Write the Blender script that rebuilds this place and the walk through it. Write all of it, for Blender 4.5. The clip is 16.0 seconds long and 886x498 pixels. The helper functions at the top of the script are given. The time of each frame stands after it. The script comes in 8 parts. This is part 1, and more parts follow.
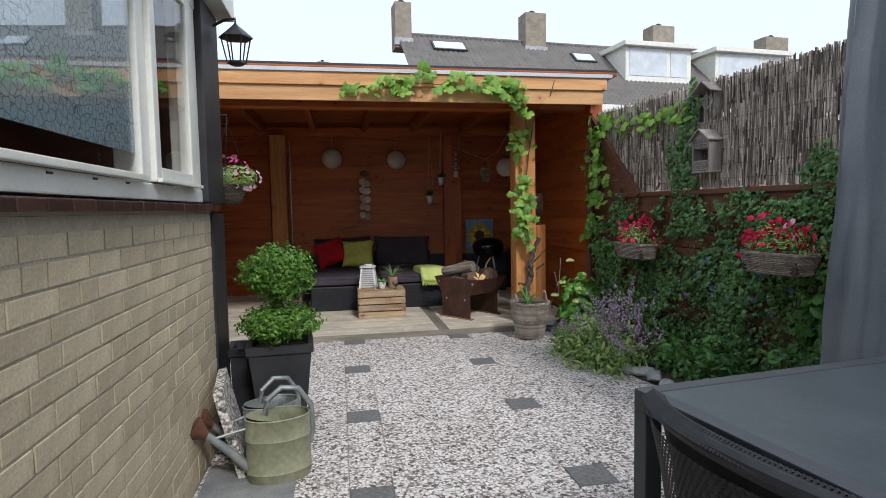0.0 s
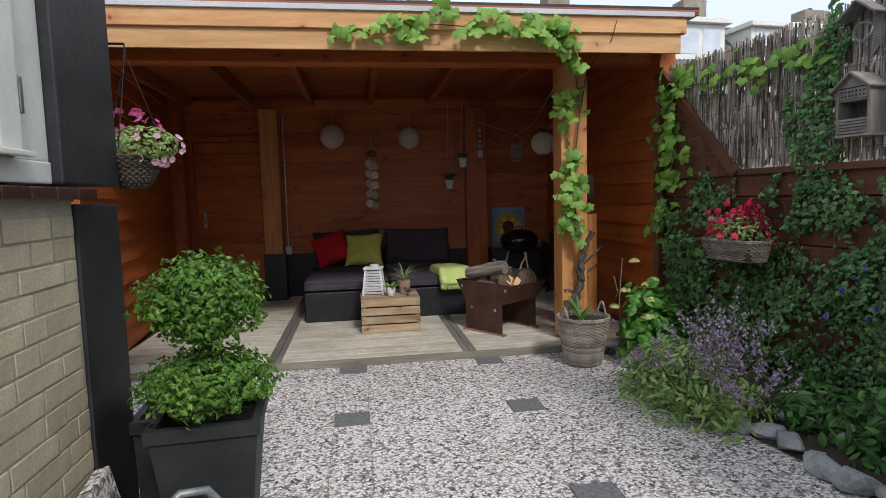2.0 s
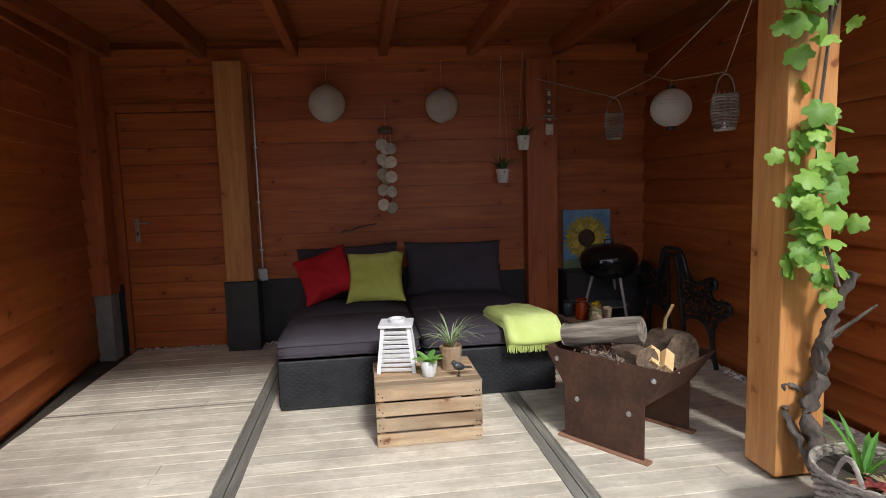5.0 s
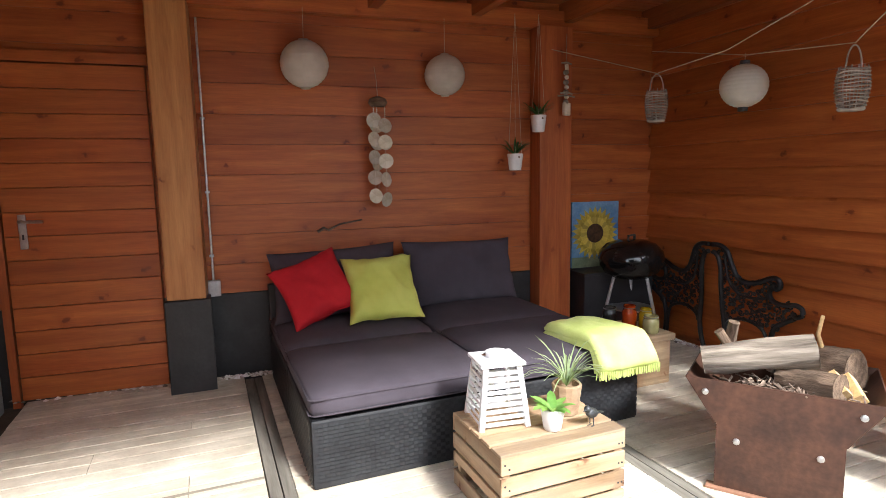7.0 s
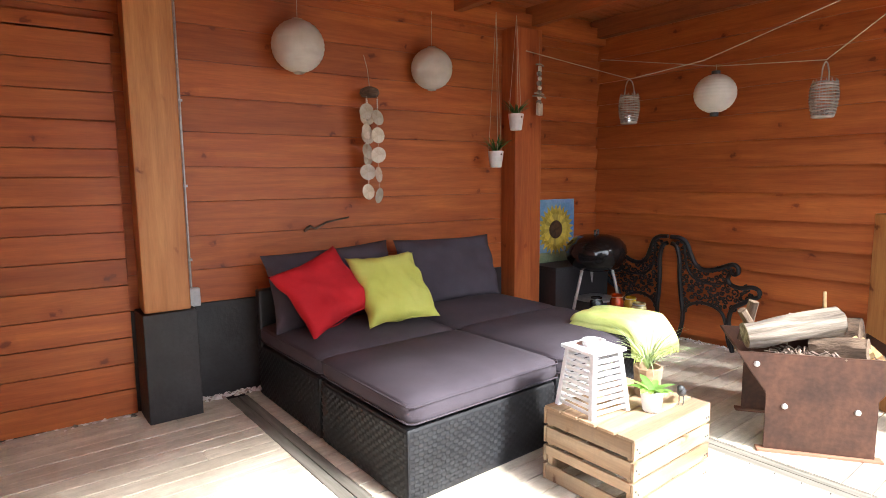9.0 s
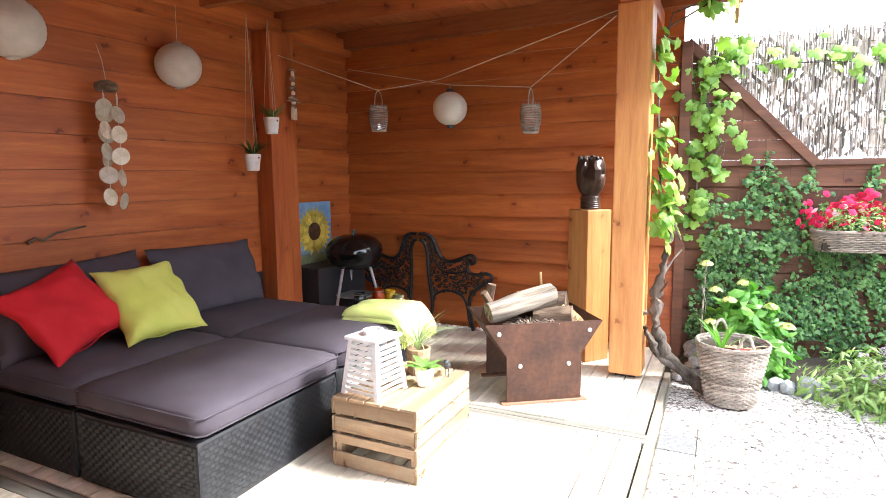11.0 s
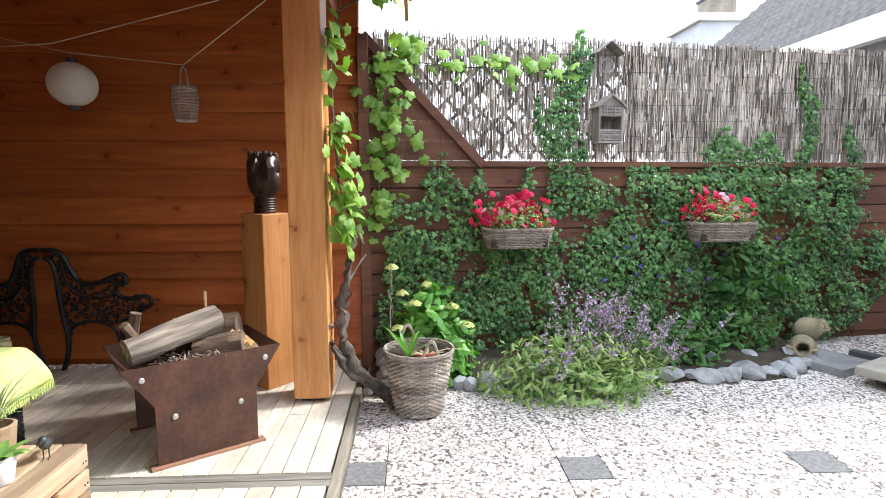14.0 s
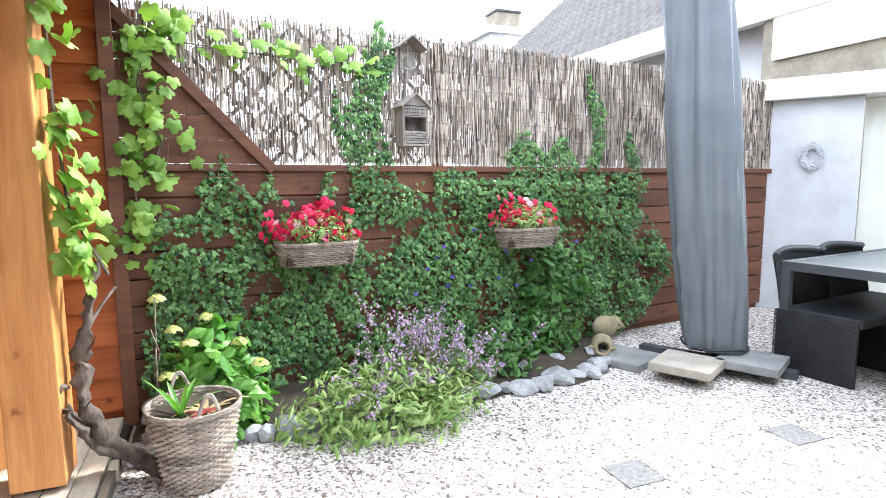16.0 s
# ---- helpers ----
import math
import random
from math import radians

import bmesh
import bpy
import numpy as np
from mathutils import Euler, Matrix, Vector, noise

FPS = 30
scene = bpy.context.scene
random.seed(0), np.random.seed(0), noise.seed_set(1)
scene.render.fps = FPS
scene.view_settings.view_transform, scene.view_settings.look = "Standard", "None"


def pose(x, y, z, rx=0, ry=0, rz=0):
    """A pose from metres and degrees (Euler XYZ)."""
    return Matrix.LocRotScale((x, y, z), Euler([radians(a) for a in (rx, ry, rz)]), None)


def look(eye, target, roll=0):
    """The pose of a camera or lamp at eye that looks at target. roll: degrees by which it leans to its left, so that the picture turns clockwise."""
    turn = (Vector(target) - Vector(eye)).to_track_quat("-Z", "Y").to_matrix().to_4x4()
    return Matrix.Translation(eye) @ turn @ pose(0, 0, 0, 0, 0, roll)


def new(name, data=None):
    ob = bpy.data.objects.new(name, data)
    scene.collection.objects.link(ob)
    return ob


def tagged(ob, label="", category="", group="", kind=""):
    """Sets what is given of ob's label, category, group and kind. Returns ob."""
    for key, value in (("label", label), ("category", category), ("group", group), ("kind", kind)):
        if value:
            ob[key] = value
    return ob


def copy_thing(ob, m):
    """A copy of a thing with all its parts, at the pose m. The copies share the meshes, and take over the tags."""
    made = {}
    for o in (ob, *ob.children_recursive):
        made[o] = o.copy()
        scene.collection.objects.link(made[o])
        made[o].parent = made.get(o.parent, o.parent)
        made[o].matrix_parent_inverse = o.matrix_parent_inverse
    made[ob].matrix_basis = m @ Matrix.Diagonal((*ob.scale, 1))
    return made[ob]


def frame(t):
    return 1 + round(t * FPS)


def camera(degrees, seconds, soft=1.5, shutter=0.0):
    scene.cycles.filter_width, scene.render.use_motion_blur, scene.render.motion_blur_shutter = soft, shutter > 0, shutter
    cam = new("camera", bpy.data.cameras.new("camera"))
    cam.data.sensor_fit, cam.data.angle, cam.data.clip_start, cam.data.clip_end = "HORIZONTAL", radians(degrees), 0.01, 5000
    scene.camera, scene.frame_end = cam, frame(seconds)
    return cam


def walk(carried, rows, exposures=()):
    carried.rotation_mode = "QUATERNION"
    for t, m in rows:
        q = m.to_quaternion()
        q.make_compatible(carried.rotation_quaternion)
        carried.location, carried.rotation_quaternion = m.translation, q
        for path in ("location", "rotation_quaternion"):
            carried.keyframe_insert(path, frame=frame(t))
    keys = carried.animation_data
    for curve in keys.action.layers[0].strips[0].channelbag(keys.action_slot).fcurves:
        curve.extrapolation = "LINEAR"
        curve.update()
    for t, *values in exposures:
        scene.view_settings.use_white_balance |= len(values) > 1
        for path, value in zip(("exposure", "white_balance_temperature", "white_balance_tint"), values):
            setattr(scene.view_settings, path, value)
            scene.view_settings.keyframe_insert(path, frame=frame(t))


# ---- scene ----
cam = camera(75.6, 16.0, 0.6)
PATH = [
    (0, (1.420, 0.483, 1.282), (1.774, 2.446, 1.141), -1.0),
    (0.5, (1.488, 0.667, 1.265), (1.809, 2.635, 1.115), -1.1),
    (1, (1.527, 0.999, 1.261), (1.828, 2.970, 1.100), -1.2),
    (1.5, (1.568, 1.403, 1.272), (1.865, 3.373, 1.099), -1.3),
    (2, (1.609, 1.813, 1.268), (1.899, 3.784, 1.086), -1.5),
    (2.5, (1.670, 2.236, 1.253), (1.953, 4.208, 1.078), -1.7),
    (3, (1.779, 2.633, 1.247), (2.055, 4.607, 1.077), -1.7),
    (3.5, (1.778, 3.039, 1.279), (2.073, 5.009, 1.097), -1.7),
    (4, (1.789, 3.436, 1.287), (2.064, 5.408, 1.103), -1.9),
    (4.5, (1.746, 3.829, 1.296), (2.005, 5.803, 1.112), -2.1),
    (5, (1.569, 4.212, 1.331), (1.850, 6.181, 1.119), -1.6),
    (7.5, (0.497, 5.541, 1.332), (1.363, 7.327, 1.085), -0.9),
    (7.7, (0.406, 5.634, 1.316), (1.303, 7.405, 1.075), -0.8),
    (8, (0.272, 5.727, 1.277), (1.205, 7.480, 1.047), -0.9),
    (10.3, (-0.322, 5.911, 1.298), (1.342, 6.992, 1.044), -0.3),
    (10.5, (-0.327, 5.891, 1.301), (1.378, 6.907, 1.055), -0.6),
    (11, (-0.316, 5.901, 1.291), (1.470, 6.766, 1.048), -0.5),
    (11.5, (-0.302, 5.877, 1.291), (1.539, 6.618, 1.046), -0.6),
    (12, (-0.258, 5.880, 1.286), (1.639, 6.462, 1.039), -0.4),
    (12.5, (-0.199, 5.874, 1.289), (1.734, 6.324, 1.043), -0.4),
    (13, (-0.095, 5.851, 1.302), (1.874, 6.098, 1.055), -0.3),
    (13.5, (0.036, 5.838, 1.281), (2.020, 5.906, 1.038), -0.2),
    (14, (0.200, 5.819, 1.269), (2.183, 5.719, 1.030), -0.1),
    (14.5, (0.338, 5.777, 1.272), (2.304, 5.503, 1.028), -0.2),
    (15, (0.486, 5.724, 1.279), (2.437, 5.353, 1.035), -0.2),
    (15.5, (0.594, 5.699, 1.302), (2.515, 5.201, 1.058), -0.2),
    (16, (0.645, 5.684, 1.300), (2.487, 4.943, 1.063), -0.3),
]
walk(cam, [(t, look(eye, target, roll)) for t, eye, target, roll in PATH],
     exposures=[(0.0, -0.18, 6200, 10), (1.0, -0.27, 6200, 10), (2.5, -0.2, 6200, 10), (4.0, 0.33, 6200, 10), (5.2, 0.58, 6200, 10), (7.3, 2.1, 6300, 10), (8.2, 2.4, 6350, 10), (10.3, 2.8, 6200, 10), (11.2, 2.58, 6200, 10), (12.0, 2.05, 6200, 10), (13.0, 1.7, 6200, 10), (14.0, 1.5, 6200, 10), (15.0, 1.65, 6200, 10), (16.0, 2.0, 6200, 10)])

# ---- daylight: bright hazy overcast sky ----
world = bpy.data.worlds.new("sky")
scene.world = world
world.use_nodes = True
wt = world.node_tree
sky = wt.nodes.new("ShaderNodeTexSky")
sky.sky_type, sky.sun_disc = "NISHITA", False
SUN_EL, SUN_AZ = radians(42), radians(166)
sky.sun_elevation, sky.sun_rotation = SUN_EL, SUN_AZ
sky.dust_density, sky.air_density = 4.0, 1.0
cloud = wt.nodes.new("ShaderNodeMixRGB")
cloud.inputs[0].default_value = 0.75
cloud.inputs[2].default_value = (9.0, 9.6, 10.6, 1)
wt.links.new(sky.outputs[0], cloud.inputs[1])
wt.links.new(cloud.outputs[0], wt.nodes["Background"].inputs[0])
wt.nodes["Background"].inputs[1].default_value = 0.145
sun_data = bpy.data.lights.new("sun", "SUN")
sun_data.energy, sun_data.angle, sun_data.color = 2.3, radians(9), (1.0, 0.97, 0.93)
sun = new("sun", sun_data)
sun_way = Vector((math.sin(SUN_AZ) * math.cos(SUN_EL), math.cos(SUN_AZ) * math.cos(SUN_EL), math.sin(SUN_EL)))
sun.matrix_world = look(sun_way * 50, (0, 0, 0))


# ---- materials ----
def ramp(nt, fac, c1, c2, lo=0.3, hi=0.7):
    r = nt.nodes.new("ShaderNodeValToRGB")
    r.color_ramp.elements[0].position, r.color_ramp.elements[1].position = lo, hi
    r.color_ramp.elements[0].color, r.color_ramp.elements[1].color = (*c1, 1), (*c2, 1)
    nt.links.new(fac, r.inputs[0])
    return r.outputs[0]


def mixc(nt, kind, fac, a, b):
    m = nt.nodes.new("ShaderNodeMixRGB")
    m.blend_type = kind
    for i, v in enumerate((fac, a, b)):
        if isinstance(v, (int, float)):
            m.inputs[i].default_value = v
        elif isinstance(v, tuple):
            m.inputs[i].default_value = (*v, 1)
        else:
            nt.links.new(v, m.inputs[i])
    return m.outputs[0]


def coords(nt, scale=(1, 1, 1), space="Object"):
    tc = nt.nodes.new("ShaderNodeTexCoord")
    mp = nt.nodes.new("ShaderNodeMapping")
    mp.inputs["Scale"].default_value = scale
    if space == "World":
        g = nt.nodes.new("ShaderNodeNewGeometry")
        nt.links.new(g.outputs["Position"], mp.inputs[0])
    else:
        nt.links.new(tc.outputs[space], mp.inputs[0])
    return mp.outputs[0]


def noise_out(nt, vec, scale, detail=4, rough=0.55, dist=0.0):
    n = nt.nodes.new("ShaderNodeTexNoise")
    n.inputs["Scale"].default_value, n.inputs["Detail"].default_value = scale, detail
    n.inputs["Roughness"].default_value, n.inputs["Distortion"].default_value = rough, dist
    nt.links.new(vec, n.inputs["Vector"])
    return n.outputs["Fac"]


def bump(nt, height, strength, dist=0.01):
    b = nt.nodes.new("ShaderNodeBump")
    b.inputs["Strength"].default_value, b.inputs["Distance"].default_value = strength, dist
    nt.links.new(height, b.inputs["Height"])
    return b.outputs[0]


def shader(name):
    m = bpy.data.materials.new(name)
    m.use_nodes = True
    return m, m.node_tree, m.node_tree.nodes["Principled BSDF"]


def surface(name, c1, c2, scale=6.0, fine=60.0, rough=0.7, metal=0.0, relief=0.3, stretch=(1, 1, 1), vary="", vary_by=0.35, spec=0.5, space="Object"):
    """Two colours mixed by broad and fine noise, with relief; vary: 'object' or 'island' for piece-to-piece change."""
    m, nt, p = shader(name)
    v = coords(nt, stretch, space)
    big, small = noise_out(nt, v, scale), noise_out(nt, v, fine, 3)
    col = ramp(nt, big, c1, c2)
    col = mixc(nt, "OVERLAY", 0.35, col, small)
    if vary:
        if vary == "object":
            rnd = nt.nodes.new("ShaderNodeObjectInfo").outputs["Random"]
        else:
            rnd = nt.nodes.new("ShaderNodeNewGeometry").outputs["Random Per Island"]
        k = ramp(nt, rnd, (1 - vary_by,) * 3, (1 + vary_by,) * 3, 0.0, 1.0)
        col = mixc(nt, "MULTIPLY", 1.0, col, k)
    nt.links.new(col, p.inputs["Base Color"])
    p.inputs["Roughness"].default_value, p.inputs["Metallic"].default_value = rough, metal
    p.inputs["Specular IOR Level"].default_value = spec
    if relief:
        nt.links.new(bump(nt, small, relief, 0.004), p.inputs["Normal"])
    return m


def timber(name, dark, light, along="x", rough=0.6, knots=True, vary_by=0.2, grey=None):
    """Sawn timber: grain stretched along one axis of the piece, knots and stains, each piece its own tone."""
    m, nt, p = shader(name)
    st = {"x": (0.7, 9, 9), "y": (9, 0.7, 9), "z": (9, 9, 0.7)}[along]
    info = nt.nodes.new("ShaderNodeObjectInfo")
    v0 = coords(nt, st)
    add = nt.nodes.new("ShaderNodeVectorMath")
    add.operation = "ADD"
    sc = nt.nodes.new("ShaderNodeVectorMath")
    sc.operation = "SCALE"
    comb = nt.nodes.new("ShaderNodeCombineXYZ")
    for i in range(3):
        nt.links.new(info.outputs["Random"], comb.inputs[i])
    nt.links.new(comb.outputs[0], sc.inputs[0])
    sc.inputs["Scale"].default_value = 57.0
    nt.links.new(v0, add.inputs[0])
    nt.links.new(sc.outputs[0], add.inputs[1])
    v = add.outputs[0]
    grain = noise_out(nt, v, 2.2, 4, 0.55, 0.8)
    fine = noise_out(nt, v, 16.0, 3, 0.6)
    col = ramp(nt, grain, dark, light, 0.3, 0.72)
    col = mixc(nt, "OVERLAY", 0.25, col, fine)
    if grey:
        blot = noise_out(nt, coords(nt, (1, 1, 1), "World"), 3.4, 6, 0.68)
        col = mixc(nt, "MIX", ramp(nt, blot, (0, 0, 0), (0.85, 0.85, 0.85), 0.42, 0.66), col, grey)
        scuff = noise_out(nt, coords(nt, (1, 2.2, 1), "World"), 14.0, 5, 0.7)
        col = mixc(nt, "MIX", ramp(nt, scuff, (0, 0, 0), (0.38, 0.38, 0.38), 0.5, 0.68), col, tuple(0.78 * c for c in grey))
    if knots:
        vo = nt.nodes.new("ShaderNodeTexVoronoi")
        vo.voronoi_dimensions = "2D"
        vo.inputs["Scale"].default_value = 1.0
        kn = nt.nodes.new("ShaderNodeVectorMath")
        kn.operation = "ADD"
        flat_ = nt.nodes.new("ShaderNodeCombineXYZ")
        sep = nt.nodes.new("ShaderNodeSeparateXYZ")
        wob = nt.nodes.new("ShaderNodeVectorMath")
        wob.operation = "ADD"
        nt.links.new(coords(nt, (3.3, 4.2, 4.2) if along == "x" else (4.2, 4.2, 3.3)), wob.inputs[0])
        wsc = nt.nodes.new("ShaderNodeMath")
        wsc.operation = "MULTIPLY"
        wsc.inputs[1].default_value = 0.16
        nt.links.new(noise_out(nt, coords(nt), 26.0, 2), wsc.inputs[0])
        nt.links.new(wsc.outputs[0], wob.inputs[1])
        nt.links.new(wob.outputs[0], sep.inputs[0])
        both = nt.nodes.new("ShaderNodeMath")
        nt.links.new(sep.outputs[0], both.inputs[0])
        nt.links.new(sep.outputs[1], both.inputs[1])
        nt.links.new(both.outputs[0], flat_.inputs[0])
        nt.links.new(sep.outputs[2], flat_.inputs[1])
        nt.links.new(flat_.outputs[0], kn.inputs[0])
        nt.links.new(sc.outputs[0], kn.inputs[1])
        nt.links.new(kn.outputs[0], vo.inputs["Vector"])
        pick = nt.nodes.new("ShaderNodeSeparateColor")
        nt.links.new(vo.outputs["Color"], pick.inputs[0])
        some = ramp(nt, pick.outputs[0], (0, 0, 0), (1, 1, 1), 0.42, 0.75)
        patch = noise_out(nt, v, 0.55, 3, 0.5, 0.4)
        col = mixc(nt, "MULTIPLY", ramp(nt, patch, (0.6,) * 3, (0, 0, 0), 0.32, 0.52), col, (0.74, 0.56, 0.46))
        halo = ramp(nt, vo.outputs["Distance"], (0.42,) * 3, (0, 0, 0), 0.06, 0.26)
        col = mixc(nt, "MULTIPLY", mixc(nt, "MULTIPLY", 1.0, halo, some), col, (0.66, 0.46, 0.34))
        knot = ramp(nt, vo.outputs["Distance"], (0.85,) * 3, (0, 0, 0), 0.03, 0.08)
        col = mixc(nt, "MULTIPLY", mixc(nt, "MULTIPLY", 1.0, knot, some), col, (0.36, 0.19, 0.115))
    k = ramp(nt, info.outputs["Random"], (1 - vary_by,) * 3, (1 + vary_by,) * 3, 0.0, 1.0)
    col = mixc(nt, "MULTIPLY", 1.0, col, k)
    nt.links.new(col, p.inputs["Base Color"])
    p.inputs["Roughness"].default_value = rough
    nt.links.new(bump(nt, grain, 0.25, 0.004), p.inputs["Normal"])
    return m


def leafmat(name, dark, light, by="island", gloss=0.45):
    m, nt, p = shader(name)
    if by == "island":
        rnd = nt.nodes.new("ShaderNodeNewGeometry").outputs["Random Per Island"]
    else:
        rnd = nt.nodes.new("ShaderNodeObjectInfo").outputs["Random"]
    col = ramp(nt, rnd, dark, light, 0.0, 1.0)
    n = noise_out(nt, coords(nt), 40.0, 3)
    col = mixc(nt, "OVERLAY", 0.35, col, n)
    nt.links.new(col, p.inputs["Base Color"])
    p.inputs["Roughness"].default_value = gloss
    p.inputs["Specular IOR Level"].default_value = 0.4
    tr = nt.nodes.new("ShaderNodeBsdfTranslucent")
    nt.links.new(mixc(nt, "MULTIPLY", 1.0, col, (1.3, 1.5, 0.6)), tr.inputs[0])
    mx = nt.nodes.new("ShaderNodeMixShader")
    mx.inputs[0].default_value = 0.3
    nt.links.new(p.outputs[0], mx.inputs[1])
    nt.links.new(tr.outputs[0], mx.inputs[2])
    nt.links.new(mx.outputs[0], nt.nodes["Material Output"].inputs[0])
    return m


M = {}
M["cedar"] = timber("oiled_larch_boards", (0.33, 0.078, 0.016), (0.50, 0.142, 0.031), "x", 0.5, True, 0.13)
M["cedar_post"] = timber("oiled_larch_post", (0.47, 0.19, 0.056), (0.64, 0.31, 0.105), "z", 0.5)
# same larch as the posts, redder and darker: back-wall shade put into the colour
M["cedar_shaded_post"] = timber("shaded_larch_post", (0.28, 0.06, 0.014), (0.44, 0.12, 0.03), "z", 0.5)
M["fascia"] = timber("pale_larch_fascia", (0.52, 0.27, 0.105), (0.68, 0.40, 0.18), "x", 0.6)
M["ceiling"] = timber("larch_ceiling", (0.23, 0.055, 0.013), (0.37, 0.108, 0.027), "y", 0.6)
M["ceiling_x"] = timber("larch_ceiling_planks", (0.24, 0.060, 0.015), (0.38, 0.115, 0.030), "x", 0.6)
M["deck"] = timber("weathered_deck", (0.56, 0.50, 0.40), (0.76, 0.69, 0.575), "x", 0.75, False, 0.11, (0.42, 0.37, 0.29))
M["black_wall"] = surface("black_painted_masonry", (0.012, 0.012, 0.014), (0.03, 0.03, 0.034), 5, 45, 0.55, relief=0.5)
M["white_paint"] = surface("white_gloss_paint", (0.72, 0.72, 0.65), (0.83, 0.83, 0.76), 4, 60, 0.35, relief=0.08)
M["white_render"] = surface("white_render", (0.50, 0.505, 0.53), (0.63, 0.64, 0.67), 3, 80, 0.85, relief=0.3)
M["brick"] = surface("sand_yellow_brick", (0.40, 0.335, 0.225), (0.53, 0.45, 0.31), 9, 90, 0.85, relief=0.4, vary="object", vary_by=0.13)
M["mortar"] = surface("grey_mortar", (0.36, 0.315, 0.245), (0.46, 0.405, 0.32), 12, 120, 0.9, relief=0.5)
M["sill_tile"] = surface("dark_glazed_sill_tile", (0.03, 0.014, 0.012), (0.06, 0.028, 0.022), 10, 60, 0.35, vary="object", vary_by=0.3)
M["soil"] = surface("dark_garden_soil", (0.025, 0.018, 0.012), (0.06, 0.045, 0.03), 8, 70, 0.95, relief=0.8)
M["paver"] = surface("dark_concrete_paver", (0.10, 0.10, 0.10), (0.21, 0.21, 0.205), 40, 260, 0.85, relief=0.5)
M["grey_slab"] = surface("grey_concrete_slab", (0.16, 0.165, 0.17), (0.28, 0.28, 0.275), 6, 120, 0.85, relief=0.4)
# brown fence timber; also the dark stand-in for shade in room and board joints
M["fence_and_shade"] = timber("brown_fence_and_shade", (0.09, 0.035, 0.018), (0.17, 0.065, 0.03), "x", 0.7)
M["reed"] = surface("weathered_reed", (0.19, 0.152, 0.118), (0.43, 0.375, 0.32), 4, 50, 0.85, vary="island", vary_by=0.85)
M["rattan"] = surface("black_plastic_rattan", (0.010, 0.011, 0.014), (0.025, 0.027, 0.031), 10, 60, 0.55, relief=0.2)
M["cushion"] = surface("aubergine_grey_fabric", (0.050, 0.041, 0.054), (0.073, 0.062, 0.079), 4, 260, 0.9, relief=0.35)
M["red"] = surface("red_fabric", (0.42, 0.004, 0.012), (0.56, 0.01, 0.02), 5, 250, 0.85, relief=0.3)
M["lime"] = surface("lime_green_fabric", (0.52, 0.56, 0.10), (0.62, 0.66, 0.16), 5, 250, 0.85, relief=0.3)
M["crate"] = timber("fruit_crate_pine", (0.29, 0.19, 0.105), (0.54, 0.40, 0.25), "x", 0.75, True, 0.25, (0.33, 0.25, 0.17))
M["corten"] = surface("brown_rusted_steel", (0.040, 0.019, 0.013), (0.115, 0.050, 0.029), 5, 40, 0.62, 0.25, relief=0.3)
M["steel"] = surface("zinc_steel", (0.45, 0.45, 0.45), (0.62, 0.62, 0.62), 20, 90, 0.35, 0.9, relief=0.1)
M["anthracite"] = surface("anthracite_powder_coat", (0.045, 0.05, 0.057), (0.062, 0.067, 0.075), 4, 200, 0.5, relief=0.1)
M["wicker"] = surface("grey_brown_wicker", (0.22, 0.18, 0.145), (0.46, 0.40, 0.34), 12, 70, 0.8, vary="island", vary_by=0.35, relief=0.3)
M["umbrella"] = surface("slate_blue_polyester_cover", (0.10, 0.116, 0.133), (0.14, 0.157, 0.176), 3, 180, 0.42, relief=0.2)
M["stone"] = surface("grey_field_stone", (0.19, 0.195, 0.20), (0.42, 0.425, 0.43), 7, 60, 0.85, relief=0.6, vary="object", vary_by=0.2)
M["ivy"] = leafmat("ivy_leaf", (0.024, 0.088, 0.028), (0.20, 0.37, 0.125), gloss=0.33)
M["vine"] = leafmat("grape_leaf", (0.11, 0.24, 0.035), (0.32, 0.50, 0.10), "object", 0.5)
M["box"] = leafmat("boxwood_leaf", (0.045, 0.12, 0.018), (0.19, 0.35, 0.06), gloss=0.4)
M["herb"] = leafmat("herb_leaf", (0.13, 0.25, 0.06), (0.42, 0.52, 0.22), gloss=0.55)
M["hydr"] = leafmat("hydrangea_leaf", (0.07, 0.22, 0.03), (0.18, 0.38, 0.07), gloss=0.45)
M["bark"] = surface("grey_vine_bark", (0.042, 0.032, 0.025), (0.15, 0.12, 0.097), 22, 90, 0.95, relief=0.9, stretch=(1, 1, 0.3))


# ---- building helpers ----
def part(name, bm, material, parent=None, label=""):
    me = bpy.data.meshes.new(name)
    bm.to_mesh(me)
    bm.free()
    me.materials.append(material)
    ob = new(name, me)
    if parent:
        ob.parent = parent
    return tagged(ob, label)


def share(name, me, parent, m):
    ob = new(name, me)
    ob.parent = parent
    ob.matrix_basis = m
    return ob


def smooth(ob, angle=40):
    for f in ob.data.polygons:
        f.use_smooth = True
    ob.data.set_sharp_from_angle(angle=radians(angle))
    return ob


def thing(name, label, category, at=(0, 0, 0), turn=0, group="", kind=""):
    e = new(name)
    e.empty_display_size = 0.1
    e.matrix_world = pose(*at, 0, 0, turn)
    return tagged(e, label, category, group, kind)


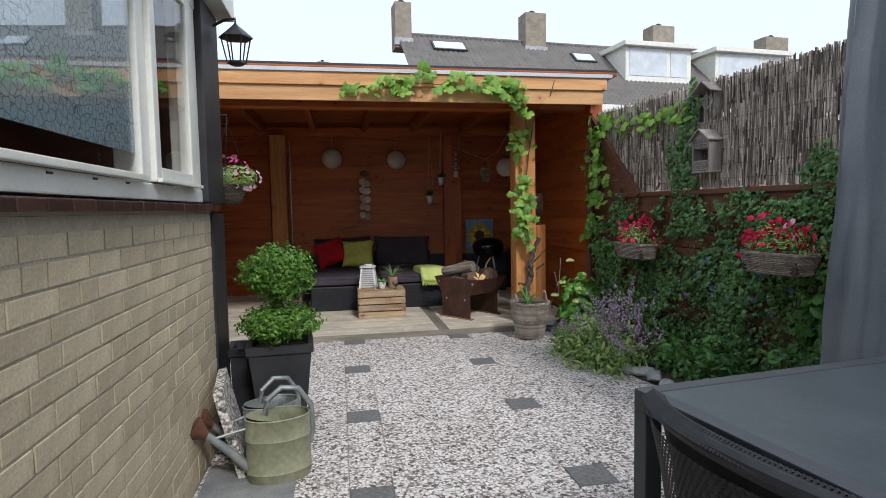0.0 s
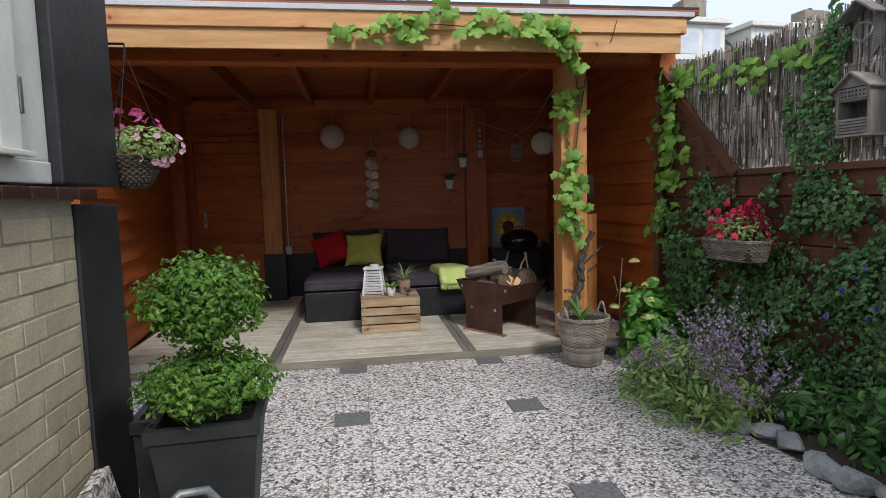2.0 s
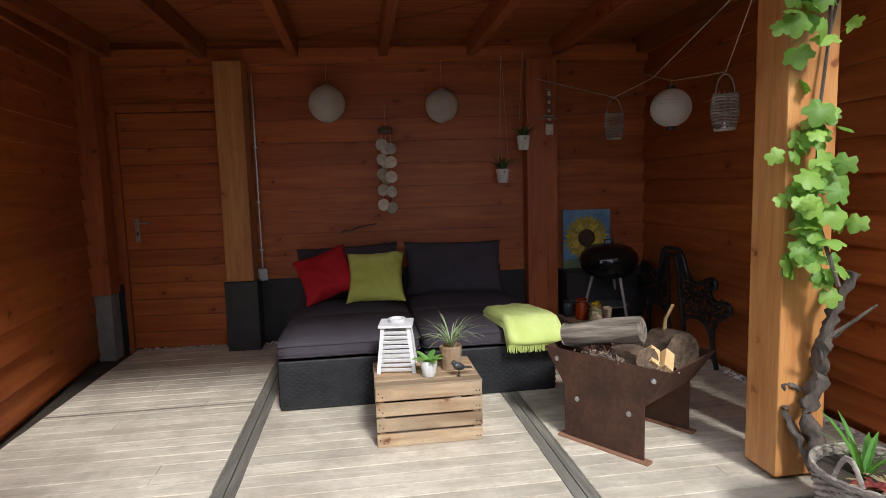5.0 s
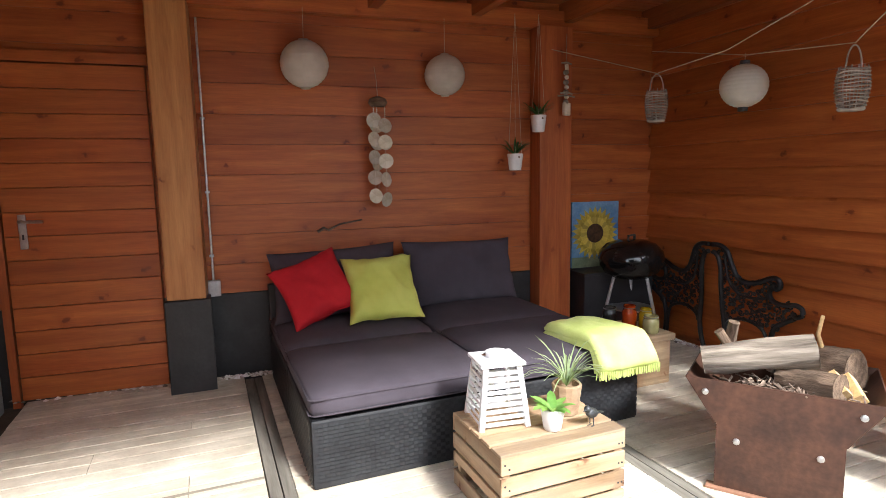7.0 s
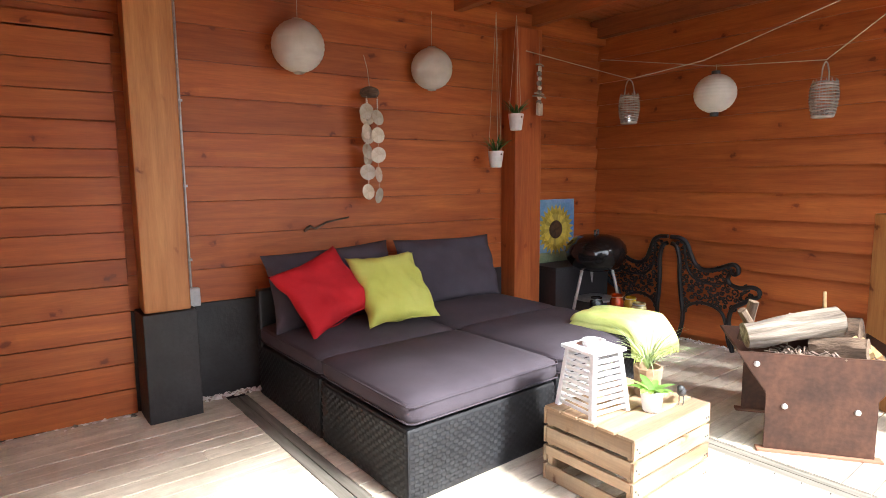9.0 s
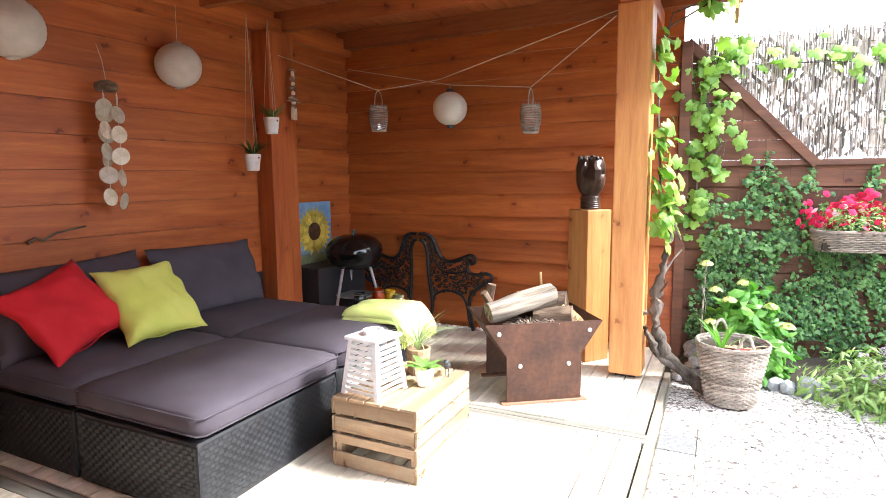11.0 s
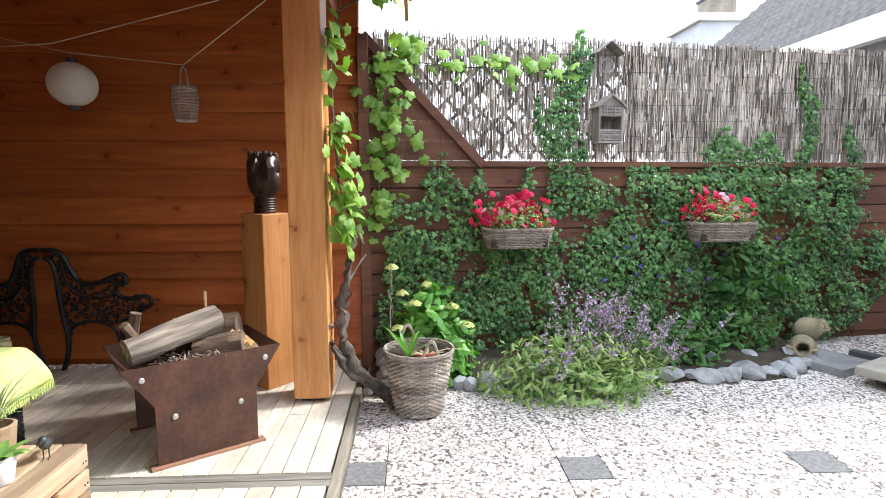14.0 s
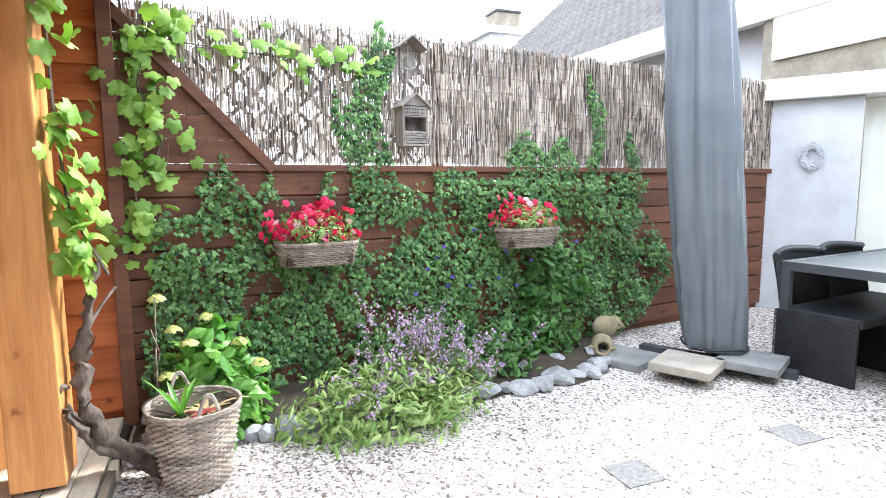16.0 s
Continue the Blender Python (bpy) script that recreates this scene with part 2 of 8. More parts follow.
def box(bm, x0, y0, z0, x1, y1, z1, bevel=0.0, m=None):
    r = bmesh.ops.create_cube(bm, size=1)
    vs = r["verts"]
    bmesh.ops.scale(bm, vec=(x1 - x0, y1 - y0, z1 - z0), verts=vs)
    bmesh.ops.translate(bm, vec=((x0 + x1) / 2, (y0 + y1) / 2, (z0 + z1) / 2), verts=vs)
    if bevel:
        es = list({e for v in vs for e in v.link_edges})
        r = bmesh.ops.bevel(bm, geom=es, offset=bevel, segments=2, affect="EDGES", profile=0.6)
        vs = list({v for f in r["faces"] for v in f.verts} | {v for v in vs if v.is_valid})
    if m:
        bmesh.ops.transform(bm, matrix=m, verts=vs)
    return vs


def boxmesh(x0, y0, z0, x1, y1, z1, bevel=0.0, m=None):
    bm = bmesh.new()
    box(bm, x0, y0, z0, x1, y1, z1, bevel, m)
    return bm


def tube(bm, pts, r, seg=8, r_end=None, cap=True):
    pts = [Vector(p) for p in pts]
    n, rings = len(pts), []
    for i, p in enumerate(pts):
        d = (pts[min(i + 1, n - 1)] - pts[max(i - 1, 0)]).normalized()
        u = d.cross(Vector((0.31, 0.17, 0.93))).normalized()
        if u.length < 0.1:
            u = d.cross(Vector((1, 0, 0))).normalized()
        w = d.cross(u)
        rr = r if r_end is None else r + (r_end - r) * i / (n - 1)
        rings.append([bm.verts.new(p + rr * (math.cos(a) * u + math.sin(a) * w)) for a in [2 * math.pi * k / seg for k in range(seg)]])
    for a, b in zip(rings, rings[1:]):
        for k in range(seg):
            bm.faces.new((a[k], a[(k + 1) % seg], b[(k + 1) % seg], b[k]))
    if cap:
        bm.faces.new(rings[0][::-1])
        bm.faces.new(rings[-1])


def lathe(bm, prof, seg=24, at=(0, 0, 0), closed=True):
    rings = []
    for r, z in prof:
        rings.append([bm.verts.new((at[0] + r * math.cos(2 * math.pi * k / seg), at[1] + r * math.sin(2 * math.pi * k / seg), at[2] + z)) for k in range(seg)])
    for a, b in zip(rings, rings[1:]):
        for k in range(seg):
            bm.faces.new((a[k], a[(k + 1) % seg], b[(k + 1) % seg], b[k]))
    if closed:
        bm.faces.new(rings[0][::-1])
        bm.faces.new(rings[-1])


def structure(name, bm, material, label, category):
    return tagged(part(name, bm, material), label, category, kind="structure")


def plane_m(a, b, z=0.0):
    """Frame with x from a to b on the ground plan, y to the left of that, z up."""
    return pose(a[0], a[1], z, 0, 0, math.degrees(math.atan2(b[1] - a[1], b[0] - a[0])))


# ---- large structure ----
BACK_A, BACK_B = (-0.62, 9.33), (4.10, 8.98)
LEFT_A, LEFT_B = (-0.30, 6.10), (-0.62, 9.33)
FENCE_A, FENCE_B = (4.06, 6.19), (4.92, -0.8)
HOUSE_A, HOUSE_B = (0.725, 0.0), (0.74, 4.0)


def span(a, b):
    return math.hypot(b[0] - a[0], b[1] - a[1])


# ground
structure("ground", boxmesh(-300, -300, -0.4, 300, 300, -0.03), M["soil"], "flat dark ground around the garden", "ground")


def gravelmat():
    m, nt, p = shader("exposed_aggregate")
    v = coords(nt, (1, 1, 1), "World")
    vo = nt.nodes.new("ShaderNodeTexVoronoi")
    vo.inputs["Scale"].default_value = 62.0
    nt.links.new(v, vo.inputs["Vector"])
    sep = nt.nodes.new("ShaderNodeSeparateColor")
    nt.links.new(vo.outputs["Color"], sep.inputs[0])
    r = nt.nodes.new("ShaderNodeValToRGB")
    e = r.color_ramp.elements
    e[0].position, e[0].color = 0.0, (0.10, 0.09, 0.085, 1)
    e[1].position, e[1].color = 1.0, (0.84, 0.81, 0.78, 1)
    for pos, c in ((0.10, (0.2, 0.17, 0.15)), (0.22, (0.46, 0.38, 0.34)), (0.4, (0.62, 0.57, 0.54)), (0.65, (0.76, 0.73, 0.70))):
        x = e.new(pos)
        x.color = (*c, 1)
    nt.links.new(sep.outputs[0], r.inputs[0])
    gap = ramp(nt, vo.outputs["Distance"], (1, 1, 1), (0.42, 0.39, 0.36), 0.45, 0.75)
    col = mixc(nt, "MULTIPLY", 1.0, r.outputs[0], gap)
    blot = noise_out(nt, v, 1.5, 3)
    col = mixc(nt, "MULTIPLY", 0.5, col, ramp(nt, blot, (0.7, 0.68, 0.65), (1, 1, 1), 0.3, 0.6))
    nt.links.new(col, p.inputs["Base Color"])
    p.inputs["Roughness"].default_value = 0.75
    inv = nt.nodes.new("ShaderNodeMath")
    inv.operation = "SUBTRACT"
    inv.inputs[0].default_value = 1.0
    nt.links.new(vo.outputs["Distance"], inv.inputs[1])
    nt.links.new(bump(nt, inv.outputs[0], 0.7, 0.008), p.inputs["Normal"])
    return m


M["gravel"] = gravelmat()
PAV_X, PAV_Y = (1.53, 2.57), (0.92, 1.95, 2.97, 4.0, 5.07, 6.02)
patio = structure("patio_floor", boxmesh(-0.6, -3.0, -0.1, 4.95, 6.14, -0.012), M["mortar"], "exposed aggregate patio with small dark pavers", "patio")

# veranda deck
deck = structure("deck_floor", boxmesh(-0.6, 6.15, -0.02, 4.0, 9.3, 0.012), M["soil"], "weathered grey-brown timber deck of the veranda", "deck")


def plank_row(name, x0, x1, y0, y1, w, mat_, parent, z0=0.012, z1=0.05):
    n = int((y1 - y0) / w)
    L = x1 - x0
    rng = random.Random(int(x0 * 100) + 7)
    made = {}
    for f in (0.25, 0.4, 0.6, 0.75, 0.35, 1.0):
        me = bpy.data.meshes.new(name)
        bm = boxmesh(-L * f / 2 + 0.0008, -w / 2 + 0.0026, z0, L * f / 2 - 0.0008, w / 2 - 0.0026, z1, 0.003)
        bm.to_mesh(me)
        bm.free()
        me.materials.append(mat_)
        made[f] = me
    for i in range(n):
        at = 0.0
        for f in rng.choice(((1.0,), (1.0,), (1.0,), (1.0,), (0.4, 0.6), (0.75, 0.25))):
            share(name, made[f], parent, pose(x0 + L * (at + f / 2), y0 + (i + 0.5) * w, rng.uniform(-0.0015, 0.0015)))
            at += f


plank_row("deck_board", -0.33, 0.88, 6.18, 9.24, 0.102, M["deck"], deck)
plank_row("deck_board", 0.99, 2.39, 6.18, 9.15, 0.102, M["deck"], deck)
plank_row("deck_board", 2.50, 4.02, 6.18, 9.05, 0.102, M["deck"], deck)
M["deck_dark"] = timber("dark_weathered_batten", (0.12, 0.11, 0.09), (0.27, 0.25, 0.21), "y", 0.85, False)
M["deck_edge"] = timber("grey_deck_edge", (0.15, 0.13, 0.10), (0.27, 0.24, 0.19), "x", 0.8, False)
for x in (0.885, 0.94, 2.395, 2.45):
    part("seam_batten", boxmesh(x, 6.16, 0.008, x + 0.05, 9.1, 0.046, 0.003), M["deck_dark"], deck)
part("joint_batten", boxmesh(-0.33, 7.745, 0.03, 0.88, 7.765, 0.0525, 0.002), M["deck_edge"], deck)
part("edge_board", boxmesh(-0.36, 6.135, -0.03, 3.50, 6.172, 0.047, 0.004), M["deck_edge"], deck)

# cladding
def clad_board_mesh(name, length, pitch, t_low=0.036, t_up=0.006):
    bm = bmesh.new()
    prof = [(0, 0), (-t_low, 0), (-t_low, 0.012), (-t_up, pitch + 0.012), (0, pitch + 0.012)]
    a = [bm.verts.new((0, y, z)) for y, z in prof]
    b = [bm.verts.new((length, y, z)) for y, z in prof]
    k = len(prof)
    for i in range(k):
        bm.faces.new((a[i], a[(i + 1) % k], b[(i + 1) % k], b[i]))
    bm.faces.new(a[::-1])
    bm.faces.new(b)
    bmesh.ops.recalc_face_normals(bm, faces=bm.faces)
    me = bpy.data.meshes.new(name)
    bm.to_mesh(me)
    bm.free()
    return me


def clad_wall(name, label, a, b, z0, z1, pitch, mat_, t_low=0.036, back=0.1, y_face=0.0, flat=False):
    """Wall whose boards face to the right-hand side of a to b."""
    L = span(a, b)
    m = plane_m(a, b)
    # flat boards get a dark backing that paints the shade in their joints
    wall = structure(name, boxmesh(0, y_face + 0.002, 0.0, L, back, z1), M["fence_and_shade"] if flat else mat_, label, "wall")
    wall.matrix_world = m
    me = clad_board_mesh("board", L, pitch, t_low)
    if flat:
        me = bpy.data.meshes.new("board")
        bm = boxmesh(0, -t_low, 0.001, L, 0, pitch - 0.001, 0.0018)
        bm.to_mesh(me)
        bm.free()
    me.materials.append(mat_)
    z = z0
    while z < z1 - 0.03:
        share("board", me, wall, pose(0, y_face, z))
        z += pitch
    return wall


clad_wall("wall_back", "orange-brown oiled larch board wall of the veranda", BACK_A, BACK_B, 0.60, 2.56, 0.19, M["cedar"], 0.020, flat=True)
clad_wall("wall_left", "orange-brown overlapping larch board side wall", LEFT_A, LEFT_B, 0.06, 2.56, 0.18, M["cedar"]).matrix_world = plane_m(LEFT_A, LEFT_B)
wl = clad_wall("wall_right", "orange-brown overlapping larch board side wall", (4.07, 9.0), (4.07, 6.17), 0.08, 2.56, 0.181, M["cedar"])
plinth = structure("plinth", boxmesh(0.0, -0.03, 0.0, span(BACK_A, BACK_B), -0.001, 0.60, 0.004), M["black_wall"], "black painted masonry plinth along the back wall", "plinth")
plinth.matrix_world = plane_m(BACK_A, BACK_B)

# roof and ceiling
bm = boxmesh(-0.75, 5.87, 2.585, 4.18, 9.5, 2.60)
for k in range(26):
    box(bm, -0.75, 5.872 + k * 0.139, 2.565, 4.18, 5.872 + k * 0.139 + 0.133, 2.583)
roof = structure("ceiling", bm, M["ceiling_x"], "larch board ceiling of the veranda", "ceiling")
for i in range(7):
    x = -0.35 + i * 0.72
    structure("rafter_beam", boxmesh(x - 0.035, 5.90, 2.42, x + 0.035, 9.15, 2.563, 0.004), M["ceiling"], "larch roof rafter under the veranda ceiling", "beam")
pl_ = structure("wall_plate_beam", boxmesh(0.02, -0.09, 2.37, 4.68, -0.016, 2.50, 0.005), M["cedar"], "larch beam along the top of the back wall", "beam")
pl_.matrix_world = plane_m(BACK_A, BACK_B)
structure("front_beam", boxmesh(-0.4, 6.30, 2.30, 4.06, 6.47, 2.418, 0.006), M["cedar"], "larch beam carried by the veranda post", "beam")
fascia = structure("fascia", boxmesh(-0.75, 5.845, 2.28, 4.02, 5.868, 2.425, 0.004), M["fascia"], "pale larch fascia boards on the veranda roof edge", "fascia")
part("upper_board", boxmesh(-0.75, 5.82, 2.415, 4.05, 5.866, 2.53, 0.004), M["fascia"], fascia)
part("roof_trim", boxmesh(-0.78, 5.80, 2.53, 4.10, 5.90, 2.565, 0.003), M["white_render"], fascia, "pale aluminium roof edge strip")
structure("roof", boxmesh(-0.78, 5.90, 2.602, 4.2, 9.55, 2.63), M["black_wall"], "flat black bitumen veranda roof", "roof")

# posts
def post(name, x0, y0, x1, y1, z0, z1, label, turn=0, mat_=None):
    bm = boxmesh(-(x1 - x0) / 2, -(y1 - y0) / 2, 0, (x1 - x0) / 2, (y1 - y0) / 2, z1 - z0, 0.008)
    p = tagged(part(name, bm, mat_ or M["cedar_post"]), label, "post", kind="structure")
    p.matrix_world = pose((x0 + x1) / 2, (y0 + y1) / 2, z0, 0, 0, turn)
    return p


post("front_post", 3.255, 6.29, 3.475, 6.485, 0.075, 2.298, "thick orange larch post at the deck edge")
structure("post_foot", boxmesh(3.30, 6.33, 0.04, 3.43, 6.45, 0.078), M["black_wall"], "black steel foot under the post", "post foot")
post("wall_post", 0.475, 9.0, 0.695, 9.19, 0.62, 2.37, "orange larch post on a black plinth by the door", -4)
pb = structure("post_plinth", boxmesh(0.455, 8.98, 0.0, 0.715, 9.20, 0.618, 0.006), M["black_wall"], "black masonry block under the wall post", "plinth")
# shaded copy of the post larch
post("corner_post", 2.97, 8.87, 3.23, 9.03, 0.05, 2.37, "reddish larch post at the back wall, darkened for shade", -4, M["cedar_shaded_post"])

# shed door in the back wall
door = tagged(new("door_1"), "orange-brown boarded door, closed, with steel handle", "door", kind="structure")
door.matrix_world = plane_m(BACK_A, BACK_B) @ pose(0.275, -0.03, 0.055)
DOOR_W = 0.79
dme = bpy.data.meshes.new("door_board")
dbm = boxmesh(0, -0.02, 0.002, DOOR_W, 0.0, 0.137, 0.003)
dbm.to_mesh(dme)
dbm.free()
dme.materials.append(M["cedar"])
for i in range(14):
    share("door_board", dme, door, pose(0, -0.012, i * 0.139))
part("door_leaf", boxmesh(0.0, -0.012, 0, DOOR_W, 0.028, 1.945), M["cedar"], door)
hp = part("handle_plate", boxmesh(0.075, -0.042, 0.90, 0.115, -0.033, 1.10, 0.003), M["steel"], door, "steel handle plate")
bm = bmesh.new()
tube(bm, [(0.095, -0.035, 1.06), (0.095, -0.085, 1.06), (0.105, -0.092, 1.06), (0.215, -0.092, 1.058)], 0.009, 10)
part("handle_lever", bm, M["steel"], hp, "steel door lever")
part("keyhole", boxmesh(0.090, -0.0435, 0.955, 0.100, -0.0415, 0.985), M["black_wall"], hp, "dark keyhole")
jamb = part("door_frame", boxmesh(-0.055, -0.03, -0.05, -0.012, 0.02, 2.0, 0.004), M["cedar_shaded_post"], door)
part("door_frame", boxmesh(-0.055, -0.022, 1.955, DOOR_W + 0.02, 0.02, 2.02, 0.004), M["cedar"], door)
structure("left_wall_post", boxmesh(-0.585, 9.05, 0.55, -0.43, 9.24, 2.56, 0.006), M["cedar_shaded_post"], "reddish larch post beside the shed door, darkened for shade", "post")
structure("left_post_foot", boxmesh(-0.57, 9.07, 0.0, -0.44, 9.23, 0.552, 0.006), M["grey_slab"], "grey concrete foot of the door post", "post foot")

# garden fence
fm = plane_m(FENCE_A, FENCE_B)
FL = span(FENCE_A, FENCE_B)
fence = structure("garden_fence", boxmesh(0, 0.03, 0.0, FL, 0.05, 1.37), M["fence_and_shade"], "dark brown board fence overgrown with ivy", "fence")
fence.matrix_world = fm
fme = bpy.data.meshes.new("fence_board")
bm = boxmesh(0, -0.0, 0.004, FL, 0.03, 0.141, 0.003)
bm.to_mesh(fme)
bm.free()
fme.materials.append(M["fence_and_shade"])
for i in range(9):
    share("fence_board", fme, fence, pose(0, 0, 0.05 + i * 0.146))
part("top_rail", boxmesh(0, -0.035, 1.36, FL, 0.07, 1.40, 0.004), M["fence_and_shade"], fence)
for u in (0.15, 2.0, 3.85, 5.6):
    part("fence_post", boxmesh(u - 0.035, 0.052, 0, u + 0.035, 0.12, 2.2, 0.004), M["fence_and_shade"], fence)

# reed screen on top of the fence
screen = thing("reed_screen", "weathered grey-brown reed screen wired above the fence", "screen")
screen.matrix_world = fm


def sticks(u0, u1, z0, z1, step, seed, keep):
    rng = random.Random(seed)
    vs, fs = [], []
    tiers = 7
    for tier in range(tiers):
        u = u0
        low, high = z0 + (z1 - z0) * tier / tiers, z0 + (z1 - z0) * (tier + 1) / tiers
        while u < u1:
            u += step * rng.uniform(0.5, 1.6)
            if rng.random() > keep(u, tier):
                continue
            r = rng.uniform(0.0026, 0.0058)
            y = rng.uniform(-0.012, 0.012)
            last = tier == tiers - 1
            bot, top = low - rng.uniform(0.0, 0.07), high + (rng.uniform(-0.03, 0.022) if last else rng.uniform(0.0, 0.05))
            if tier == 0:
                bot = z0 + rng.uniform(-0.02, 0.015)
            lean = rng.gauss(0, 0.006)
            base = len(vs)
            for k in range(2):
                cu, cz = u + lean * k, bot + (top - bot) * k
                for a in range(4):
                    vs.append((cu + r * math.cos(a * 1.571 + 0.6), y + r * math.sin(a * 1.571 + 0.6), cz))
            for a in range(4):
                i, j = base + a, base + (a + 1) % 4
                fs.append((i, j, j + 4, i + 4))
            fs.append(tuple(base + 4 + a for a in range(4)))
    me = bpy.data.meshes.new("reed_matting")
    me.from_pydata(vs, [], fs)
    me.materials.append(M["reed"])
    return me


def thin(u, tier):
    clump = 0.22 * noise.noise(Vector((u * 7, tier * 3.3, 7.0)))
    return 0.80 + clump if u < 1.9 else 0.99 + 0.5 * min(0.0, clump)


rs = new("reed_matting", sticks(0.1, FL, 1.41, 2.23, 0.0047, 3, thin))
rs.parent = screen
tagged(rs, kind="stuff")
bm = bmesh.new()
for z in (1.47, 1.58, 1.69, 1.80, 1.91, 2.02, 2.13, 2.2):
    tube(bm, [(0.1 + k * 0.4, -0.014, z + 0.006 * math.sin(k * 1.7 + z * 9)) for k in range(17)], 0.0013, 4)
part("binding_wire", bm, M["bark"], screen)
M["lattice"] = surface("pale_lattice", (0.13, 0.105, 0.085), (0.22, 0.185, 0.155), 5, 60, 0.8)
lat = thing("lattice", "weathered diagonal wooden lattice behind the reed screen", "lattice")
lat.matrix_world = fm
for sgn in (1, -1):
    k = -0.9
    while k < 2.3:
        a, b = (k, 1.42), (k + 0.78, 2.2)
        if sgn < 0:
            a, b = (k, 2.2), (k + 0.78, 1.42)
        u0, u1 = max(a[0], 0.15), min(b[0], 2.25)
        if u1 - u0 > 0.08:
            f = lambda u: a[1] + (b[1] - a[1]) * (u - a[0]) / 0.78
            L = math.hypot(u1 - u0, f(u1) - f(u0))
            part("lath", boxmesh(0, 0.022 if sgn > 0 else 0.03, -0.012, L, 0.028 if sgn > 0 else 0.036, 0.012, 0, pose(u0, 0, f(u0)) @ Matrix.Rotation(-math.atan2(f(u1) - f(u0), u1 - u0), 4, "Y")), M["lattice"], lat)
        k += 0.16
for k in range(6):
    z0, z1 = 1.402 + k * 0.132, 1.402 + k * 0.132 + 0.128
    ub = 0.86 - (z0 - 1.40) * 1.0
    ut = 0.86 - (z1 - 1.40) * 1.0
    bm = bmesh.new()
    quad = [(0.0, z0), (ub, z0), (max(ut, 0.02), z1), (0.0, z1)]
    f = bm.faces.new([bm.verts.new((u, -0.002, z)) for u, z in quad])
    g = bmesh.ops.extrude_face_region(bm, geom=[f])
    bmesh.ops.translate(bm, vec=(0, -0.014, 0), verts=[v for v in g["geom"] if isinstance(v, bmesh.types.BMVert)])
    bmesh.ops.recalc_face_normals(bm, faces=bm.faces)
    part("gable_board", bm, M["fence_and_shade"], fence)
brace = thing("fence_brace", "brown diagonal timber brace at the fence end", "brace")
brace.matrix_world = fm
part("brace_bar", boxmesh(0, -0.055, -0.03, 1.16, -0.017, 0.03, 0.004, pose(0.04, 0, 2.2) @ Matrix.Rotation(0.80, 4, "Y")), M["fence_and_shade"], brace)
part("brace_post", boxmesh(0.005, -0.07, 0.0, 0.075, -0.018, 2.2, 0.004), M["fence_and_shade"], brace)
brace = thing("fence_brace", "weathered diagonal timber brace at the house end of the fence", "brace")
brace.matrix_world = fm
part("brace_post", boxmesh(FL - 0.075, -0.07, 0.0, FL - 0.005, -0.018, 2.16, 0.004), M["fence_and_shade"], brace)
part("brace_bar", boxmesh(0, -0.11, -0.028, 0.66, -0.073, 0.028, 0.004, pose(FL - 0.47, 0, 1.56) @ Matrix.Rotation(-0.87, 4, "Y")), M["lattice"], brace)

# house with the brick wall and window
hm = plane_m(HOUSE_A, HOUSE_B)
HL = span(HOUSE_A, HOUSE_B)
house_wall = structure("house_wall", boxmesh(-2.5, 0.0035, -0.05, 3.73, 0.25, 1.28), M["mortar"], "sand-yellow brick house wall below the window", "wall")
house_wall.matrix_world = hm
structure("black_corner_wall", boxmesh(3.732, -0.01, -0.05, 4.04, 0.35, 1.275, 0.008), M["black_wall"], "black painted brick corner of the house", "wall").matrix_world = hm
structure("black_wall_upper", boxmesh(3.672, -0.01, 1.335, 4.07, 0.35, 2.405, 0.008), M["black_wall"], "black painted brick pier beside the window", "wall").matrix_world = hm
# added room wall; its dark colour stands for the dim interior
structure("house_side", boxmesh(-2.5, 2.2, 0.0, 3.74, 2.3, 2.405), M["fence_and_shade"], "added inner wall behind the window, dark for the unlit room", "wall").matrix_world = hm
structure("house_end_wall", boxmesh(3.75, 0.352, 0, 4.05, 2.3, 2.405), M["black_wall"], "black end wall of the house", "wall").matrix_world = hm
# added room floor, dark for the same dim interior
structure("room_floor", boxmesh(-2.5, 0.26, 0.0, 3.7, 2.19, 0.1), M["fence_and_shade"], "added floor inside the house, dark for the unlit room", "floor").matrix_world = hm
structure("house_eave", boxmesh(-2.6, -0.10, 2.408, 4.13, 2.4, 2.66, 0.006), M["white_paint"], "white painted roof eave of the house", "eave").matrix_world = hm
sill = structure("window_sill_tiles", boxmesh(-2.5, 0.0, 1.281, 3.74, 0.25, 1.292), M["mortar"], "row of dark brown glazed sill tiles", "sill")
sill.matrix_world = hm
sme = bpy.data.meshes.new("sill_tile")
bm = boxmesh(0.003, -0.045, -0.028, 0.122, 0.09, 0.005, 0.004)
bm.to_mesh(sme)
bm.free()
sme.materials.append(M["sill_tile"])
k = -1.0
while k < 3.78:
    share("sill_tile", sme, sill, pose(k, 0, 1.318))
    k += 0.1265


def glassmat():
    m, nt, p = shader("window_glass")
    g = nt.nodes.new("ShaderNodeBsdfGlossy")
    g.inputs["Roughness"].default_value = 0.02
    t = nt.nodes.new("ShaderNodeBsdfTransparent")
    mx = nt.nodes.new("ShaderNodeMixShader")
    mx.inputs[0].default_value = 0.2
    nt.links.new(t.outputs[0], mx.inputs[1])
    nt.links.new(g.outputs[0], mx.inputs[2])
    nt.links.new(mx.outputs[0], nt.nodes["Material Output"].inputs[0])
    return m


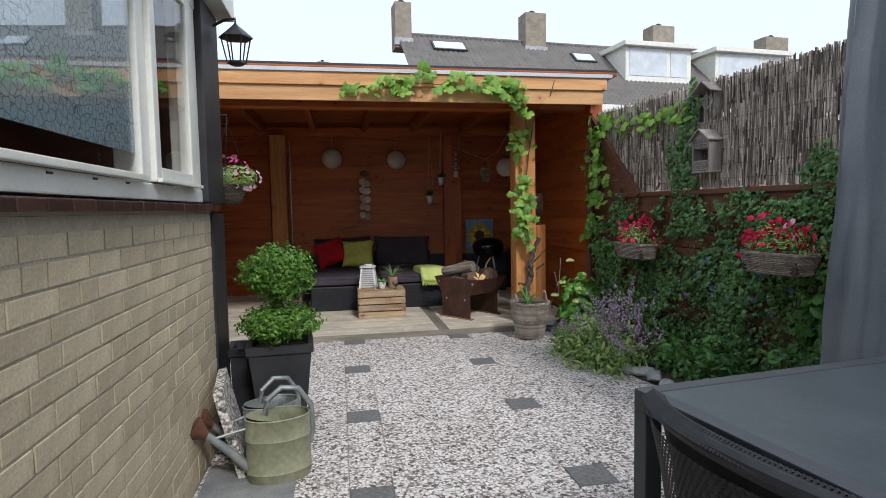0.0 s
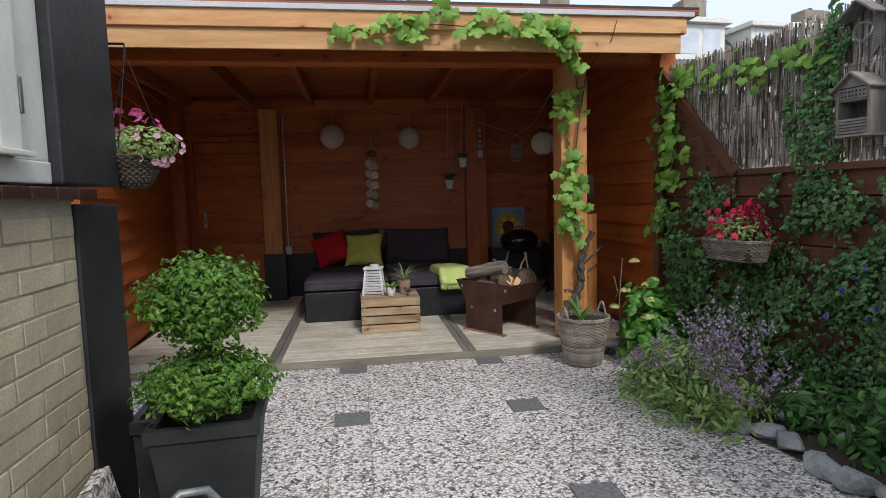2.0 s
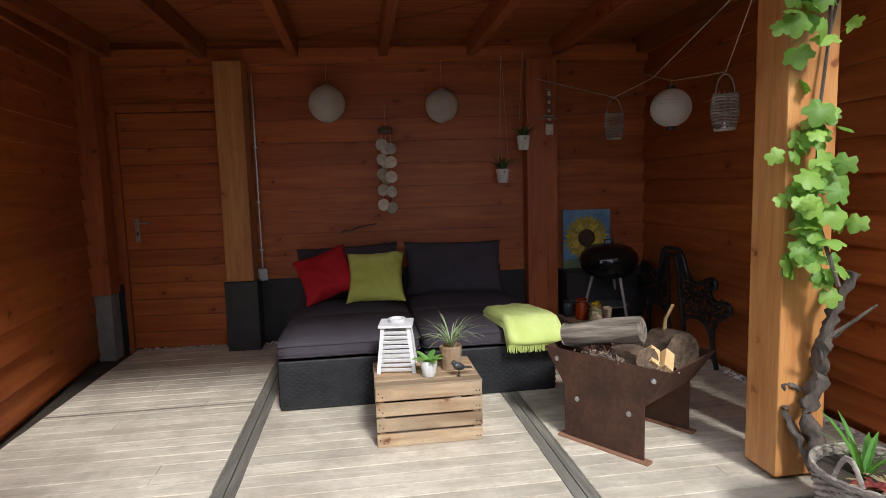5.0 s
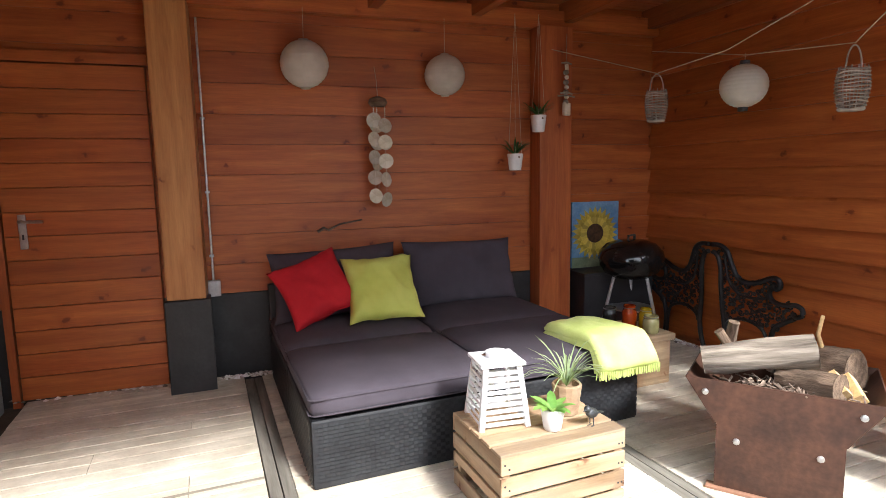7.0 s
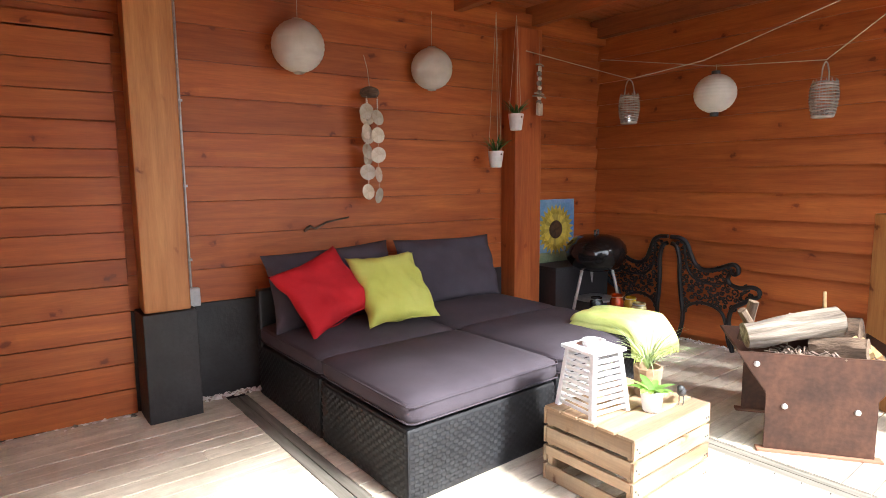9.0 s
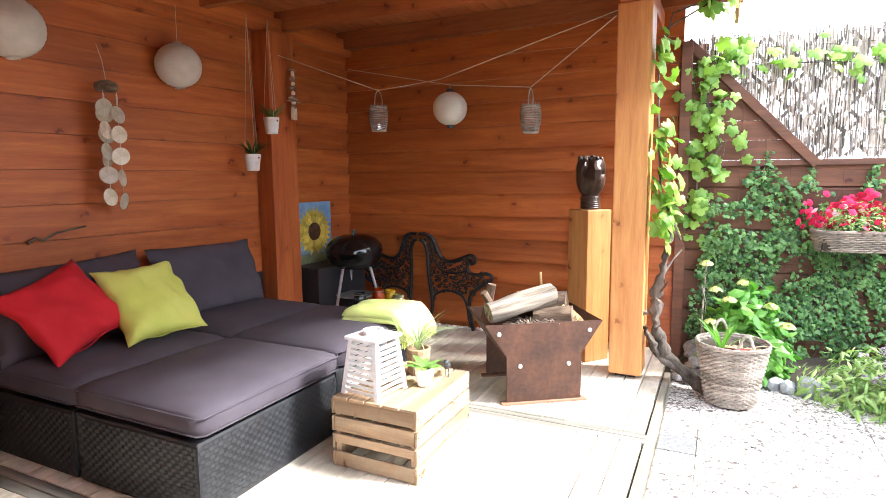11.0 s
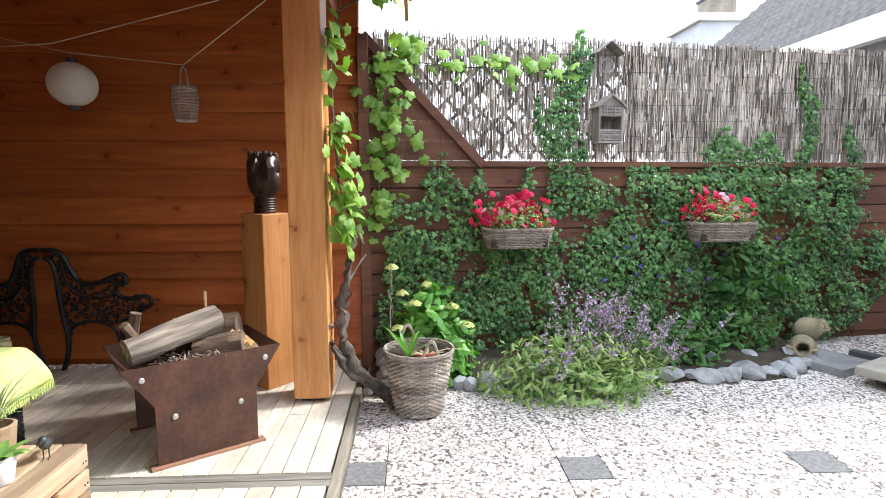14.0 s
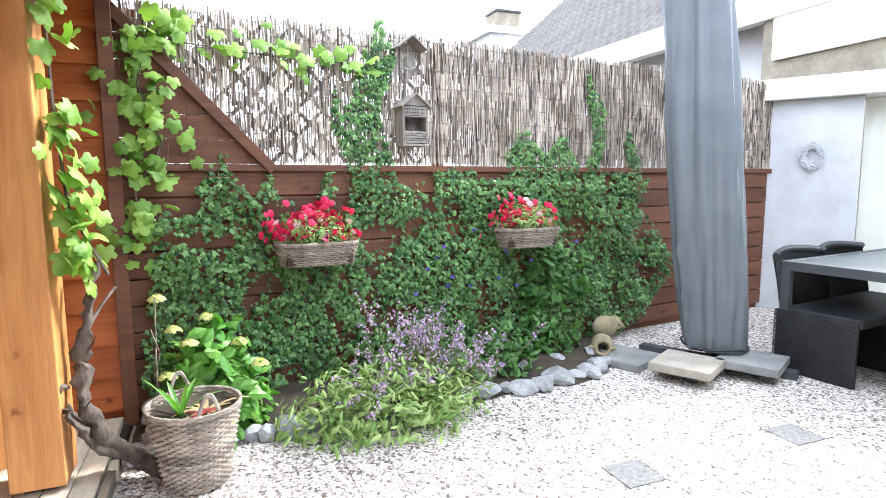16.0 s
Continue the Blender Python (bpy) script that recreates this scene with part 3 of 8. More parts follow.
def crackled():
    m, nt, p = shader("crackled_film_glass")
    vo = nt.nodes.new("ShaderNodeTexVoronoi")
    vo.feature = "DISTANCE_TO_EDGE"
    vo.inputs["Scale"].default_value = 38.0
    nt.links.new(coords(nt), vo.inputs["Vector"])
    col = ramp(nt, vo.outputs["Distance"], (0.05, 0.09, 0.12), (0.34, 0.46, 0.50), 0.012, 0.07)
    nt.links.new(col, p.inputs["Base Color"])
    p.inputs["Roughness"].default_value = 0.12
    return m


M["glass"], M["crackle"] = glassmat(), crackled()
win = tagged(new("window_1"), "white painted wooden window with crackle film on the glass", "window", kind="structure")
win.matrix_world = hm
HEAD = 2.40
for x0, x1, z0, z1, y0, y1 in ((-2.5, 3.67, 1.335, 1.40, 0.02, 0.12), (-2.5, 3.67, HEAD - 0.08, HEAD, 0.02, 0.12), (3.50, 3.67, 1.40, HEAD - 0.08, 0.025, 0.12), (2.76, 2.855, 1.40, HEAD - 0.08, 0.02, 0.12)):
    part("window_frame", boxmesh(x0, y0, z0, x1, y1, z1, 0.006), M["white_paint"], win)
cas = part("casement", boxmesh(2.858, 0.0, 1.405, 2.925, 0.055, HEAD - 0.085, 0.006), M["white_paint"], win)
for x0, x1, z0, z1 in ((3.40, 3.497, 1.405, HEAD - 0.085), (2.927, 3.398, 1.405, 1.465), (2.927, 3.398, HEAD - 0.15, HEAD - 0.085)):
    part("casement_rail", boxmesh(x0, 0.0, z0, x1, 0.055, z1, 0.006), M["white_paint"], cas)
part("casement_drip", boxmesh(2.85, -0.022, 1.402, 3.51, -0.002, 1.418, 0.004), M["white_paint"], cas)
part("bead", boxmesh(-2.5, -0.004, 1.402, 2.755, 0.03, 1.425, 0.004), M["white_paint"], win, "white glazing bead")
for u in (1.75, 2.05, 2.32, 2.58):
    part("drain_slot", boxmesh(u, 0.0165, 1.385, u + 0.03, 0.0215, 1.391), M["black_wall"], win, "small black drain slot")
hinge = part("hinge", boxmesh(3.515, 0.008, 1.52, 3.535, 0.024, 1.62, 0.004), M["steel"], win)
for x0, x1, y in ((-2.5, 2.76, 0.033), (2.925, 3.40, 0.012)):
    gl = part("pane", boxmesh(x0, y, 1.40 if x0 < 0 else 1.465, x1, y + 0.005, HEAD - 0.08 if x0 < 0 else HEAD - 0.15), M["glass"], win)
    gl.visible_shadow = False
part("film", boxmesh(-2.5, 0.041, 1.50, 2.755, 0.043, HEAD - 0.085), M["crackle"], win, "crackle-pattern privacy film")

# white house part at the garden's far side
gm = plane_m((4.80, 0.58), (4.10, 0.14))
shed = structure("rendered_wall", boxmesh(0, 0.0, 0, 0.80, 0.5, 2.05, 0.01), M["white_render"], "white rendered garden wall of the house", "wall")
shed.matrix_world = gm
structure("rendered_wall_cap", boxmesh(-0.1, -0.12, 2.052, 3.5, 0.6, 2.25, 0.01), M["white_paint"], "white painted eave above the rendered wall", "eave").matrix_world = gm
structure("house_rear_wall", boxmesh(0.81, 0.25, 0, 6, 0.5, 2.05), M["white_paint"], "white rear wall of the house", "wall").matrix_world = gm


# ---- furniture ----
def soft_box(bm, x0, y0, z0, x1, y1, z1, r=0.04, puff=0.015):
    """A stuffed cushion: rounded box whose faces swell."""
    r_ = bmesh.ops.create_cube(bm, size=1)
    es = list(bm.edges)
    bmesh.ops.subdivide_edges(bm, edges=es, cuts=9, use_grid_fill=True)
    hx, hy, hz = (x1 - x0) / 2, (y1 - y0) / 2, (z1 - z0) / 2
    for v in bm.verts:
        p = Vector((v.co.x * 2 * hx, v.co.y * 2 * hy, v.co.z * 2 * hz))
        q = Vector((max(-hx + r, min(hx - r, p.x)), max(-hy + r, min(hy - r, p.y)), max(-hz + r, min(hz - r, p.z))))
        d = p - q
        if d.length > 1e-6:
            p = q + d.normalized() * r
        fx, fy = p.x / hx, p.y / hy
        p.z += (1 if p.z > 0 else -0.2) * puff * (1 - fx * fx) * (1 - fy * fy)
        v.co = p + Vector(((x0 + x1) / 2, (y0 + y1) / 2, (z0 + z1) / 2))


def weave_panel(bm, w, h, m, pitch=0.016):
    """Flat synthetic weave: staggered proud strands."""
    rows, cols = int(h / pitch), int(w / (pitch * 2.6))
    cw, ch = w / cols, h / rows
    for i in range(rows):
        for j in range(cols):
            o = (0.5 if i % 2 else 0.0) * cw
            a, b = j * cw + o + 0.002, min((j + 1) * cw + o - 0.002, w)
            if b - a < 0.004:
                continue
            z0, z1 = i * ch + 0.0015, (i + 1) * ch - 0.0015
            mid = (a + b) / 2
            co = [(a, 0, z0), (mid, -0.003, z0), (b, 0, z0), (a, 0, z1), (mid, -0.003, z1), (b, 0, z1)]
            v = [bm.verts.new(m @ Vector(c)) for c in co]
            bm.faces.new((v[0], v[1], v[4], v[3]))
            bm.faces.new((v[1], v[2], v[5], v[4]))


def pillow_bm(w, h, th, seed, pinch=0.08, wrinkle=0.01, n=26):
    """A stuffed pillow in the x-y plane: thick in the middle, thin at the seam, with drawn-in sides, pointed corners and creases."""
    bm = bmesh.new()
    rows = {}
    for sgn in (1, -1):
        for i in range(n + 1):
            for j in range(n + 1):
                u, v = 2 * i / n - 1, 2 * j / n - 1
                if sgn < 0 and (i in (0, n) or j in (0, n)):
                    rows[(sgn, i, j)] = rows[(1, i, j)]
                    continue
                px_ = 1 - pinch * (1 - v * v) * abs(u) ** 3
                py_ = 1 - pinch * (1 - u * u) * abs(v) ** 3
                body = ((1 - u ** 4) * (1 - v ** 4)) ** 0.5
                fold = noise.noise(Vector((u * 2.0 + seed, v * 2.0, sgn * 3.0))) + 0.5 * noise.noise(Vector((u * 4.5 + v * 2.5, v * 1.6 - u + seed, sgn)))
                corner = math.sin(9 * math.atan2(v, u) + seed) * (u * u + v * v) ** 1.5 * 0.25
                z = sgn * th * body + wrinkle * (fold + corner) * min(1.0, body * 3)
                rows[(sgn, i, j)] = bm.verts.new((u * w / 2 * px_, v * h / 2 * py_, z + 0.02 * noise.noise(Vector((u * 1.3 + seed, v * 1.3, 7)))))
    for sgn in (1, -1):
        for i in range(n):
            for j in range(n):
                q = [rows[(sgn, i, j)], rows[(sgn, i + 1, j)], rows[(sgn, i + 1, j + 1)], rows[(sgn, i, j + 1)]]
                bm.faces.new(q if sgn > 0 else q[::-1])
    return bm


def sofa_module(name, w, d, at, turn, back=False, fw=0.0):
    e = thing(name, "black rattan lounge module with aubergine seat cushion", "lounge seat", at, turn, "rattan lounge set")
    part("base", boxmesh(0.006, 0.006, 0.0, w - 0.006, d - 0.006, 0.30, 0.012), M["rattan"], e)
    bm = bmesh.new()
    weave_panel(bm, w - 0.02, 0.27, pose(0.01, 0.002, 0.015))
    weave_panel(bm, d - 0.02, 0.27, pose(0.002, d - 0.01, 0.015, 0, 0, -90))
    weave_panel(bm, d - 0.02, 0.27, pose(w - 0.002, 0.01, 0.015, 0, 0, 90))
    tagged(part("weave", bm, M["rattan"], e), kind="stuff")
    bm = bmesh.new()
    soft_box(bm, 0.0, -0.02, 0.305, w, d, 0.42, 0.045, 0.02)
    c = smooth(part("seat_cushion", bm, M["cushion"], e, "aubergine-grey fabric seat cushion"), 70)
    bm = bmesh.new()
    for z in (0.395, 0.33):
        tube(bm, [(0.02, -0.021, z), (w - 0.02, -0.021, z), (w + 0.001, 0.0, z), (w + 0.001, d - 0.03, z)], 0.0035, 6)
        tube(bm, [(0.02, -0.021, z), (-0.001, 0.0, z), (-0.001, d - 0.03, z)], 0.0035, 6)
    part("piping", bm, M["cushion"], c)
    if back:
        part("back_panel", boxmesh(0.0, d - 0.06, 0.28, w, d, 0.62, 0.012), M["rattan"], e)
        bc = part("back_cushion", pillow_bm(w - 0.02, 0.45, 0.085, at[0] * 3, 0.06, 0.02), M["cushion"], e, "aubergine-grey fabric back cushion")
        bc.matrix_basis = pose(w / 2 - 0.01, d - 0.20, 0.625, 71, -2 if at[0] < 1.5 else 1, 0)
        smooth(bc, 70)
    return e


SX, SY = 1.05, 7.55
sofa_module("lounge_ottoman", 0.84, 0.72, (SX, SY, 0.05), 0)
sofa_module("lounge_ottoman", 0.84, 0.72, (SX + 0.86, SY + 0.02, 0.05), 0)
sofa_module("lounge_sofa", 0.84, 0.78, (SX, SY + 0.73, 0.05), 0, True)
sofa_module("lounge_sofa", 0.84, 0.78, (SX + 0.86, SY + 0.73, 0.05), 0, True)


# ---- things on the deck ----
def crate():
    e = thing("fruit_crate", "worn pine fruit crate used upside down as a table", "crate", (1.605, 6.955, 0.05), 0)
    w, d, h = 0.535, 0.42, 0.315
    for k in range(4):
        z0, z1 = 0.003 + k * 0.079, 0.003 + k * 0.079 + 0.067
        part("long_slat", boxmesh(0, 0, z0, w, 0.012, z1, 0.003), M["crate"], e)
        part("long_slat", boxmesh(0, d - 0.012, z0, w, d, z1, 0.003), M["crate"], e)
        if k != 1:
            part("end_slat", boxmesh(0.001, 0.014, z0 + 0.002, 0.014, d - 0.014, z1 - 0.001, 0.003), M["crate_y"], e)
        else:
            part("end_slat", boxmesh(0.001, 0.014, z0 + 0.028, 0.014, d - 0.014, z1 - 0.001, 0.003), M["crate_y"], e)
        part("end_slat", boxmesh(w - 0.014, 0.014, z0 + 0.002, w - 0.001, d - 0.014, z1 - 0.001, 0.003), M["crate_y"], e)
    for x, y in ((0.028, 0.025), (w - 0.028, 0.025), (0.028, d - 0.025), (w - 0.028, d - 0.025)):
        part("corner_block", boxmesh(x - 0.013, y - 0.012, 0, x + 0.013, y + 0.012, h - 0.012), M["crate"], e)
    for k in range(5):
        y0 = 0.001 + k * 0.0845
        part("top_slat", boxmesh(-0.002, y0, h - 0.01, w + 0.002, y0 + 0.074, h + 0.002, 0.003), M["crate"], e)
    for k in range(4):
        for x in (0.015, 0.032, w - 0.03, w - 0.014):
            bm = bmesh.new()
            lathe(bm, [(0.004, 0), (0.004, 0.0015)], 8)
            n = part("nail", bm, M["black_wall"], e)
            n.matrix_basis = pose(x, 0, 0.03 + k * 0.079 + (0.012 if x < 0.02 else -0.006), 90)


M["crate_y"] = timber("fruit_crate_pine_end", (0.29, 0.19, 0.105), (0.54, 0.40, 0.25), "y", 0.75, True, 0.25, (0.33, 0.25, 0.17))
crate()
CZ = 0.368

M["white_wood"] = surface("white_painted_wood", (0.66, 0.66, 0.67), (0.82, 0.82, 0.83), 6, 70, 0.55, relief=0.2)


def slat_lantern():
    e = thing("wooden_lantern", "white slatted wooden candle lantern on the crate", "lantern", (1.735, 7.235, CZ), -8)
    b, t, h = 0.104, 0.077, 0.24
    for sx in (-1, 1):
        for sy in (-1, 1):
            bm = bmesh.new()
            for z, r in ((0, b), (h, t)):
                for dx, dy in ((0, 0), (-0.02, 0), (-0.02, -0.02), (0, -0.02)):
                    bm.verts.new((sx * (r + dx), sy * (r + dy), z))
            v = list(bm.verts)
            for k in range(4):
                bm.faces.new((v[k], v[(k + 1) % 4], v[4 + (k + 1) % 4], v[4 + k]))
            bm.faces.new(v[:4])
            bm.faces.new(v[4:])
            bmesh.ops.recalc_face_normals(bm, faces=bm.faces)
            part("leg", bm, M["white_wood"], e)
    for k in range(9):
        z = 0.02 + k * 0.024
        r = b + (t - b) * z / h - 0.006
        for q in range(4):
            p = part("slat", boxmesh(-r + 0.008, -0.003, -0.0085, r - 0.008, 0.003, 0.0085, 0.001), M["white_wood"], e)
            p.matrix_basis = pose(0, 0, z, 0, 0, 90 * q) @ pose(0, -r, 0, 22)
    part("top_plate", boxmesh(-0.09, -0.09, h, 0.09, 0.09, h + 0.014, 0.003), M["white_wood"], e)
    bm = bmesh.new()
    lathe(bm, [(0.043, h + 0.0145), (0.046, h + 0.035), (0.034, h + 0.036), (0.032, h + 0.022), (0.001, h + 0.02)], 24, (0.005, 0.005, 0), False)
    smooth(part("candle_dish", bm, M["white_wood"], e, "white round candle dish"))


slat_lantern()


def blade(bm, root, way, length, width, droop=0.5, seg=5, fold=0.25):
    root, way = Vector(root), Vector(way).normalized()
    side = way.cross(Vector((0, 0, 1)))
    side = side.normalized() if side.length > 0.05 else Vector((1, 0, 0))
    p, last = root.copy(), None
    for i in range(seg + 1):
        f = i / seg
        w = width * (0.55 + 0.9 * f) * (1 - f) ** 0.6 if f < 1 else 0.0006
        up_ = side.cross(way).normalized() * fold * w
        row = [bm.verts.new(p - side * w + up_), bm.verts.new(p), bm.verts.new(p + side * w + up_)]
        if last:
            bm.faces.new((last[0], last[1], row[1], row[0]))
            bm.faces.new((last[1], last[2], row[2], row[1]))
        last = row
        p = p + way * length / seg
        way = (way + Vector((0, 0, -droop * 2.0 / seg))).normalized()


def rosette(bm, at, n, length, width, lift, droop, seed, spread=1.0):
    rng = random.Random(seed)
    for i in range(n):
        a = i * 2.4 + rng.uniform(-0.2, 0.2)
        el = lift * rng.uniform(0.5, 1.3)
        blade(bm, at, (math.cos(a) * spread, math.sin(a) * spread, el), length * rng.uniform(0.7, 1.1), width * rng.uniform(0.8, 1.2), droop * rng.uniform(0.6, 1.3))


def pot_mesh(bm, r0, r1, h, wall=0.006, seg=28):
    lathe(bm, [(r0 * 0.9, 0), (r0, 0.004), (r1, h - 0.004), (r1 - 0.002, h), (r1 - wall, h), (r1 - wall - 0.002, h * 0.8), (0.001, h * 0.78)], seg, closed=False)
    bmesh.ops.recalc_face_normals(bm, faces=bm.faces)


M["white_ceramic"] = surface("white_ceramic", (0.68, 0.68, 0.67), (0.78, 0.78, 0.77), 5, 50, 0.35, relief=0.05)
M["aloe"] = leafmat("pale_aloe_leaf", (0.24, 0.32, 0.18), (0.46, 0.54, 0.34), gloss=0.5)
M["succulent"] = leafmat("fresh_succulent_leaf", (0.12, 0.28, 0.06), (0.28, 0.45, 0.13), gloss=0.4)


def small_pots():
    e = thing("succulent_pot", "small white pot with a fleshy green succulent", "potted plant", (1.885, 7.065, CZ))
    bm = bmesh.new()
    pot_mesh(bm, 0.034, 0.046, 0.085)
    smooth(part("pot", bm, M["white_ceramic"], e))
    bm = bmesh.new()
    rosette(bm, (0, 0, 0.07), 13, 0.10, 0.024, 0.7, 0.4, 4)
    smooth(part("leaves", bm, M["succulent"], e))
    tagged(e.children[1], kind="stuff")
    e = thing("spider_plant_pot", "arching pale-leaved air plant in a bark pot", "potted plant", (2.02, 7.17, CZ))
    bm = bmesh.new()
    pot_mesh(bm, 0.05, 0.06, 0.125, 0.01, 14)
    for v in bm.verts:
        v.co.x += 0.004 * math.sin(v.co.z * 90 + v.co.y * 70)
    part("bark_pot", bm, M["crate_y"], e, "rough bark-covered pot")
    bm = bmesh.new()
    rosette(bm, (0, 0, 0.11), 48, 0.24, 0.0042, 2.0, 0.85, 8)
    smooth(part("foliage", bm, M["aloe"], e))
    tagged(e.children[1], kind="stuff")
    b = thing("bird_figure", "small dark metal bird figurine on the crate", "figurine", (2.035, 7.025, CZ), 20)
    bm = bmesh.new()
    bmesh.ops.create_uvsphere(bm, u_segments=14, v_segments=10, radius=1, matrix=pose(0, 0, 0.052, 0, 22) @ Matrix.Diagonal((0.036, 0.018, 0.02, 1)))
    bmesh.ops.create_uvsphere(bm, u_segments=12, v_segments=8, radius=0.014, matrix=pose(-0.028, 0, 0.074))
    bmesh.ops.create_cone(bm, segments=8, radius1=0.005, radius2=0.0005, depth=0.02, matrix=pose(-0.046, 0, 0.073, 0, -90))
    box(bm, 0, -0.009, -0.003, 0.05, 0.009, 0.003, 0.002, pose(0.025, 0, 0.045, 0, 12))
    for y in (-0.008, 0.008):
        tube(bm, [(0, y, 0.04), (0.003, y, 0.0)], 0.002, 6)
        tube(bm, [(-0.014, y, 0.0015), (0.012, y, 0.0015)], 0.0015, 6)
    smooth(part("bird_body", bm, M["bird"], b))


M["bird"] = surface("patinated_metal", (0.05, 0.055, 0.06), (0.11, 0.115, 0.12), 30, 90, 0.5, 0.6)
small_pots()


def lean_m(at, u, v):
    """Frame at a point whose x runs along u and y along v, made square."""
    u, v = Vector(u).normalized(), Vector(v)
    v = (v - u * v.dot(u)).normalized()
    w = u.cross(v)
    return Matrix(((u.x, v.x, w.x, at[0]), (u.y, v.y, w.y, at[1]), (u.z, v.z, w.z, at[2]), (0, 0, 0, 1)))


def cushion_thing(name, label, at, u, v, size, mat_, seed):
    e = thing(name, label, "cushion", at)
    c = part("cover", pillow_bm(size, size, 0.068, seed, 0.12, 0.024), mat_, e)
    c.matrix_basis = lean_m((0, 0, 0), u, v)
    smooth(c, 80)
    bm = bmesh.new()
    tube(bm, [(x * size / 2, -size * 0.46 + 0.006 * math.sin(x * 7), 0.004) for x in [k / 8 - 0.75 for k in range(13)]], 0.0028, 5)
    part("zip_seam", bm, mat_, c)


cushion_thing("red_cushion", "red square scatter cushion leaning on the lounge back", (1.285, 8.66, 0.69), (0.94, 0.08, 0.31), (-0.16, 0.62, 0.76), 0.43, M["red"], 1)
cushion_thing("lime_cushion", "lime green square scatter cushion on the lounge", (1.665, 8.565, 0.672), (1, -0.06, 0.0), (-0.17, 0.64, 0.75), 0.45, M["lime"], 5)


def throw():
    e = thing("folded_throw", "folded lime green blanket with fringe hanging over the lounge edge", "blanket", (2.53, 7.66, 0.475))
    edge_y = -0.135

    def lay(a, b, up):
        """a across, b from the back fold to the hem, up from the seat."""
        x = (-0.19 + 0.30 * a) * (1 - b) + (-0.12 + 0.37 * a) * b
        run = 0.185 - 0.43 * b
        z = up
        if run < edge_y:
            over = edge_y - run
            bend = min(1.0, over / 0.05)
            return Vector((x, edge_y - 0.02 * bend - up * bend, up * (1 - bend) - over * bend))
        return Vector((x, run + 0.03 * a, z))

    for k, (lift, grow) in enumerate(((0.004, 0.0), (0.032, 0.012))):
        bm = bmesh.new()
        n, m_ = 26, 30
        grid_ = {}
        for s_ in (0, 1):
            for i in range(n + 1):
                for j in range(m_ + 1):
                    a, b = i / n, j / m_
                    rim = min(a, 1 - a, b * 1.2, 1 - b)
                    th = 0.030 * min(1.0, (rim / 0.07)) ** 0.5
                    wave = 0.011 * noise.noise(Vector((a * 3.5 + k, b * 3.5, 2))) + 0.005 * noise.noise(Vector((a * 9, b * 6 + k, 5)))
                    hump = 0.016 * math.sin(math.pi * min(1, b * 1.3)) * math.sin(math.pi * a)
                    z = lift + (0.012 + th + wave + hump if s_ else hump * 0.7 + wave * 0.4)
                    grid_[(s_, i, j)] = bm.verts.new(lay(a * (1 - grow) + grow * (k + 1) * 0.6, b * (1 - grow * 2), z))
        for i in range(n):
            for j in range(m_):
                bm.faces.new((grid_[(1, i, j)], grid_[(1, i, j + 1)], grid_[(1, i + 1, j + 1)], grid_[(1, i + 1, j)]))
                bm.faces.new((grid_[(0, i, j)], grid_[(0, i + 1, j)], grid_[(0, i + 1, j + 1)], grid_[(0, i, j + 1)]))
        for i in range(n):
            for j in (0, m_):
                bm.faces.new((grid_[(0, i, j)], grid_[(0, i + 1, j)], grid_[(1, i + 1, j)], grid_[(1, i, j)]))
        for j in range(m_):
            for i in (0, n):
                bm.faces.new((grid_[(0, i, j)], grid_[(0, i, j + 1)], grid_[(1, i, j + 1)], grid_[(1, i, j)]))
        bmesh.ops.recalc_face_normals(bm, faces=bm.faces)
        smooth(part("fold", bm, M["lime_light"], e), 60)
    bm = bmesh.new()
    frng = random.Random(8)
    for i in range(34):
        for k in range(2):
            p = lay((i + 0.5) / 34, 1.0 - 0.03 * k, 0.02 + 0.034 * k)
            q = Vector((frng.uniform(-0.006, 0.006), frng.uniform(-0.004, 0.002), -frng.uniform(0.028, 0.042)))
            tube(bm, [p + Vector((0, 0, 0.008)), p + q * 0.5, p + q], 0.0042, 5, 0.003)
    tagged(part("fringe", bm, M["lime_light"], e), kind="stuff")


M["lime_light"] = surface("pale_lime_wool", (0.55, 0.66, 0.18), (0.68, 0.78, 0.30), 6, 280, 0.95, relief=0.5)
throw()


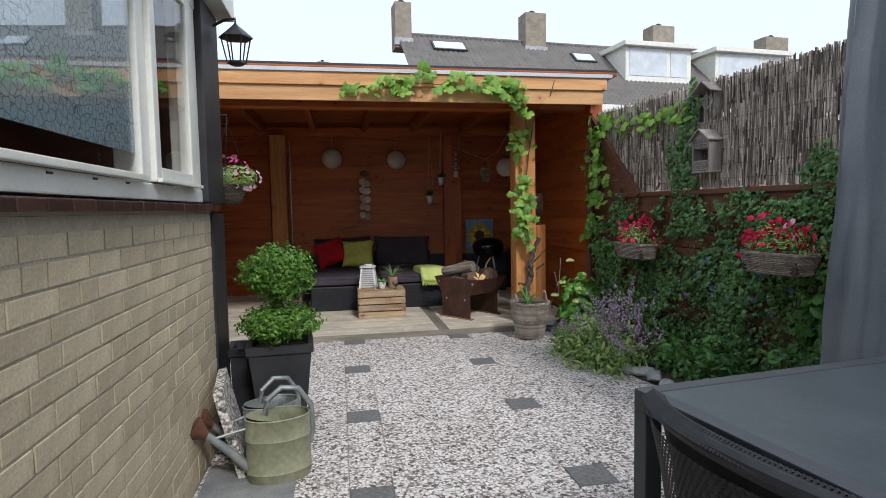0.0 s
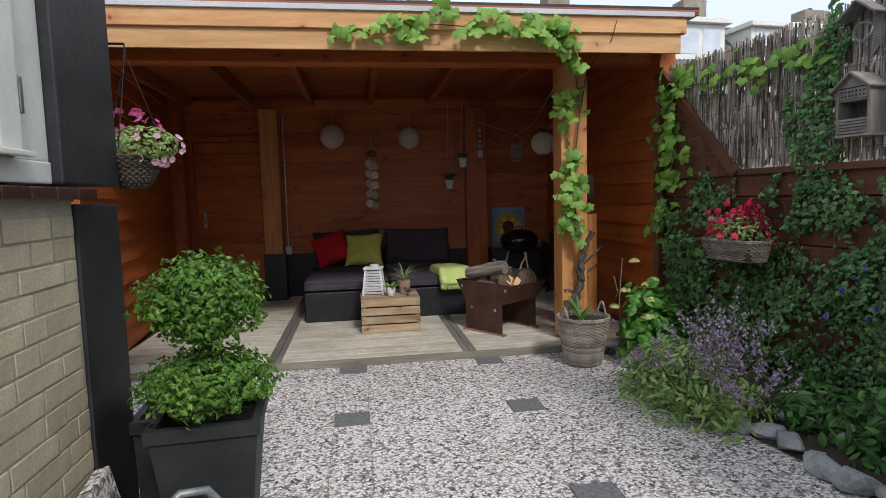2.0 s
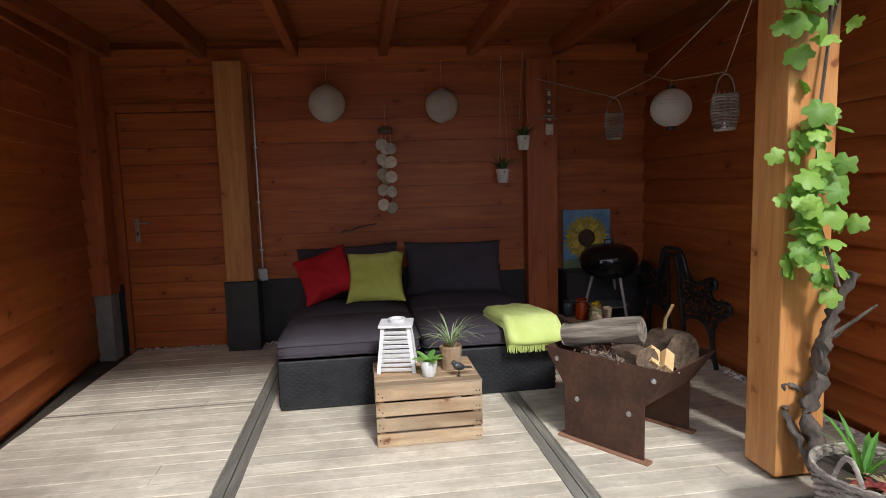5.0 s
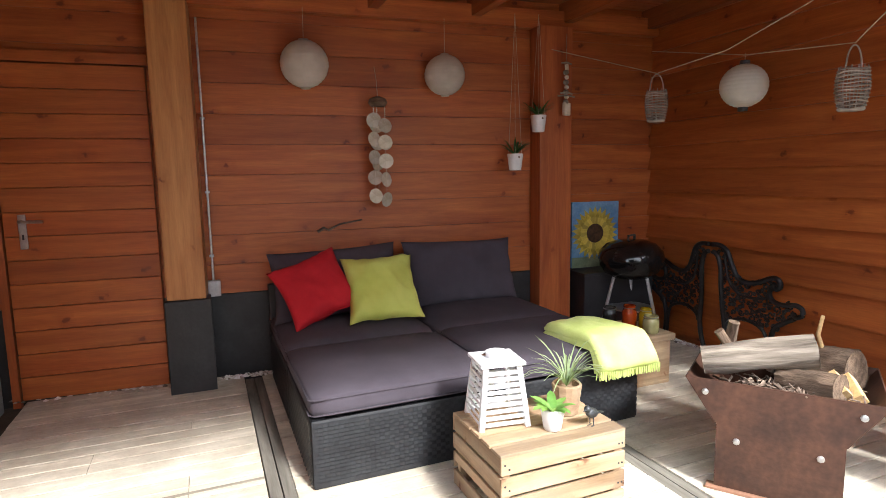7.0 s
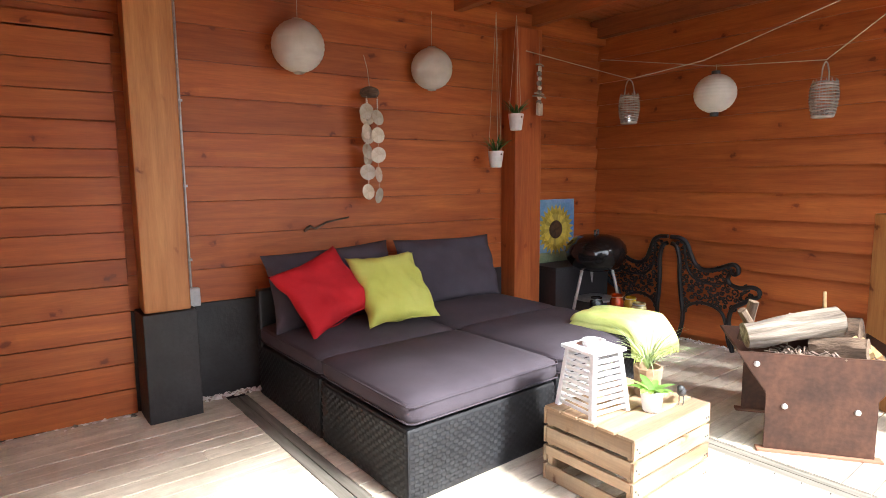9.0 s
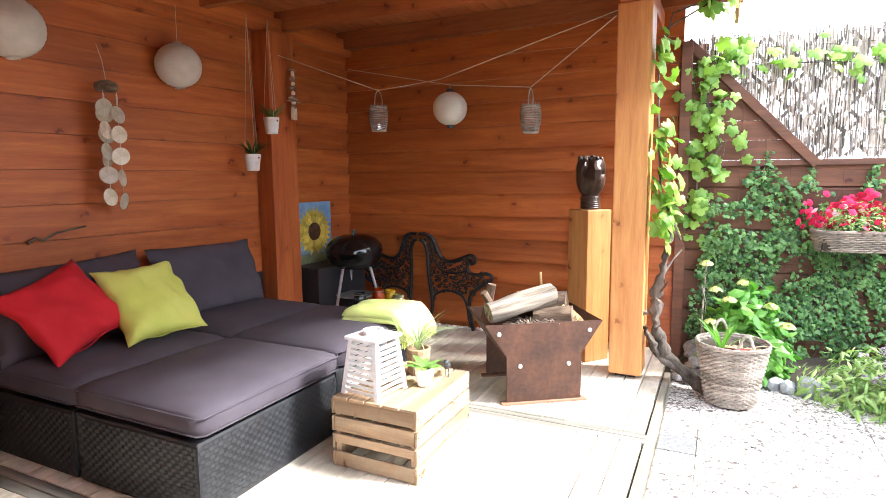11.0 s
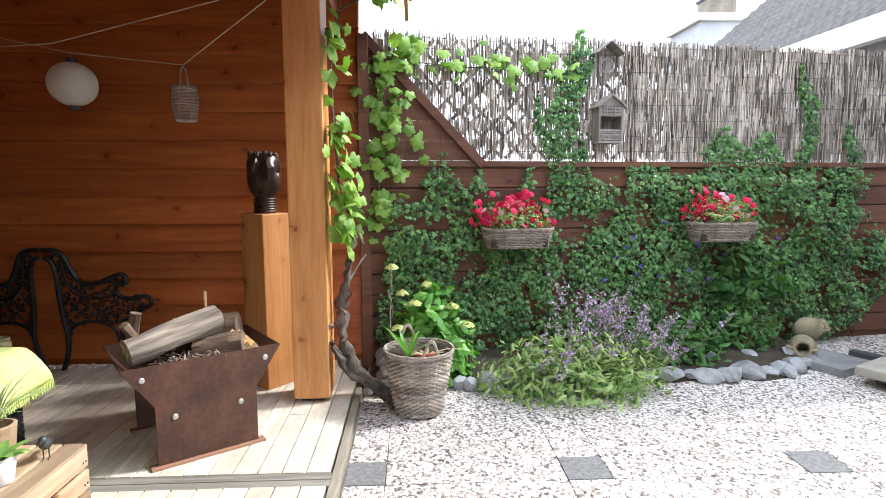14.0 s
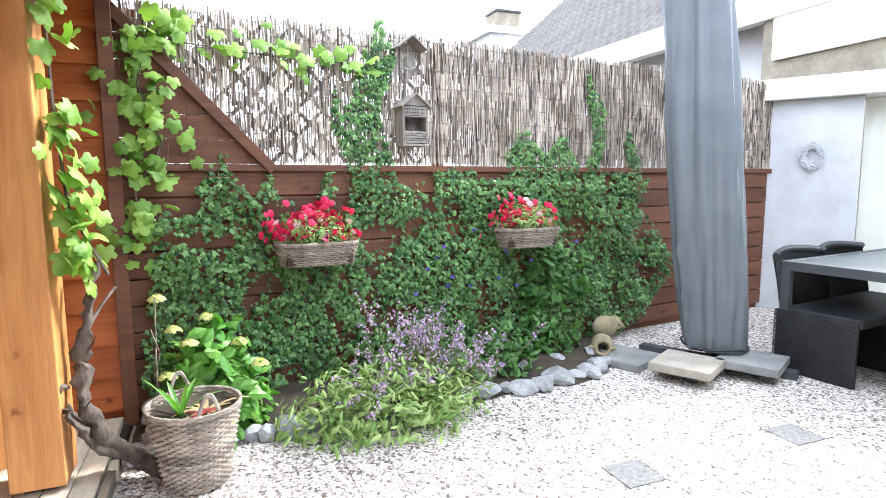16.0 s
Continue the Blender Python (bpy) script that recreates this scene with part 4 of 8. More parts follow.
def fire_pit():
    e = thing("fire_pit", "rust-brown steel fire pit on two panel legs, filled with wood", "fire pit", (2.875, 6.87, 0.05), -55)
    for s_, y in ((1, -0.235), (-1, 0.235)):
        bm = bmesh.new()
        prof = [(-0.215, 0.012), (0.215, 0.012), (0.215, 0.275), (0.335, 0.452), (-0.335, 0.452), (-0.215, 0.275)]
        f = bm.faces.new([bm.verts.new((x, 0, z)) for x, z in prof])
        r = bmesh.ops.extrude_face_region(bm, geom=[f])
        bmesh.ops.translate(bm, vec=(0, 0.008, 0), verts=[v for v in r["geom"] if isinstance(v, bmesh.types.BMVert)])
        bmesh.ops.recalc_face_normals(bm, faces=bm.faces)
        p = part("leg_panel", bm, M["corten"], e)
        p.matrix_basis = pose(0, y, 0)
        for x, z in ((-0.14, 0.215), (0.14, 0.215), (-0.26, 0.40), (0.26, 0.40)):
            bm = bmesh.new()
            lathe(bm, [(0.013, 0), (0.013, 0.006), (0.007, 0.009)], 8)
            b = part("bolt", bm, M["steel"], p, "bright hexagon bolt")
            b.matrix_basis = pose(x, 0.0 if s_ > 0 else 0.008, z, 90 * s_)
        part("foot", boxmesh(-0.245, y - 0.02, 0.0, 0.245, y + 0.03, 0.012, 0.003), M["foot_wood"], e, "thin wooden foot strip")
    for s_ in (1, -1):
        bm = boxmesh(-0.004, -0.232, 0, 0.004, 0.242, 0.214)
        w = part("trough_side", bm, M["corten"], e)
        w.matrix_basis = pose(s_ * 0.215, 0, 0.273, 0, s_ * 34)
    part("trough_floor", boxmesh(-0.21, -0.232, 0.27, 0.21, 0.242, 0.278), M["corten"], e)
    return e


M["foot_wood"] = timber("rusty_foot_strip", (0.20, 0.10, 0.06), (0.36, 0.19, 0.12), "x", 0.8)
fire_pit()
FPM = pose(2.875, 6.87, -0.005, 0, 0, -55)
M["log"] = surface("split_grey_log", (0.09, 0.068, 0.05), (0.42, 0.36, 0.29), 7, 30, 0.95, relief=1.0, stretch=(0.35, 5, 5), vary="object", vary_by=0.2)
M["bark_dark"] = surface("rough_brown_bark", (0.07, 0.045, 0.03), (0.22, 0.15, 0.10), 18, 80, 0.95, relief=1.0, stretch=(0.5, 2, 2))
M["twig"] = surface("dry_brown_twigs", (0.07, 0.045, 0.032), (0.27, 0.20, 0.15), 18, 80, 0.9, vary="island", vary_by=0.5)
M["cut_end"] = surface("cut_wood_end", (0.46, 0.29, 0.13), (0.62, 0.42, 0.20), 14, 80, 0.85, relief=0.3, vary="object")


def log(label, a, b, r, seed, mat_=None, seg=14, rough_=0.14, name="fire_log"):
    """A log from a to b in the fire pit's frame."""
    a, b = FPM @ Vector(a), FPM @ Vector(b)
    d = b - a
    L = d.length
    bm = bmesh.new()
    n = 11
    rings = []
    for i in range(n):
        x = L * i / (n - 1)
        rings.append([bm.verts.new((x, *(r * (1 + rough_ * noise.noise(Vector((x * 6 + seed, math.cos(k * 6.283 / seg) * 1.6, math.sin(k * 6.283 / seg) * 1.6)))) * t for t in (math.cos(k * 6.283 / seg), math.sin(k * 6.283 / seg))))) for k in range(seg)])
    for p, q in zip(rings, rings[1:]):
        for k in range(seg):
            bm.faces.new((p[k], p[(k + 1) % seg], q[(k + 1) % seg], q[k]))
    e = tagged(new(name), label, "firewood", "firewood in the fire pit")
    e.matrix_world = Matrix.Translation(a) @ d.to_track_quat("X", "Z").to_matrix().to_4x4()
    smooth(part("bark", bm, mat_ or M["log"], e), 50)
    for x, fl in ((0, 1), (L, 0)):
        bm = bmesh.new()
        bm.faces.new([bm.verts.new(v) for v in [(x, r * math.cos(k * 6.283 / seg), r * math.sin(k * 6.283 / seg)) for k in range(seg)][::-1 if fl else 1]])
        part("cut_end", bm, M["cut_end"] if mat_ is None else mat_, e)


log("grey weathered split log lying on the fire pit", (-0.29, -0.115, 0.55), (0.11, -0.06, 0.63), 0.060, 2, M["log"], 22, 0.30)
log("short knotty log in the fire pit", (0.08, 0.17, 0.50), (0.25, 0.08, 0.52), 0.092, 5, M["bark_dark"], 16, 0.3)
log("rough brown bark log in the fire pit", (0.0, -0.06, 0.50), (0.19, -0.16, 0.52), 0.06, 9, M["bark_dark"], 14, 0.35)
log("sawn wood stub in the fire pit", (0.12, -0.17, 0.45), (0.15, -0.08, 0.50), 0.042, 12, M["cut_end"], 8, 0.1)
log("sawn square wood stub in the fire pit", (0.20, -0.14, 0.49), (0.16, -0.06, 0.54), 0.036, 15, M["cut_end"], 4, 0.05)
log("sawn square wood stub in the fire pit", (0.25, -0.11, 0.47), (0.21, -0.01, 0.52), 0.036, 17, M["cut_end"], 4, 0.05)
log("dark branch piece in the fire pit", (-0.24, 0.18, 0.45), (-0.20, 0.15, 0.66), 0.024, 21, M["bark_dark"], 10, 0.4)
log("dark branch piece in the fire pit", (-0.16, 0.16, 0.45), (-0.26, 0.12, 0.62), 0.022, 24, M["bark_dark"], 10, 0.4)
log("dark branch piece in the fire pit", (-0.05, 0.18, 0.45), (-0.02, 0.17, 0.60), 0.02, 25, M["log"], 10, 0.3)


def stick_thing(name, label, category, pts, r, mat_, r_end=None):
    bm = bmesh.new()
    P = [Vector(p) for p in pts]
    c = P[0]
    tube(bm, [p - c for p in P], r, 8, r_end)
    o = tagged(smooth(part(name, bm, mat_), 60), label, category)
    o.location = c
    return o


stick_thing("peeled_stick", "peeled pale stick standing in the fire pit", "stick", [FPM @ Vector(p) for p in ((0.14, 0.04, 0.46), (0.14, 0.11, 0.57), (0.115, 0.17, 0.64), (0.13, 0.225, 0.71))], 0.012, M["cut_end"], 0.008)
bm = bmesh.new()
rng = random.Random(31)
for i in range(520):
    p = Vector((rng.gauss(0.02, 0.09), max(-0.205, rng.gauss(-0.13, 0.045)), rng.uniform(0.42, 0.50)))
    d = Vector((rng.uniform(-1, 1), rng.uniform(-1, 1), rng.uniform(-0.4, 0.6))).normalized() * rng.uniform(0.010, 0.034)
    tube(bm, [FPM @ (p - d), FPM @ p, FPM @ (p + d)], rng.uniform(0.002, 0.006), 4)
tagged(part("kindling", bm, M["twig"]), "heap of dry twigs and bark kindling in the fire pit", "kindling", kind="stuff")


# ---- hanging things in the veranda ----
def papermat():
    m, nt, p = shader("ribbed_rice_paper")
    n = noise_out(nt, coords(nt), 14.0, 4)
    nt.links.new(ramp(nt, n, (0.68, 0.65, 0.57), (0.82, 0.79, 0.71)), p.inputs["Base Color"])
    p.inputs["Roughness"].default_value = 0.8
    tr = nt.nodes.new("ShaderNodeBsdfTranslucent")
    tr.inputs[0].default_value = (0.75, 0.7, 0.58, 1)
    mx = nt.nodes.new("ShaderNodeMixShader")
    mx.inputs[0].default_value = 0.35
    nt.links.new(p.outputs[0], mx.inputs[1])
    nt.links.new(tr.outputs[0], mx.inputs[2])
    nt.links.new(mx.outputs[0], nt.nodes["Material Output"].inputs[0])
    return m


M["paper"] = papermat()
M["string"] = surface("pale_string", (0.45, 0.38, 0.28), (0.6, 0.52, 0.4), 20, 90, 0.9, relief=0)


def paper_lantern(at, r, squash, caps, top_z):
    e = thing("paper_lantern", "round white ribbed paper lantern hanging on a cord", "lantern", at, 0, "paper lanterns")
    bm = bmesh.new()
    n = 15
    prof = []
    for i in range(n * 3 + 1):
        a = math.pi * (0.06 + 0.88 * i / (n * 3))
        rib = 0.97 + 0.03 * abs(math.sin(math.pi * i / 3 + 0.5 * math.pi))
        prof.append((r * math.sin(a) * rib, -r * squash * math.cos(a) * rib))
    lathe(bm, prof, 32, closed=False)
    smooth(part("paper_shade", bm, M["paper"], e), 60)
    for z in (-r * squash * 0.985, r * squash * 0.985):
        bm = bmesh.new()
        h = 0.02 if caps else 0.006
        lathe(bm, [(r * 0.2, -h), (r * 0.21, 0), (r * 0.2, h), (r * 0.17, h), (r * 0.17, -h)], 20, (0, 0, z), False)
        part("ring", bm, M["bird"] if caps else M["paper"], e)
    bm = bmesh.new()
    tube(bm, [(0, 0, r * squash), (0.002, 0, top_z - at[2])], 0.0018, 5)
    part("cord", bm, M["string"], e)


paper_lantern((1.34, 8.99, 2.03), 0.148, 0.98, False, 2.37)
paper_lantern((2.27, 8.97, 2.005), 0.138, 0.98, False, 2.37)
paper_lantern((3.58, 7.72, 1.805), 0.128, 0.95, True, 1.985)


def wire_lantern(at):
    e = thing("basket_lantern", "grey woven willow lantern with a bow handle", "lantern", at, 0, "willow lanterns")
    def rad(z):
        return 0.052 + 0.018 * math.sin(math.pi * min(1, z / 0.19) * 0.85)
    bm = bmesh.new()
    for k in range(12):
        z = 0.005 + k * 0.0165
        if k >= 10:
            z = 0.17 + (k - 10) * 0.012
        tube(bm, [(rad(z) * math.cos(a), rad(z) * math.sin(a), z + 0.003 * math.sin(3 * a + k)) for a in [2 * math.pi * j / 18 for j in range(19)]], 0.0042, 5, cap=False)
    part("hoop_weave", bm, M["wicker"], e)
    tagged(e.children[0], kind="stuff")
    bm = bmesh.new()
    for j in range(14):
        a = 2 * math.pi * j / 14
        tube(bm, [((rad(z) - 0.003) * math.cos(a), (rad(z) - 0.003) * math.sin(a), z) for z in (0.0, 0.05, 0.1, 0.15, 0.2)], 0.0025, 5)
    part("stave_weave", bm, M["wicker"], e)
    tagged(e.children[1], kind="stuff")
    bm = bmesh.new()
    tube(bm, [(0.055 * math.cos(a), 0, 0.195 + 0.10 * math.sin(a)) for a in [math.pi * j / 12 for j in range(13)]], 0.004, 6)
    part("handle", bm, M["wicker"], e)
    bm = bmesh.new()
    lathe(bm, [(0.03, 0.004), (0.032, 0.05), (0.029, 0.05), (0.027, 0.008)], 16)
    g = part("candle_glass", bm, M["glass"], e)
    lathe_b = bmesh.new()
    lathe(lathe_b, [(0.05, -0.004), (0.055, 0.002), (0.05, 0.004)], 16)
    part("base_ring", lathe_b, M["wicker"], e)


wire_lantern((3.44, 8.25, 1.655))
wire_lantern((3.53, 7.09, 1.60))
stick_thing("string_line", "pale string line strung under the veranda roof", "string", [(3.05, 8.86, 2.20), (3.44, 8.25, 1.955), (3.47, 7.75, 2.0), (3.36, 6.49, 2.29)], 0.003, M["string"])
stick_thing("string_line", "pale string line strung under the veranda roof", "string", [(3.97, 8.88, 2.25), (3.58, 7.72, 1.975), (3.53, 7.09, 1.905), (3.30, 6.50, 2.24)], 0.003, M["string"])


def shell_mobile():
    e = thing("shell_mobile", "capiz shell wind chime on a dark coconut cap", "wind chime", (1.80, 8.99, 1.80))
    bm = bmesh.new()
    lathe(bm, [(0.02, 0.05), (0.055, 0.035), (0.062, 0.01), (0.05, -0.01), (0.02, -0.012)], 20)
    smooth(part("coconut_cap", bm, M["bark_dark"], e, "dark half coconut shell"))
    bm = bmesh.new()
    tube(bm, [(0, 0, 0.05), (0, 0.02, 0.16), (0, 0.06, 0.25)], 0.002, 5)
    part("hanger", bm, M["string"], e)
    rng2 = random.Random(6)
    k = 0
    for row, z in enumerate((-0.13, -0.25, -0.37, -0.49, -0.615)):
        for sx, sy in ((-0.036, -0.02), (0.036, -0.03), (0.0, 0.03)):
            if row > 2 and sx == 0:
                continue
            bm = bmesh.new()
            zz = z + rng2.uniform(-0.012, 0.012) + (0.02 if sx < 0 else 0)
            lathe(bm, [(0.047, -0.001), (0.05, 0), (0.047, 0.001)], 14)
            c = part("shell_disc", bm, M["shell"], e)
            c.matrix_basis = pose(sx, sy, zz, 90 + rng2.uniform(-12, 12), 0, rng2.uniform(-35, 35))
    bm = bmesh.new()
    for sx, sy in ((-0.036, -0.02), (0.036, -0.03), (0.0, 0.03)):
        tube(bm, [(sx, sy, 0), (sx, sy, -0.62)], 0.0012, 4)
        for j in range(5):
            bmesh.ops.create_icosphere(bm, subdivisions=1, radius=0.006, matrix=pose(sx, sy, -0.03 - j * 0.012))
    part("threads", bm, M["shell"], e)
    tagged(e.children[-1], kind="stuff")


M["shell"] = surface("pearly_shell", (0.50, 0.42, 0.30), (0.70, 0.64, 0.54), 16, 90, 0.3, vary="object", vary_by=0.25, relief=0.2)
shell_mobile()


def hanging_pot(at, top):
    e = thing("hanging_pot", "small white hanging pot with a spiky green plant", "hanging pot", at, 0, "white hanging pots")
    bm = bmesh.new()
    pot_mesh(bm, 0.042, 0.056, 0.115)
    p = smooth(part("pot", bm, M["white_ceramic"], e))
    bm = bmesh.new()
    lathe(bm, [(0.007, 0), (0.007, 0.003)], 10)
    b = part("button", bm, M["bark_dark"], p)
    b.matrix_basis = pose(0, -0.054, 0.09, 90)
    bm = bmesh.new()
    rosette(bm, (0, 0, 0.09), 30, 0.17, 0.009, 1.5, 0.45, int(at[0] * 100))
    tagged(part("foliage", bm, M["hydr_dark"], e), kind="stuff")
    bm = bmesh.new()
    for a in (0, 2.1, 4.2):
        tube(bm, [(0.053 * math.cos(a), 0.053 * math.sin(a), 0.11), (0, 0, top - at[2])], 0.0015, 4)
    part("cord", bm, M["string"], e)


M["hydr_dark"] = leafmat("dark_green_blade", (0.025, 0.08, 0.025), (0.07, 0.17, 0.05), gloss=0.5)
hanging_pot((2.75, 8.86, 1.36), 2.42)
hanging_pot((2.92, 8.83, 1.625), 2.42)
fe = thing("driftwood_hanger", "hanging string of driftwood and shells on the post", "ornament", (3.13, 8.80, 1.80))
for k in range(9):
    bm = bmesh.new()
    if k in (0, 8):
        box(bm, -0.022 - 0.01 * (k == 0), -0.012, -0.06 if k == 0 else -0.012, 0.022 + 0.01 * (k == 0), 0.012, 0.03 if k == 0 else 0.012, 0.006)
    else:
        bmesh.ops.create_icosphere(bm, subdivisions=2, radius=0.016 + 0.004 * (k % 2))
    o = part("driftwood_piece", bm, M["log"] if k % 2 else M["shell"], fe)
    o.matrix_basis = pose(0.003 * (-1) ** k, 0, k * 0.034, 20 * k, 10 * k, 15)
bm = bmesh.new()
for z, l in ((0.075, 0.07), (0.095, 0.05), (0.30, 0.04)):
    tube(bm, [(-l, 0, z), (0, -0.01, z + 0.004), (l, 0.0, z - 0.004)], 0.006, 6)
tube(bm, [(0, 0, 0), (0, 0, 0.5)], 0.0015, 4)
part("twigs", bm, M["log"], fe)
tagged(fe.children[-1], kind="stuff")
stick_thing("wall_branch", "dark crooked branch fixed on the back wall", "branch", [(1.40, 9.13, 0.975), (1.44, 9.135, 1.0), (1.47, 9.12, 0.985), (1.55, 9.13, 1.02), (1.70, 9.115, 1.045)], 0.010, M["bark_dark"], 0.005)
cond = thing("cable_conduit", "grey electrical conduit with junction box on the wall", "conduit", (0.735, 9.16, 0.0))
bm = bmesh.new()
tube(bm, [(0, 0, 0.66), (0.0, 0, 1.2), (0.0, 0, 2.3)], 0.007, 8)
part("pipe", bm, M["steel"], cond)
part("junction_box", boxmesh(-0.035, -0.03, 0.60, 0.04, 0.02, 0.70, 0.005), M["white_render"], cond)
for z in (0.85, 1.25, 1.7):
    part("clip", boxmesh(-0.014, -0.012, z, 0.014, 0.02, z + 0.014, 0.002), M["white_render"], cond)


# ---- corner of the veranda ----
def kettle_bbq():
    e = thing("kettle_barbecue", "black enamelled kettle barbecue on three steel legs", "barbecue", (3.55, 8.58, 0.05), 25)
    wide = Matrix.Translation((0, 0, 0.19)) @ Matrix.Diagonal((1.08, 1.08, 0.80, 1))
    tall = Matrix.Diagonal((1.1, 1.1, 1.2, 1))
    M["enamel"] = surface("black_enamel", (0.006, 0.006, 0.007), (0.012, 0.012, 0.013), 5, 40, 0.12, relief=0.02)
    bm = bmesh.new()
    lathe(bm, [(0.02, 0.40), (0.10, 0.415), (0.17, 0.46), (0.205, 0.53), (0.21, 0.585), (0.20, 0.585)], 32)
    smooth(part("bowl", bm, M["enamel"], e), 50)
    bm = bmesh.new()
    lathe(bm, [(0.216, 0.588), (0.216, 0.60), (0.205, 0.66), (0.16, 0.725), (0.09, 0.757), (0.01, 0.765)], 32)
    lid = smooth(part("lid", bm, M["enamel"], e), 50)
    bm = bmesh.new()
    tube(bm, [(-0.05, 0, 0.755), (-0.045, 0, 0.80), (0.045, 0, 0.80), (0.05, 0, 0.755)], 0.009, 8)
    part("lid_handle", bm, M["bird"], lid)
    bm = bmesh.new()
    lathe(bm, [(0.03, 0.7), (0.03, 0.745), (0.012, 0.75)], 12, (0.1, 0.06, 0.0))
    part("vent", bm, M["steel"], lid)
    for k in range(3):
        a = 2.09 * k + 0.4
        bm = bmesh.new()
        tube(bm, [(0.12 * math.cos(a), 0.12 * math.sin(a), 0.44), (0.24 * math.cos(a), 0.24 * math.sin(a), 0.0)], 0.011, 10)
        part("leg", bm, M["steel"], e)
    bm = bmesh.new()
    lathe(bm, [(0.14, 0.245), (0.145, 0.25), (0.14, 0.256)], 28)
    part("ash_plate", bm, M["steel"], e)
    bm = bmesh.new()
    tube(bm, [(0.19, -0.05, 0.56), (0.27, -0.05, 0.565), (0.27, 0.05, 0.565), (0.19, 0.05, 0.56)], 0.009, 8)
    part("side_handle", bm, M["steel"], e)
    for p in list(e.children) + list(lid.children):
        p.data.transform(tall if p.name.startswith(("leg", "ash")) else wide)


kettle_bbq()


def painting():
    e = thing("sunflower_painting", "canvas painting of a yellow sunflower on blue", "painting", (3.31, 8.972, 0.60), -4)
    M["paint_blue"] = surface("blue_oil_paint", (0.05, 0.20, 0.48), (0.25, 0.42, 0.62), 5, 60, 0.6)
    M["paint_yellow"] = surface("yellow_oil_paint", (0.42, 0.30, 0.02), (0.72, 0.58, 0.12), 20, 60, 0.6, vary="object")
    M["paint_brown"] = surface("brown_oil_paint", (0.03, 0.012, 0.005), (0.10, 0.045, 0.015), 30, 80, 0.7)
    M["paint_green"] = surface("pale_green_oil_paint", (0.14, 0.20, 0.12), (0.28, 0.34, 0.2), 10, 60, 0.7)
    part("canvas", boxmesh(0, 0, 0, 0.42, 0.022, 0.51, 0.002), M["paint_blue"], e)
    part("lower_field", boxmesh(0.004, -0.002, 0.0, 0.416, -0.0005, 0.08), M["paint_green"], e)
    for ring, n, r, l in ((0, 26, 0.075, 0.135), (1, 22, 0.065, 0.10)):
        for k in range(n):
            a = 2 * math.pi * (k + 0.5 * ring) / n
            bm = bmesh.new()
            bm.faces.new([bm.verts.new(c) for c in ((-0.006, 0, 0), (0.006, 0, 0), (0.027, 0, l * 0.5), (0.0, 0, l), (-0.027, 0, l * 0.5))][::-1])
            q = part("petal", bm, M["paint_yellow"], e)
            q.matrix_basis = pose(0.205, -0.003 - 0.0008 * ring - 0.00005 * k, 0.265) @ Matrix.Rotation(a, 4, "Y") @ Matrix.Translation((0, 0, r))
    bm = bmesh.new()
    lathe(bm, [(0.075, 0), (0.06, 0.004), (0.01, 0.005)], 22)
    q = part("flower_heart", bm, M["paint_brown"], e)
    q.matrix_basis = pose(0.205, -0.0055, 0.265, 90)


painting()
cab = thing("storage_box", "black wooden storage box in the corner", "box", (3.25, 8.72, 0.05), -4)
part("body", boxmesh(0, 0, 0, 0.60, 0.24, 0.53, 0.006), M["black_wall"], cab)
part("lid", boxmesh(-0.01, -0.012, 0.53, 0.61, 0.245, 0.55, 0.005), M["black_wall"], cab)


